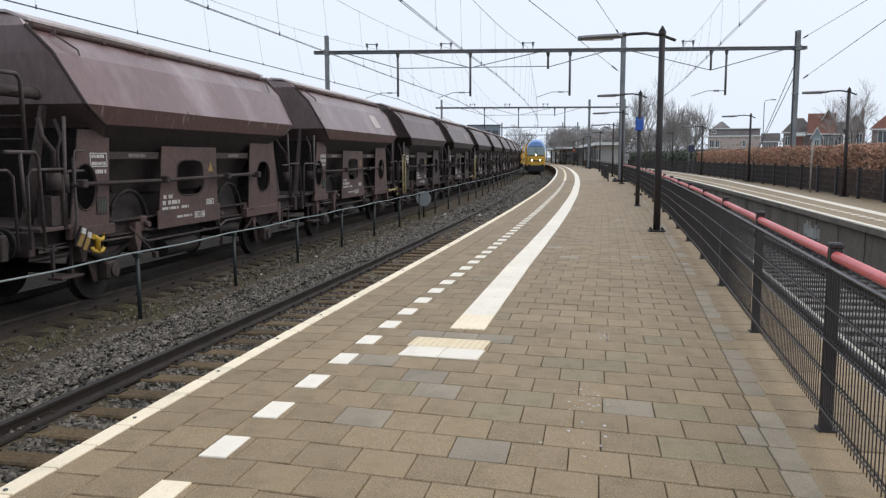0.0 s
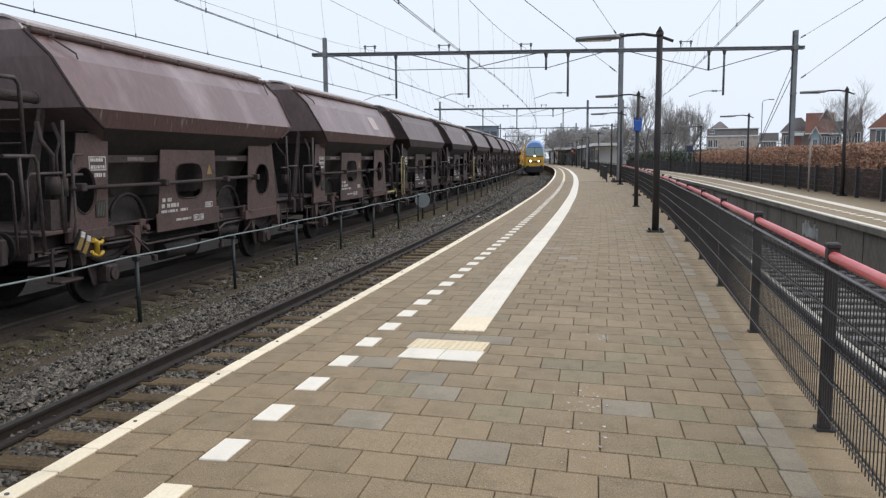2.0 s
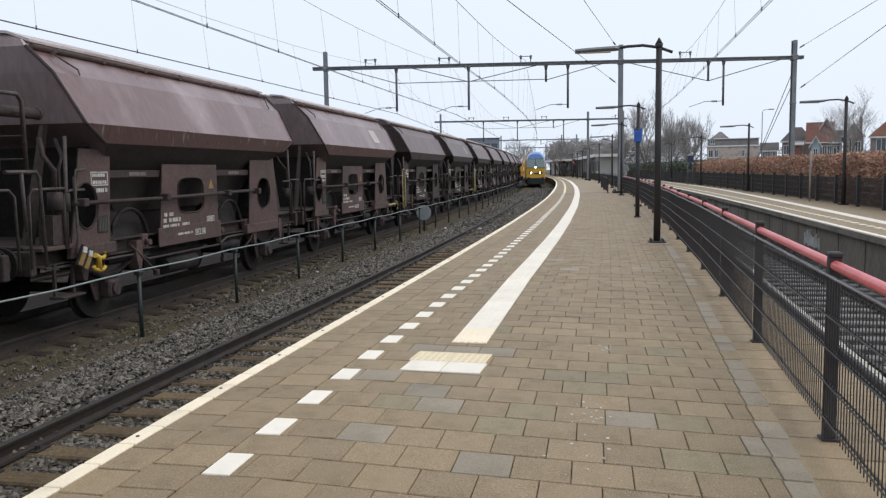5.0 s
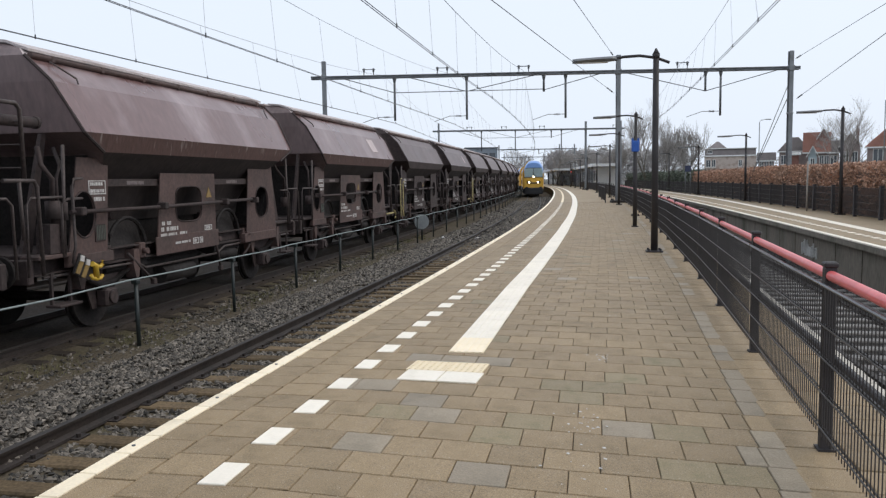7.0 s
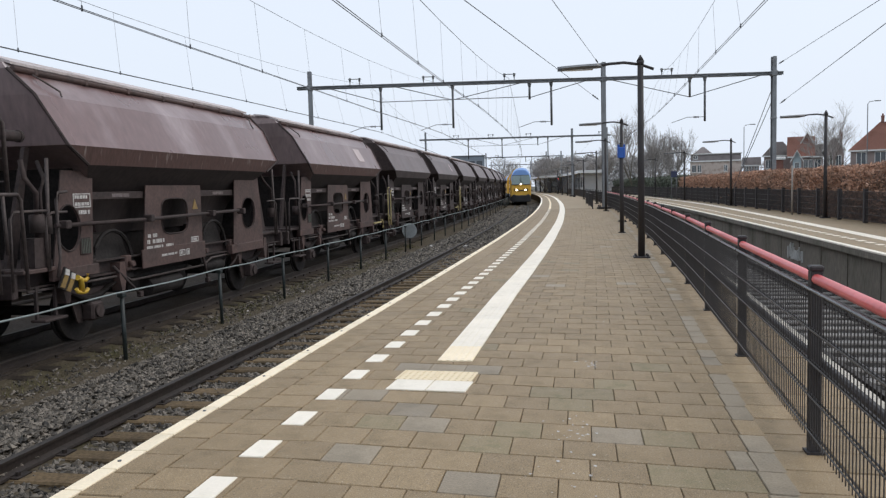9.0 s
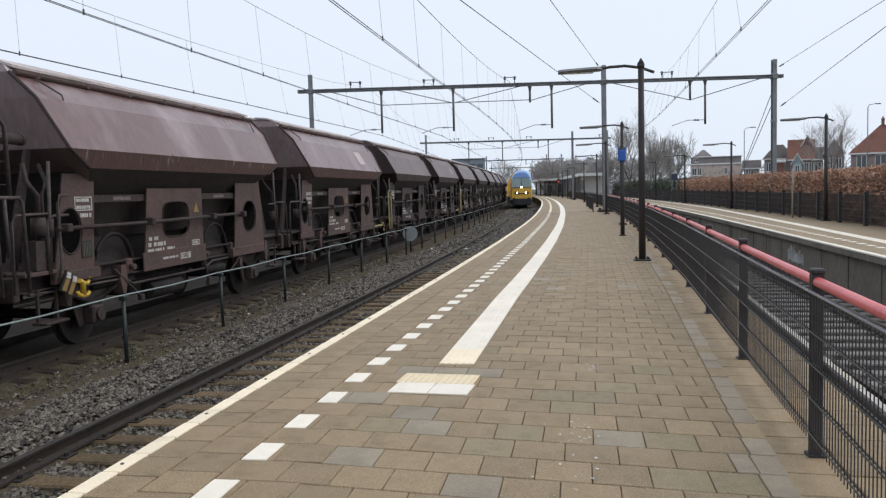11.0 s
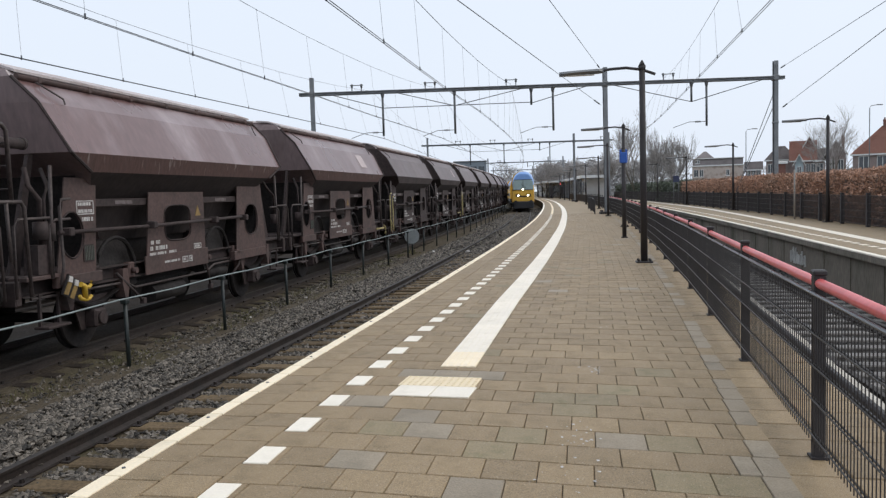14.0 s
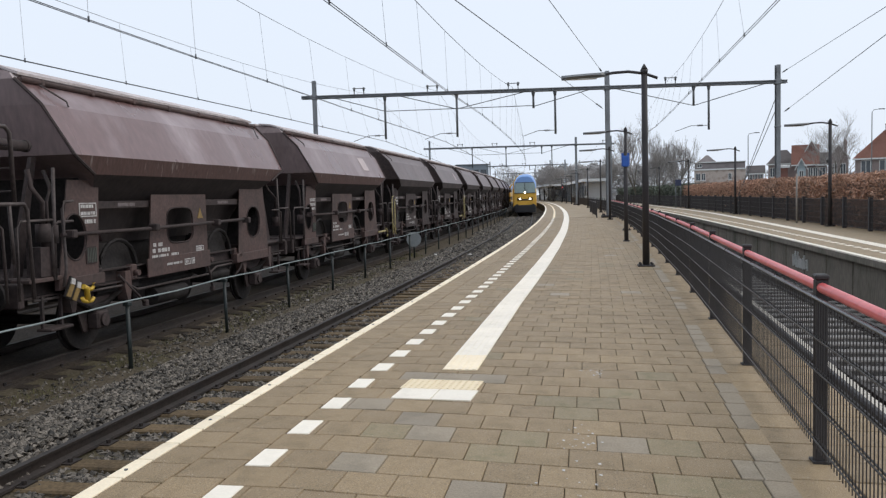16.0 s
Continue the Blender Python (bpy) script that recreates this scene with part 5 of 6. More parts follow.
# ---------------------------------------------------------------- opposite platform: lines, fence, hedge
def opposite_lines():
    S = steps(8, 120)
    g = lambda s: right_o(s) + 1.15 + 0.9 * min(max((s - 18) / 34, 0), 1)
    for name, a, b, z, label in (("edge_line", lambda s: right_o(s) - 0.004, lambda s: right_o(s) + 0.13, 0.004, "white painted edge of the opposite platform"),
                                 ("guide_line", g, lambda s: g(s) + 0.32, 0.005, "white ribbed guide line on the opposite platform")):
        bm = sheet(bmesh.new(), S, lambda s: [(a(s), z), (b(s), z), (b(s), z - 0.03), (a(s), z - 0.03)], True)
        tagged(link(name, bm, WHITE_TILE), label, "marking", kind="structure")
    me = bpy.data.meshes.new("dash_tile")
    bm = bmesh.new()
    box(bm, -0.15, 0.15, -0.075, 0.075, -0.02, 0.005)
    bm.to_mesh(me)
    bm.free()
    me.materials.append(WHITE_TILE)
    row = tagged(new("dash_line"), "dashed white tile line on the opposite platform", "marking", kind="structure")
    s = 14.0
    while s < 70:
        ob = new("dash_tile", me)
        ob.parent = row
        ob.matrix_world = on_line(s, right_o(s) + 0.72, 0)
        s += 0.6
    # wall joints and coping
    bm = bmesh.new()
    s = 9.0
    while s < 70:
        m = on_line(s, right_o(s) + 0.136, 0)
        box(bm, -0.012, 0.012, 0.0, 0.006, -1.0, -0.2, 0, m)
        s += 2.0
    part("wall_joint", bm, JOINT, opposite)
    rng = random.Random(8)
    for s0 in (22.6, 23.3, 15.4):
        bm = bmesh.new()
        for k in range(6):
            u, h = s0 + k * 0.16, rng.uniform(0.25, 0.45)
            pts = [line(u + rng.uniform(-0.03, 0.05), right_o(u) + 0.13, -0.75 + rng.uniform(-0.02, 0.05)), line(u + 0.06, right_o(u) + 0.13, -0.55), line(u + rng.uniform(-0.02, 0.1), right_o(u) + 0.13, -0.75 + h)]
            tube(bm, pts, 0.028, 5)
        part("spray_mark", bm, GRAFFITI, opposite, "pale illegible spray paint mark")


opposite_lines()


def back_fence():
    f = thing("board_fence", Matrix(), "dark see-through fence with posts behind the opposite platform", "fence")
    bm = bmesh.new()
    box(bm, -0.06, 0.06, -0.06, 0.06, 0, 1.08, 0.01)
    post = part("fence_post", bm, FENCE_DARK, f)
    bm = bmesh.new()
    length = 2.5
    for k in range(60):
        x = length * (k + 0.5) / 60
        tube(bm, [(x, 0, 0.05), (x, 0, 1.0)], 0.0048, 4, caps=False)
    for z in (0.08, 0.28, 0.5, 0.75, 1.0):
        tube(bm, [(0, 0.01, z), (length, 0.01, z)], 0.005, 4, caps=False)
    pan = part("mesh_panel", bm, MESH_WIRE, f)
    s, k = 10.0, 0
    while s < 125:
        o = 11.5
        a, c = line(s, o), line(s + length, o)
        d = c - a
        p1, p2 = (post, pan) if k == 0 else (new("fence_post", post.data), new("mesh_panel", pan.data))
        for q in (p1, p2):
            q.parent = f
            q.matrix_world = Matrix.Translation(a) @ Euler((0, 0, math.atan2(d.y, d.x))).to_matrix().to_4x4()
        s += length
        k += 1


back_fence()


def leaf_mass(name, label, mat, s0, s1, o0, o1, z0, z1, count, size, seed, core):
    """A clipped hedge: dark twiggy core and many single leaves with an uneven outline."""
    rng = np.random.RandomState(seed)
    th = thing(name, Matrix(), label, "hedge")
    V, F = [], []
    for i in range(count):
        s = rng.uniform(s0, s1)
        top = z1 + 0.22 * noise.noise((s * 0.7, 0, seed)) + 0.22 * noise.noise((s * 2.3, 3, seed))
        if rng.rand() < 0.62:
            o, z = o0 + 0.25 * noise.noise((s * 0.9, seed, 4)) - 0.06 + rng.normal(0, 0.13), rng.uniform(z0, top)
        else:
            o, z = rng.uniform(o0, o1), top - abs(rng.normal(0, 0.08))
        p = np.array(line(s, o, z))
        a, b = rng.normal(0, 1, 3), rng.normal(0, 1, 3)
        a /= np.linalg.norm(a)
        b -= a * a.dot(b)
        b /= np.linalg.norm(b)
        k = size * rng.uniform(0.6, 1.3)
        n = len(V)
        V += [p - a * k, p + b * k * 0.45 + np.cross(a, b) * k * 0.2, p + a * k, p - b * k * 0.45 + np.cross(a, b) * k * 0.2]
        F.append((n, n + 1, n + 2, n + 3))
    me = bpy.data.meshes.new("foliage")
    me.from_pydata([tuple(v) for v in V], [], F)
    me.materials.append(mat)
    ob = new("foliage", me)
    ob.parent = th
    bm = sheet(bmesh.new(), steps(s0, s1, 0.7, 1.5), lambda s: [(o0 + 0.2 + 0.25 * noise.noise((s * 0.9, seed, 4)), z0 - 0.5), (o0 + 0.2 + 0.25 * noise.noise((s * 0.9, seed, 4)), z1 - 0.2 + 0.12 * noise.noise((s, 1, 1))),
                                                                (o1 - 0.1, z1 - 0.18 + 0.12 * noise.noise((s, 2, 1))), (o1, z0 - 0.5)], True)
    part("twig_core", bm, core, th)


leaf_mass("beech_hedge", "clipped beech hedge with dry copper-brown winter leaves", LEAF_BROWN, 14, 71, 12.1, 14.0, -0.3, 1.85, 48000, 0.072, 11, LEAF_CORE)
# assumed bushes, added as a dark backing for the gaps between the wagons
leaf_mass("bramble_bank", "assumed dark bushes added as backing behind the sidings", LEAF_DARK, -6, 120, -15.0, -13.4, -1.0, 2.3, 12000, 0.2, 14, LEAF_CORE_GREEN)
leaf_mass("evergreen_hedge", "dark green hedge behind the opposite platform", LEAF_GREEN, 71, 125, 11.9, 14.5, -0.3, 1.9, 14000, 0.16, 12, LEAF_CORE_GREEN)


def tall_sign():
    p = thing("sign_pole", on_line(34.5, 11.09, 0), "thin pale weathered pole beside the fence", "sign post")
    bm = bmesh.new()
    tube(bm, [(0, 0, 0), (0, 0, 2.0)], 0.035, 8)
    part("pole", bm, WOOD_POLE, p)
    q = thing("platform_sign", on_line(68, 11.0, 0), "small dark blue platform sign on two posts", "sign")
    bm = bmesh.new()
    box(bm, -0.03, 0.03, -0.24, 0.24, 1.85, 2.35, 0.01)
    part("panel", bm, SIGN_DARK, q)
    for y in (-0.2, 0.2):
        bm = bmesh.new()
        tube(bm, [(0, y, 0), (0, y, 1.85)], 0.03, 8)
        part("post", bm, GALV_DARK, q)


tall_sign()


# ---------------------------------------------------------------- bare trees
def bare_tree(x, y, z, height, width, seed, label, limbs=5, twigs=5):
    """Low-forking winter tree: limbs that arch up and out, branching into fine twigs."""
    rng = random.Random(seed)
    t = thing("bare_tree", pose(x, y, z), label, "tree", "bare winter trees")
    branches = []

    def grow(p, d, length, depth):
        q, pts = p, [p]
        for k in range(4):
            d = (d + Vector((rng.uniform(-1, 1), rng.uniform(-1, 1), rng.uniform(-0.5, 0.9))) * 0.17).normalized()
            q = q + d * length / 4
            pts.append(q)
        branches.append((depth, pts))
        if depth >= twigs:
            return
        for k in range(4 if depth else limbs):
            a = rng.uniform(0, 6.28) if depth else 6.28 * (k + rng.uniform(0, 0.6)) / limbs
            side = Vector((math.cos(a), math.sin(a), rng.uniform(-0.2, 0.35)))
            nd = (d * rng.uniform(0.9, 1.3) + side * rng.uniform(0.5, 1.0) + Vector((0, 0, 0.06))).normalized()
            start = pts[-1] if k < 2 else pts[rng.choice((2, 3))]
            grow(start, nd, length * (rng.uniform(0.6, 0.82) if depth else rng.uniform(0.95, 1.4)), depth + 1)

    grow(Vector((0, 0, 0)), Vector((0, 0, 1)), 2.2, 0)
    top = max(p.z for _, pts in branches for p in pts)
    wide = max(max(abs(p.x), abs(p.y)) for _, pts in branches for p in pts)
    fit = Vector((width / 2 / wide, width / 2 / wide, height / top))
    trunk, crown = bmesh.new(), bmesh.new()
    for depth, pts in branches:
        r = 0.013 * height * 0.56 ** depth
        tube(crown if depth > 1 else trunk, [p * fit for p in pts], max(r, 0.012), 7 if depth < 2 else 3, caps=False, r2=max(r * 0.62, 0.009))
    part("trunk", trunk, BARK, t)
    part("crown", crown, TWIG, t)


bare_tree(26.0, 100, -1, 12.6, 7.0, 3, "tall bare winter tree with upright branches", 4, 5)
bare_tree(29.3, 101.7, -1, 10.2, 7.6, 4, "rounded bare winter tree with dense fine twigs", 7, 5)
bare_tree(31.2, 101.0, -1, 9.7, 6.6, 9, "rounded bare winter tree with dense fine twigs", 7, 5)
bare_tree(70.9, 138.3, -1, 16.4, 15.0, 5, "tall bare tree with fine drooping twigs behind the houses", 6, 5)
bare_tree(73.0, 113.6, -1, 17.0, 11.0, 13, "tall bare tree behind the houses", 5, 5)
bare_tree(22.5, 150, -1, 8.5, 7.5, 17, "bare tree behind the station", 5, 6)
bare_tree(28.6, 150, -1, 9.0, 8.0, 18, "bare tree behind the station", 5, 6)
bare_tree(32.5, 146, -1, 9.6, 8.0, 19, "bare tree behind the station", 5, 6)
bare_tree(30.0, 205, -1, 11.0, 9.0, 7, "distant bare tree beyond the station")
bare_tree(24.0, 240, -1, 12.0, 10.0, 8, "distant bare tree beyond the station")
bare_tree(6.0, 230, -1, 11.0, 9.0, 10, "distant bare tree beyond the sidings")
bare_tree(1.0, 235, -1, 10.0, 9.0, 12, "distant bare tree beyond the sidings")


# ---------------------------------------------------------------- houses
def window(parent, x, z, w, h, y, mat=None):
    wi = new("window")
    wi.parent = parent
    wi.location = (x, y, z)
    bm = bmesh.new()
    t = 0.09
    for a, b, c, d in ((-w / 2, w / 2, -h / 2, -h / 2 + t), (-w / 2, w / 2, h / 2 - t, h / 2), (-w / 2, -w / 2 + t, -h / 2 + t, h / 2 - t), (w / 2 - t, w / 2, -h / 2 + t, h / 2 - t), (-t / 2, t / 2, -h / 2 + t, h / 2 - t)):
        box(bm, a, b, -0.08, 0.04, c, d)
    part("window_frame", bm, WHITE_PAINT, wi)
    bm = bmesh.new()
    box(bm, -w / 2 + 0.02, w / 2 - 0.02, -0.02, 0.0, -h / 2 + 0.02, h / 2 - 0.02)
    part("pane", bm, GLASS_DARK, wi)
    bm = bmesh.new()
    box(bm, -w / 2 - 0.1, w / 2 + 0.1, -0.16, 0.02, -h / 2 - 0.1, -h / 2)
    part("window_sill", bm, WHITE_PAINT, wi)


def house(m, w, d, eave, ridge, wall, roof, label, axis="x", windows=(), chimneys=(), hip=0.0, door=None):
    """A house with its front at y = 0; the ridge runs along x or, for a gable to the front, along y."""
    h = thing("house", m, label, "house", "houses behind the hedge")
    bm = bmesh.new()
    box(bm, -w / 2, w / 2, 0, d, 0, eave)
    if axis == "x":
        if not hip:
            for x in (-w / 2, w / 2):
                s_ = 0.2 if x < 0 else -0.2
                prism(bm, [(0, eave), (d, eave), (d / 2, ridge - 0.1)], x, x + s_)
    else:
        prism(bm, [(-w / 2, eave), (w / 2, eave), (0, ridge - 0.1)], 0, 0.2, "y")
        prism(bm, [(-w / 2, eave), (w / 2, eave), (0, ridge - 0.1)], d - 0.2, d, "y")
    part("wall", bm, wall, h)
    bm = bmesh.new()
    o, t = 0.4, 0.18
    if axis == "x":
        a, b, c = [(x, -o, eave - 0.1) for x in (-w / 2 - o, w / 2 + o)], [(x, d + o, eave - 0.1) for x in (-w / 2 - o, w / 2 + o)], [(-w / 2 - o + hip, d / 2, ridge), (w / 2 + o - hip, d / 2, ridge)]
        v = [bm.verts.new(p) for p in (*a, *b, *c)]
        bm.faces.new((v[0], v[1], v[5], v[4]))
        bm.faces.new((v[3], v[2], v[4], v[5]))
        if hip:
            bm.faces.new((v[2], v[0], v[4]))
            bm.faces.new((v[1], v[3], v[5]))
    else:
        v = [bm.verts.new(p) for p in ((-w / 2 - o, -o, eave - 0.1), (-w / 2 - o, d + o, eave - 0.1), (w / 2 + o, -o, eave - 0.1), (w / 2 + o, d + o, eave - 0.1), (0, -o, ridge), (0, d + o, ridge))]
        bm.faces.new((v[1], v[0], v[4], v[5]))
        bm.faces.new((v[2], v[3], v[5], v[4]))
    bmesh.ops.solidify(bm, geom=bm.faces[:], thickness=t)
    rf = part("roof", bm, roof, h)
    bm = bmesh.new()
    if axis == "x":
        box(bm, -w / 2 - o, w / 2 + o, -o - 0.12, -o, eave - 0.3, eave - 0.05)
    else:
        for s_ in (-1, 1):
            prism(bm, [(s_ * (w / 2 + o), eave - 0.35), (s_ * (w / 2 + o), eave - 0.05), (0, ridge + 0.05), (0, ridge - 0.28)], -o - 0.1, -o - 0.02, "y")
    part("bargeboard", bm, WHITE_PAINT, rf)
    for x, y, z in chimneys:
        bm = bmesh.new()
        box(bm, x - 0.25, x + 0.25, y - 0.25, y + 0.25, eave, z, 0.03)
        box(bm, x - 0.3, x + 0.3, y - 0.3, y + 0.3, z, z + 0.15, 0.03)
        tube(bm, [(x, y, z + 0.15), (x, y, z + 0.5)], 0.13, 8)
        part("chimney", bm, BRICK_RED, rf)
    for x, z, ww, hh in windows:
        window(h, x, z, ww, hh, -0.02)
    return h


def facing(x, y, z=-1.0, turn=0):
    """A front that looks towards the platform."""
    return pose(x, y, z, 0, 0, -math.degrees(math.atan2(x, y)) + turn)


def flat_roofed_house(m):
    """Buff brick building: white fascia, low dark mansard with a flat white top, and a small hipped roof over it."""
    h = thing("house", m, "long buff brick building with white fascia and dark mansard roof", "house", "houses behind the hedge")
    bm = bmesh.new()
    box(bm, -6.6, 6.6, 0, 10, 0, 7.7)
    part("wall", bm, BRICK_BUFF, h)
    bm = bmesh.new()
    prism(bm, [(-0.15, 8.05), (10.15, 8.05), (9.6, 9.75), (0.4, 9.75)], -6.5, 6.5)
    rf = part("roof", bm, TILE_DARK, h)
    for z0, z1, o in ((7.7, 8.05, 0.3), (9.75, 9.98, 0.1)):
        bm = bmesh.new()
        box(bm, -6.6 - o, 6.6 + o, -o, 10 + o, z0, z1, 0.02)
        part("fascia", bm, WHITE_PAINT, rf)
    bm = bmesh.new()
    v = [bm.verts.new(p) for p in ((-5.7, 0.6, 9.98), (-0.9, 0.6, 9.98), (-0.9, 5.4, 9.98), (-5.7, 5.4, 9.98), (-3.6, 3, 11.9), (-3.0, 3, 11.9))]
    for q in ((0, 1, 5, 4), (1, 2, 5), (2, 3, 4, 5), (3, 0, 4), (3, 2, 1, 0)):
        bm.faces.new([v[k] for k in q])
    part("hipped_roof", bm, TILE_DARK, rf)
    for x, z, ww, hh in ((-5.6, 5.9, 1.2, 2.0), (-4.2, 5.9, 1.0, 2.0), (2.6, 5.9, 0.9, 1.7), (-5.2, 9.0, 1.2, 0.9)):
        window(h, x, z, ww, hh, -0.02)


flat_roofed_house(facing(78.4, 215))
# terrace with red and dark roofs
house(facing(72.3, 162.4), 5.6, 8, 7.4, 10.3, BRICK_DARK, TILE_DARK, "brown brick terraced house with dark hipped roof", windows=((-2.0, 5.6, 1.0, 1.9), (-0.6, 5.6, 1.0, 1.9)), hip=2.4)
house(facing(69.1, 155.2), 1.7, 3, 6.6, 6.9, BRICK_RED, WHITE_PAINT, "narrow red brick annexe with white coping and tall pale chimney")
flue = thing("chimney_stack", facing(68.6, 156.5, 5.9), "tall narrow white rendered chimney", "chimney")
_bm = box(box(bmesh.new(), -0.28, 0.28, -0.25, 0.25, 0, 4.0, 0.03), -0.36, 0.36, -0.33, 0.33, 4.0, 4.15, 0.03)
part("stack", _bm, WHITE_PAINT, flue)
_bm = tube(bmesh.new(), [(0, 0, 4.15), (0, 0, 4.9)], 0.13, 8)
part("flue_pipe", _bm, WHITE_PAINT, flue)
house(facing(70.1, 149.6), 1.5, 3, 5.9, 7.9, PALE_BLUE, TILE_DARK, "small pale blue gabled house front with white boards", axis="y", windows=((0, 4.9, 0.8, 1.3),))
house(facing(73.5, 155.2), 4.3, 8, 6.9, 10.9, BRICK_DARK, TILE_RED, "brick house with bright orange-red tiled roof", windows=((0.9, 5.3, 0.8, 1.8), (1.8, 5.3, 0.8, 1.8)))
house(facing(75.6, 157.0), 1.7, 6, 9.6, 11.7, BRICK_RED, TILE_RED, "narrow brick gable with orange-red roof", axis="y")
house(facing(76.2, 153.9), 1.8, 8, 6.8, 9.2, BRICK_DARK, TILE_DARK, "brown brick terraced house with dark roof", windows=((0, 5.2, 1.2, 2.0),))
house(facing(78.6, 152.4), 3.4, 8, 7.8, 10.6, BRICK_DARK, TILE_DARK, "dark brick gabled house with tall white windows", axis="y", windows=((-0.7, 5.6, 1.0, 2.4), (0.8, 5.6, 1.0, 2.4)), chimneys=((1.2, 4, 11.2),))
house(facing(72.0, 175.4), 3.2, 8, 5.8, 7.6, BRICK_DARK, TILE_DARK, "low dark brick house with white windows", windows=((-1.0, 4.8, 0.7, 1.6), (0.0, 4.8, 0.7, 1.6), (1.0, 4.8, 0.7, 1.6)))
house(facing(76.2, 129.2), 12, 9, 7.0, 11.7, BRICK_DARK, TILE_RED, "brown brick house with large orange-red hipped roof", windows=((-4.4, 5.3, 1.5, 2.6), (-1.6, 5.3, 1.7, 2.6), (1.8, 5.3, 1.7, 2.6)), hip=4.6, chimneys=((-1.4, 4.5, 12.6),))
house(facing(90.0, 120.0), 10, 9, 7.4, 12.0, BRICK_RED, TILE_DARK, "brick house with dark hipped roof", windows=((-2.6, 5.6, 1.5, 2.2), (1.2, 5.6, 1.5, 2.2)), hip=3.6)


def street_lamps():
    for x, y, h in ((47.3, 118, 10.6), (57.5, 103, 12.2)):
        p = thing("street_lamp", pose(x, y, -1), "tall thin grey street lamp", "street lamp", "street lamps")
        bm = bmesh.new()
        tube(bm, [(0, 0, 0), (0, 0, h - 0.3), (0.2, 0, h), (1.0, 0, h + 0.12)], 0.07, 7, r2=0.04)
        part("pole", bm, GALV, p)
        bm = bmesh.new()
        box(bm, 0.9, 1.7, -0.1, 0.1, h + 0.05, h + 0.18, 0.03)
        part("lamp_head", bm, LAMP_GREY, p)


street_lamps()


# ---------------------------------------------------------------- station at the far end of the platform
def station():
    st = thing("station_building", Matrix(), "low station building with flat white canopy and dark glazed front", "station")
    for s0, s1, o0, o1, z0, z1, name, mt in ((111, 205, 5.4, 9.4, 3.0, 3.4, "canopy", WHITE_PAINT), (114, 200, 6.4, 9.0, 0, 2.95, "wall", PLASTER)):
        bm = sheet(bmesh.new(), steps(s0, s1), lambda s: [(o0, z0), (o1, z0), (o1, z1), (o0, z1)], True)
        part(name, bm, mt, st)
    s = 110
    while s < 192:
        bm = bmesh.new()
        m = on_line(s + 3, 5.7, 0)
        box(bm, -0.08, 0.08, -0.08, 0.08, 0, 3.0, 0, m)
        part("column", bm, GALV_DARK, st)
        bm = bmesh.new()
        m = on_line(s + 5.4, 6.38, 0)
        box(bm, -0.8, 0.8, -0.03, 0.03, 1.0, 2.5, 0, m)
        part("window", bm, GLASS_DARK, st)
        s += 3
    c = thing("platform_canopy", Matrix(), "flat pale canopy over the far platform end", "canopy")
    bm = sheet(bmesh.new(), steps(150, 200), lambda s: [(1.6, 2.9), (5.0, 2.9), (5.0, 3.25), (1.6, 3.25)], True)
    part("roof", bm, WHITE_PAINT, c)
    for s in (152, 165, 178, 191):
        bm = bmesh.new()
        box(bm, -0.15, 0.15, -0.15, 0.15, 0, 2.9, 0, on_line(s, 3.4, 0))
        part("column", bm, BLACK_STEEL, c)
    for s, o in ((146, 3.0), (158, 4.0), (140, 4.4)):
        p = thing("platform_board", on_line(s, o, 0), "dark information board on the far platform", "information board", "far platform boards")
        bm = bmesh.new()
        box(bm, -0.1, 0.1, -0.3, 0.3, 0.7, 2.1, 0.03)
        part("panel", bm, BLACK_STEEL, p)
        bm = bmesh.new()
        for y in (-0.22, 0.22):
            box(bm, -0.04, 0.04, y - 0.04, y + 0.04, 0, 0.75)
        part("leg", bm, BLACK_STEEL, p)
    sig = thing("signal", on_line(135, 3.9, 0), "slim platform signal with a small red light", "signal")
    bm = bmesh.new()
    tube(bm, [(0, 0, 0), (0, 0, 3.0)], 0.06, 8)
    part("post", bm, BLACK_STEEL, sig)
    bm = bmesh.new()
    box(bm, -0.1, 0.1, -0.18, 0.18, 2.3, 3.0, 0.03)
    hd = part("signal_head", bm, BLACK_STEEL, sig)
    bm = bmesh.new()
    tube(bm, [(-0.12, 0, 2.5), (-0.1, 0, 2.5)], 0.1, 12)
    part("lens", bm, SIGNAL_RED, hd, "lit red lens")
    # grey block beyond the sidings and a low wood that closes the distance
    b = thing("office_block", pose(10.6, 205, -1), "grey-blue flat-roofed block beyond the sidings", "building")
    bm = bmesh.new()
    box(bm, -4.2, 4.2, 0, 12, 0, 10.4, 0.1)
    part("wall", bm, GREY_CLAD, b)
    for k in range(4):
        bm = bmesh.new()
        box(bm, -3.9 + k * 2.0, -2.4 + k * 2.0, -0.06, 0.02, 7.4, 9.2)
        part("window", bm, GLASS_DARK, b)
    bm = bmesh.new()
    box(bm, -4.35, 4.35, -0.15, 12.15, 10.4, 10.65, 0.03)
    part("roof", bm, GALV_DARK, b)
    rng = np.random.RandomState(21)
    V, F = [], []
    for i in range(26000):
        near = i % 8 < 3
        a = rng.uniform(0.135, 0.3) if near else rng.uniform(-0.62, 0.72)
        dist = rng.uniform(225, 262) if near else rng.uniform(270, 340)
        top = (10.0 if near else 7.5) + 3.0 * noise.noise((a * 19, 0, 1)) + 2.2 * noise.noise((a * 67, 0, 5))
        p = np.array((math.sin(a) * dist, math.cos(a) * dist, -1 + top * (1 - rng.rand() ** 2)))
        k = rng.uniform(0.25, 0.8)
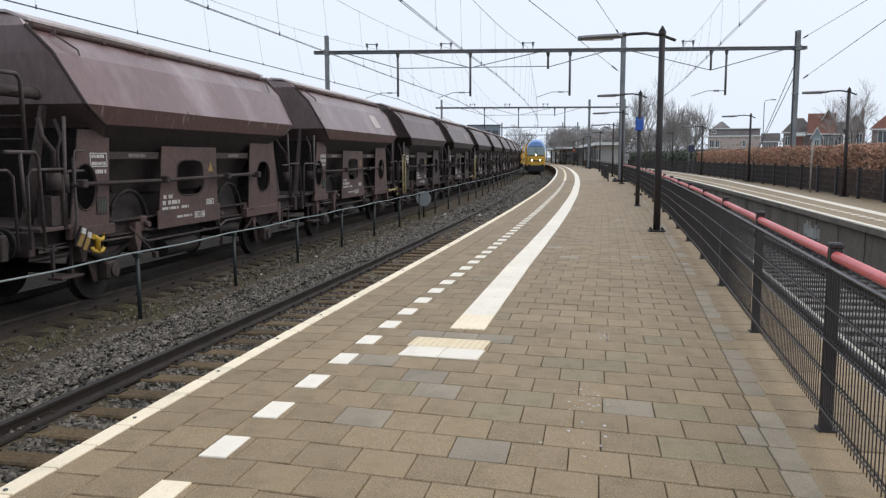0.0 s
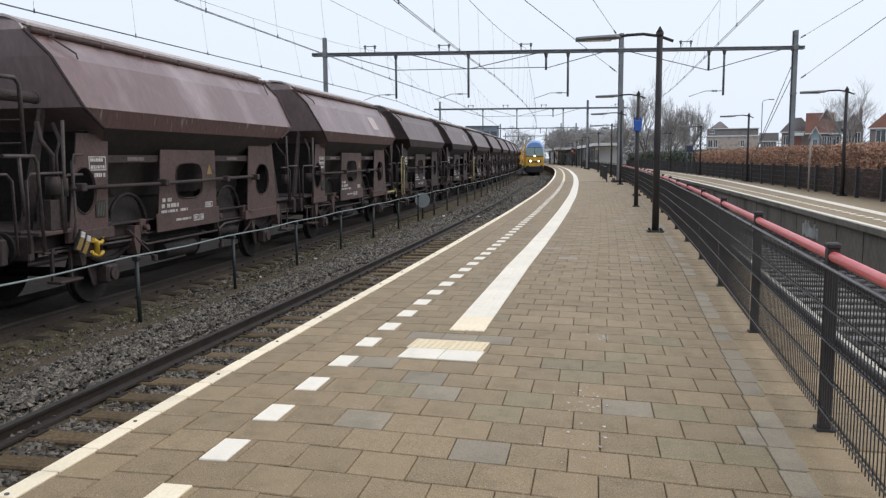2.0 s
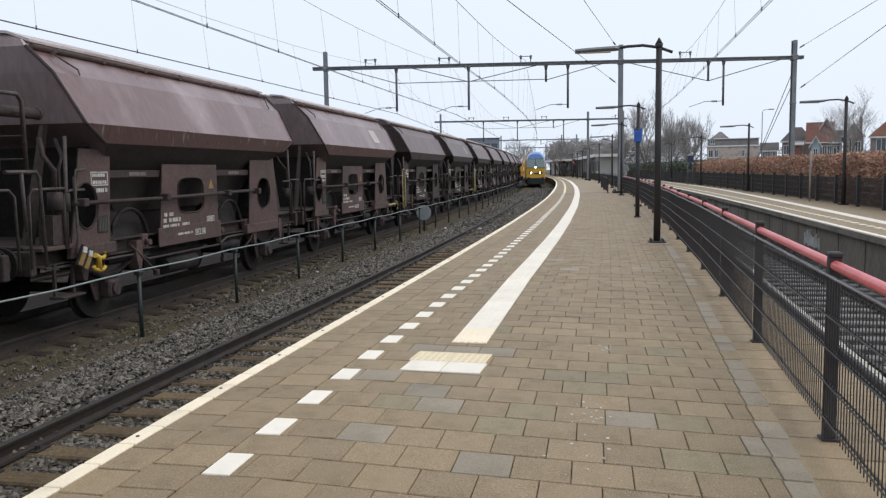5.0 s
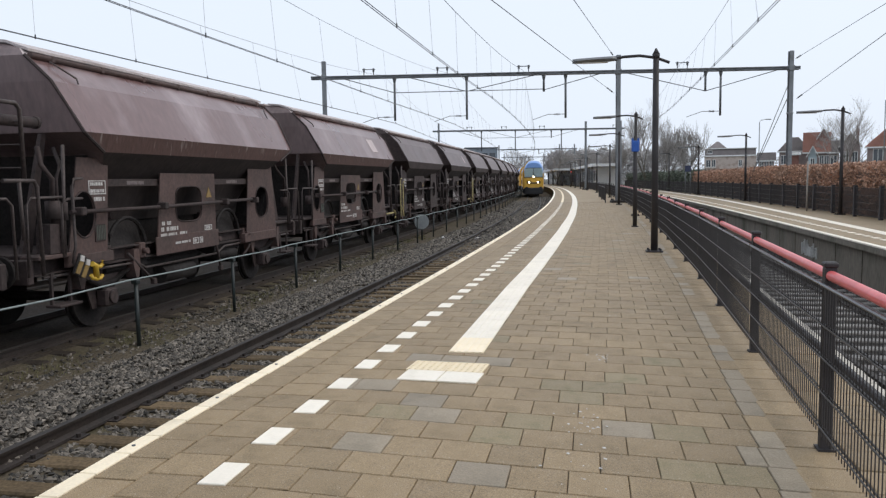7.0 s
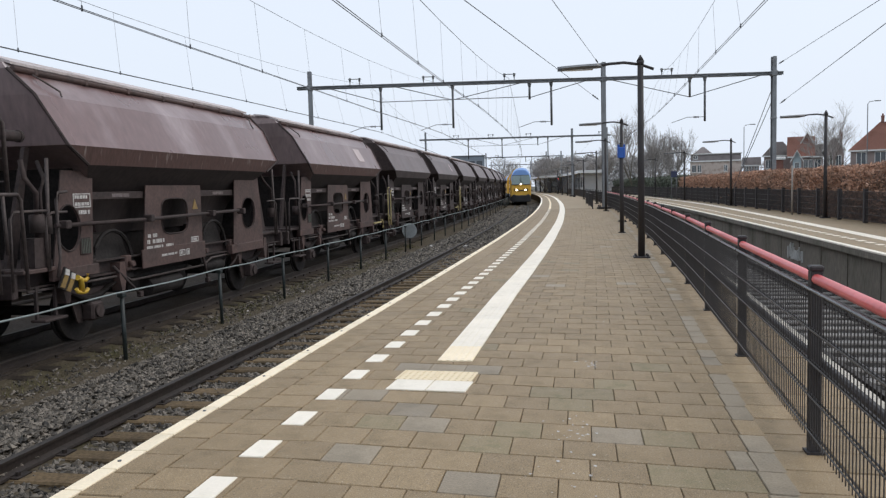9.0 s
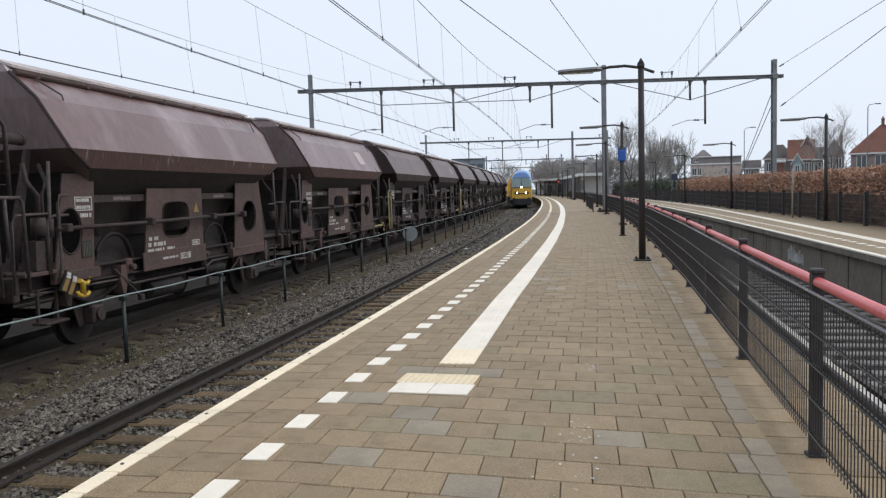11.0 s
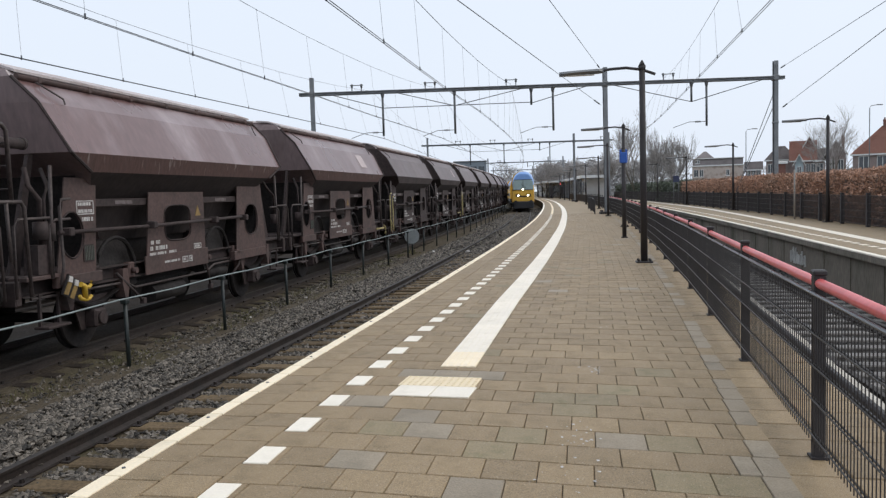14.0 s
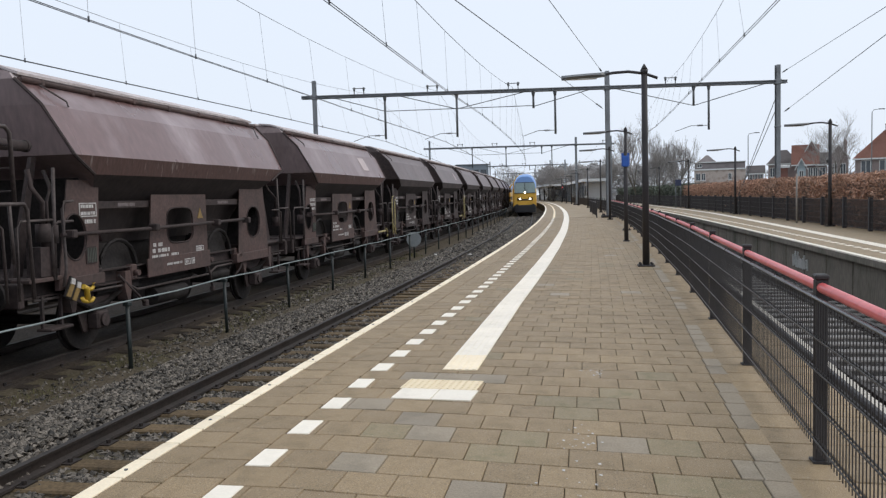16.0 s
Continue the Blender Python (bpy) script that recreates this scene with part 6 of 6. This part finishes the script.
        d1, d2 = rng.normal(0, 1, 3) * k, rng.normal(0, 0.5, 3) * k
        n = len(V)
        V += [p - d1, p + d2, p + d1]
        F.append((n, n + 1, n + 2))
    me = bpy.data.meshes.new("far_wood")
    me.from_pydata([tuple(v) for v in V], [], F)
    me.materials.append(FAR_WOOD)
    tagged(new("far_wood", me), "distant line of bare trees, haze-paled in their colour", "wood", kind="stuff")


station()


# ---------------------------------------------------------------- passenger train
def train():
    t = thing("passenger_train", on_line(109, main_o(109), RAIL_Z), "yellow and blue double-deck passenger train with lit headlights", "train")
    prof = [(y * 0.9, z) for y, z in ((-1.36, 0.95), (-1.4, 1.2), (-1.4, 3.3), (-1.32, 3.75), (-1.1, 4.2), (-0.75, 4.5), (-0.3, 4.62), (0.3, 4.62), (0.75, 4.5), (1.1, 4.2), (1.32, 3.75), (1.4, 3.3), (1.4, 1.2), (1.36, 0.95))]
    base = on_line(109, main_o(109), RAIL_Z).inverted()
    for c in range(4):
        car = new("carriage")
        car.parent = t
        car.matrix_basis = base @ on_line(109 + 13.2 + 26.6 * c, main_o(109 + 13.2 + 26.6 * c), RAIL_Z)
        bm = bmesh.new()
        stations = [(-13.0 + (1.7 if c == 0 else 0.2), 1.0), (13.0, 1.0)]
        rows = [[bm.verts.new((x, y, z)) for y, z in prof] for x, k in stations]
        n = len(prof)
        for i in range(n):
            f = bm.faces.new((rows[0][i], rows[0][(i + 1) % n], rows[1][(i + 1) % n], rows[1][i]))
            zz = (prof[i][1] + prof[(i + 1) % n][1]) / 2
            f.material_index = 1 if zz > 3.4 else 0
        bm.faces.new(list(reversed(rows[0])))
        bm.faces.new(rows[1])
        bmesh.ops.recalc_face_normals(bm, faces=bm.faces[:])
        part("body", bm, [TRAIN_YELLOW, TRAIN_BLUE], car)
        for sgn in (-1, 1):
            for z0, z1 in ((1.35, 2.0), (2.75, 3.4)):
                for k in range(9):
                    bm = bmesh.new()
                    x = -9.5 + k * 2.3
                    box(bm, x, x + 1.7, sgn * 1.265 - 0.01, sgn * 1.265 + 0.01, z0, z1)
                    part("window", bm, GLASS_DARK, car)
        for x in (-9.0, 9.0):
            bm = bmesh.new()
            box(bm, x - 1.7, x + 1.7, -1.1, 1.1, 0.35, 0.9, 0.05)
            for dx in (-1.2, 1.2):
                for sgn in (-1, 1):
                    tube(bm, [(x + dx, sgn * 0.68, 0.46), (x + dx, sgn * 0.8, 0.46)], 0.46, 18)
            part("bogie", bm, TRAIN_DARK, car)
        bm = bmesh.new()
        box(bm, -12.6, 12.6, -1.3, 1.3, 0.45, 0.98, 0.08)
        part("underframe", bm, TRAIN_DARK, car)
    # rounded cab
    cab = new("cab")
    cab.parent = t
    rows = []
    bm = bmesh.new()
    for x, ky, z_hi in ((1.95, 1.0, 4.62), (1.2, 1.0, 4.56), (0.6, 0.99, 4.35), (0.2, 0.96, 3.85)):
        row = []
        for y, z in prof:
            zz = 0.95 + (z - 0.95) * (z_hi - 0.95) / 3.67
            row.append(bm.verts.new((x, y * ky, zz)))
        rows.append(row)
    n = len(prof)
    for a, b in zip(rows, rows[1:]):
        for i in range(n):
            f = bm.faces.new((a[i], a[(i + 1) % n], b[(i + 1) % n], b[i]))
            zz = (prof[i][1] + prof[(i + 1) % n][1]) / 2
            f.material_index = 1 if zz > 3.4 else 0
    bm.faces.new(rows[-1])
    bmesh.ops.recalc_face_normals(bm, faces=bm.faces[:])
    part("nose", bm, [TRAIN_YELLOW, TRAIN_BLUE], cab)
    bm = bmesh.new()
    prism(bm, [(-1.17, 2.5), (1.17, 2.5), (1.15, 3.35), (1.02, 3.62), (-1.02, 3.62), (-1.15, 3.35)], 0.12, 0.3, "x")
    part("windscreen", bm, WINDSCREEN, cab, "windscreen with sky reflection put into its pale colour")
    bm = bmesh.new()
    prism(bm, [(-1.0, 3.62), (1.0, 3.62), (0.96, 3.8), (0.76, 4.1), (0.4, 4.28), (-0.4, 4.28), (-0.76, 4.1), (-0.96, 3.8)], 0.16, 0.6, "x")
    part("brow", bm, TRAIN_BLUE, cab, "blue panel over the windscreen")
    bm = bmesh.new()
    box(bm, 0.05, 2.2, -1.2, 1.2, 0.3, 1.15, 0.08)
    part("skirt", bm, TRAIN_DARK, cab)
    bm = bmesh.new()
    prism(bm, [(-0.86, 1.66), (0.86, 1.66), (0.86, 1.98), (0.4, 1.98), (0.3, 1.8), (-0.3, 1.8), (-0.4, 1.98), (-0.86, 1.98)], 0.14, 0.2, "x")
    part("lamp_panel", bm, TRAIN_DARK, cab, "dark panel round the headlights")
    bm = bmesh.new()
    for y0, y1, z0, z1 in ((-1.2, 1.2, 2.44, 2.5), (-0.03, 0.03, 2.5, 3.62), (-1.06, 1.06, 3.62, 3.67)):
        box(bm, 0.1, 0.16, y0, y1, z0, z1)
    part("screen_frame", bm, TRAIN_DARK, cab, "dark rubber windscreen frame")
    for y, z, r in ((-0.56, 1.82, 0.1), (0.56, 1.82, 0.1), (0.0, 2.52, 0.095)):
        bm = bmesh.new()
        tube(bm, [(0.1, y, z), (0.25, y, z)], r * 1.35, 14)
        hl = part("headlight", bm, TRAIN_DARK, cab)
        bm = bmesh.new()
        tube(bm, [(0.06, y, z), (0.1, y, z)], r, 14)
        part("lens", bm, LIGHT_ON, hl, "lit warm-white headlight")
    for y in (-0.88, 0.88):
        bm = bmesh.new()
        tube(bm, [(0.3, y, 1.06), (-0.2, y, 1.06)], 0.11, 10)
        tube(bm, [(-0.2, y, 1.06), (-0.26, y, 1.06)], 0.21, 14)
        part("buffer", bm, TRAIN_DARK, cab)
    bm = bmesh.new()
    tube(bm, [(0.35, -0.9, 2.45), (0.1, -0.3, 2.7), (0.1, 0.2, 3.1)], 0.02, 5)
    part("wiper", bm, TRAIN_DARK, cab)
    return t


passenger_train = train()


# ---------------------------------------------------------------- platform paving, last
TILE = 0.3
ROW0 = 3.95


def tile_mesh(name, w, mat, shear=0.0):
    """A concrete tile with chamfered edges: x along the track, y across; the rows of the field lie askew."""
    g, c, d = 0.002, 0.0035, 0.005
    lx, ly = TILE / 2 - 0.005, w / 2 - g
    v = [(x * (lx - c), y * (ly - c), 0.0) for x, y in ((-1, -1), (1, -1), (1, 1), (-1, 1))] + [(x * lx, y * ly, -d) for x, y in ((-1, -1), (1, -1), (1, 1), (-1, 1))] + \
        [(x * lx, y * ly, -0.05) for x, y in ((-1, -1), (1, -1), (1, 1), (-1, 1))]
    v = [(x + shear * y, y, z) for x, y, z in v]
    f = [(0, 1, 2, 3)] + [(a + 4, b + 4, b, a) for a, b in ((0, 1), (1, 2), (2, 3), (3, 0))] + [(a + 8, b + 8, b + 4, a + 4) for a, b in ((0, 1), (1, 2), (2, 3), (3, 0))]
    me = bpy.data.meshes.new(name)
    me.from_pydata(v, [], f)
    me.materials.append(mat)
    return me


SKEW = 0.105
# replaced and mossy tiles: row, from, to (metres from the line), kind
PATCHES = ((2, 1.12, 1.4, "grey"), (1, 1.84, 2.12, "grey"), (4, 1.3, 1.6, "grey"), (5, 1.2, 1.5, "grey"), (4, 2.7, 2.95, "grey"), (3, 1.85, 2.1, "moss"),
           (9, 1.1, 2.0, "grey"), (6, 2.2, 2.5, "moss"), (7, 2.45, 2.8, "moss"), (8, 2.75, 3.05, "moss"), (6, 1.0, 1.2, "grey"), (2, 3.0, 3.3, "moss"))


def tiles_of_row(r):
    """The tiles of one row across the platform: where each begins and ends, its kind, its shift along the track and its skew."""
    s = ROW0 + (r + 0.5) * TILE
    e = edge_o(s)
    lane = e - float(np.interp(s, (3, 5, 7, 10), (0.07, 0.045, 0.02, 0)))
    out = [(e, e + 0.105, "edge", 0, 0), (e + 0.107, lane + 0.407, "tan", -0.04, 0), (lane + 0.413, lane + 0.717, "tan", 0.06, 0)]
    o, far = lane + 0.72, fence_o(s) - 0.35
    if r % 2 == 0:
        out.append((o, o + 0.15, "edge" if r == -2 else "dash", -0.03, 0))
        o += 0.15
    first = lane + (0.91 if r % 2 == 0 else 1.05)
    k = 0
    while o < far - 0.06:
        b = min(first + 0.29 * k, far)
        if far - b < 0.07:
            b = far
        m = (o + b) / 2
        u = random.Random(r * 91 + k * 7).random()
        kind = "grey" if u < 0.015 else "moss" if u < 0.045 else "tan"
        for row, o0, o1, other in PATCHES:
            if row == r and o0 < m < o1:
                kind = other
        askew = m > 1.05
        out.append((o, b, kind, (-0.046 if askew else -0.038) - SKEW * max(m - 1.05, 0), SKEW if askew else 0))
        o, k = b, k + 1
    b = far + 0.14
    out.append((far, b, "grey" if random.Random(r * 13 + 5).random() < 0.58 else "tan", -0.05 - SKEW * (far - 1.0), SKEW))
    o, last = b, island_o(s) - 0.2
    while o < last - 0.02:
        c = min(o + TILE, last)
        if last - c < 0.09:
            c = last
        out.append((o, c, "tan", 0.04 - 0.06 * ((o + c) / 2 - b), 0.06))
        o = c
    out.append((last, island_o(s), "coping", 0, 0))
    return s, out


KINDS = {"tan": PAVER, "grey": PAVER_GREY, "moss": PAVER_GREEN, "dash": WHITE_TILE, "edge": EDGE_TILE, "coping": COPING}


def paving():
    cache = {}
    joined = {k: ([], []) for k in KINDS}
    rng = random.Random(77)
    for r in range(-58, 150):
        s, row = tiles_of_row(r)
        for a, b, kind, along, shear in row:
            w = round(b - a, 3)
            m = on_line(s + along, (a + b) / 2, 0.004 if kind == "edge" else rng.uniform(-0.0015, 0.0015))
            m = m @ pose(0, 0, 0, rng.uniform(-0.3, 0.3), rng.uniform(-0.3, 0.3), rng.uniform(-0.4, 0.4) if kind != "edge" else 0)
            if w < 0.03:
                continue
            if (w, kind, shear) not in cache:
                cache[(w, kind, shear)] = tile_mesh("paver" if kind in ("tan", "grey", "moss") else "white_tile", w, KINDS[kind], shear)
            me = cache[(w, kind, shear)]
            if -3 <= r < 14:
                ob = new(me.name.split(".")[0], me)
                ob.parent = island
                ob.matrix_world = m
            else:
                V, F = joined[kind]
                n = len(V)
                V += [tuple(m @ v.co) for v in me.vertices]
                F += [tuple(n + i for i in p.vertices) for p in me.polygons]
    names = {"coping": "coping", "tan": "paving", "grey": "paving", "moss": "paving", "dash": "dash_line", "edge": "edge_line"}
    labels = {"coping": "pale concrete coping behind the fence", "tan": "beige square concrete paving tiles in half bond", "grey": "grey replacement paving tiles", "moss": "mossy greenish paving tiles", "dash": "dashed line of white tiles", "edge": "white coping line at the platform edge"}
    for kind, (V, F) in joined.items():
        me = bpy.data.meshes.new(names[kind])
        me.from_pydata(V, [], F)
        me.materials.append(KINDS[kind])
        ob = new(names[kind], me)
        ob.parent = island
        tagged(ob, labels[kind], kind="stuff")
    # beyond the single tiles
    s0 = ROW0 + 150 * TILE
    for a, b, mt, z in ((lambda s: edge_o(s) + 0.13, lambda s: island_o(s) - 0.2, PAVER_FAR, 0.0), (edge_o, lambda s: edge_o(s) + 0.13, WHITE_TILE, 0.004), (lambda s: edge_o(s) + 0.74, lambda s: edge_o(s) + 0.89, CREAM_TILE, 0.005)):
        bm = sheet(bmesh.new(), steps(s0, 229), lambda s: [(a(s), z), (b(s), z), (b(s), z - 0.011), (a(s), z - 0.011)], True)
        ob = part("far_paving", bm, mt, island)
        tagged(ob, "far stretch of the platform paving", kind="stuff")
    bm = bmesh.new()
    for k in range(24):
        m = on_line(3.38 + 0.985 * k, edge_o(3.38 + 0.985 * k) + 0.05, 0.008)
        tube(bm, [m @ Vector((0, 0, -0.006)), m @ Vector((0, 0, 0.002))], 0.011, 8)
    tagged(part("edge_stud", bm, GALV_DARK, island), "small steel studs in the white edge line", kind="stuff")
    # guide line of ribbed white tiles, and its end field
    gl = tagged(new("guide_line"), "white ribbed guide line for the blind along the platform", "guide line", kind="structure")
    me = {}
    for key, mt, w in (("white", WHITE_TILE, 0.3), ("cream", CREAM_TILE, 0.3)):
        bm = bmesh.new()
        box(bm, -0.148, 0.148, -w / 2 + 0.002, w / 2 - 0.002, -0.01, 0.005)
        if key == "white":
            for k in range(5):
                y = -0.12 + k * 0.06
                box(bm, -0.148, 0.148, y - 0.014, y + 0.014, 0.005, 0.009)
        else:
            for i in range(6):
                for j in range(6):
                    x, y = -0.125 + i * 0.05, -0.125 + j * 0.05
                    box(bm, x - 0.01, x + 0.01, y - 0.01, y + 0.01, 0.005, 0.009)
        me[key] = bpy.data.meshes.new("guide_tile")
        bm.to_mesh(me[key])
        bm.free()
        me[key].materials.append(mt)
    me["pale"] = me["white"].copy()
    me["pale"].materials[0] = EDGE_TILE
    s = 7.1
    while s < 45:
        ob = new("guide_tile", me["white"] if s > 7.65 else me["pale"])
        ob.parent = gl
        tilt = math.degrees(math.atan2(guide_o(s + 0.3) - guide_o(s), 0.3))
        ob.matrix_world = on_line(s, guide_o(s), 0.004) @ pose(0, 0, 0, 0, 0, -tilt)
        s += 0.3
    bm = sheet(bmesh.new(), steps(45, 229), lambda s: [(guide_o(s) - 0.15, 0.008), (guide_o(s) + 0.15, 0.008), (guide_o(s) + 0.15, -0.01), (guide_o(s) - 0.15, -0.01)], True)
    tagged(part("guide_strip", bm, WHITE_TILE, gl), "far stretch of the white guide line", kind="stuff")
    for key, s in (("smooth", 6.14), ("cream", 6.44)):
        for o in (1.3, 1.6):
            if key == "smooth" and key not in me:
                bm = bmesh.new()
                box(bm, -0.147, 0.147, -0.147, 0.147, -0.01, 0.005, 0.002)
                me[key] = bpy.data.meshes.new("guide_tile")
                bm.to_mesh(me[key])
                bm.free()
                me[key].materials.append(WHITE_TILE)
            ob = new("guide_tile", me[key])
            ob.parent = gl
            ob.matrix_world = on_line(s - 0.07 * (o - 1.3), o - 0.01, 0.004) @ pose(0, 0, 0, 0, 0, -4)


paving()


def droppings():
    rng = random.Random(31)
    bm = bmesh.new()
    for s0, o0, n, sp in ((6.9, 2.62, 26, 0.08), (5.1, 2.5, 26, 0.13), (6.95, 2.5, 5, 0.03), (8.9, 2.75, 4, 0.05), (4.5, 2.5, 14, 0.2)):
        for _ in range(n):
            s, o, k = s0 + rng.gauss(0, sp), o0 + rng.gauss(0, sp * 0.5), rng.uniform(0.003, 0.009)
            p, a = line(s, o, 0.0), rng.uniform(0, 6)
            v = [p + Vector((math.cos(a + t) * k * rng.uniform(0.6, 1.4), math.sin(a + t) * k * rng.uniform(0.8, 2.2), 0.0045)) for t in np.linspace(0, 2 * math.pi, 8)[:-1]]
            c = bm.verts.new(p + Vector((0, 0, 0.0065)))
            q = [bm.verts.new(x) for x in v]
            for i in range(7):
                bm.faces.new((c, q[i], q[(i + 1) % 7]))
    ob = tagged(link("bird_dropping", bm, MARK_WHITE), "small white bird droppings on the paving", "droppings", kind="stuff")


droppings()


def litter():
    """Scraps of crumpled white plastic beside the rails."""
    rng = random.Random(12)
    for s, o, z, size in ((30.72, -1.81, -0.83, 0.1), (32.45, -3.48, -0.93, 0.1), (20.52, -5.61, -0.95, 0.045), (26.2, -5.74, -0.95, 0.045), (26.71, -5.34, -0.95, 0.045), (15.56, -4.15, -0.95, 0.045), (18.57, -4.04, -0.95, 0.045)):
        bm = bmesh.new()
        bmesh.ops.create_icosphere(bm, subdivisions=2, radius=size)
        for v in bm.verts:
            v.co = Vector((v.co.x, v.co.y * 0.7, v.co.z * 0.45)) * rng.uniform(0.6, 1.15)
        low = min(v.co.z for v in bm.verts)
        ob = link("litter", bm, MARK_WHITE)
        ob.matrix_world = on_line(s, o, z - low - 0.01) @ pose(0, 0, 0, 0, 0, rng.uniform(0, 180))
        tagged(ob, "crumpled white plastic scrap lying on the ballast", "litter", "scraps beside the track")


litter()


# ---------------------------------------------------------------- what moves
def motions():
    rows = []
    for at, s in ((0, 109.0), (2, 107.8), (4, 106.2), (6.5, 103.6), (9, 100.6), (11.5, 97.2), (13, 94.8), (14.5, 92.0), (16, 89.0)):
        rows.append((at, on_line(s, main_o(s), RAIL_Z)))
    walk(passenger_train, rows)


motions()
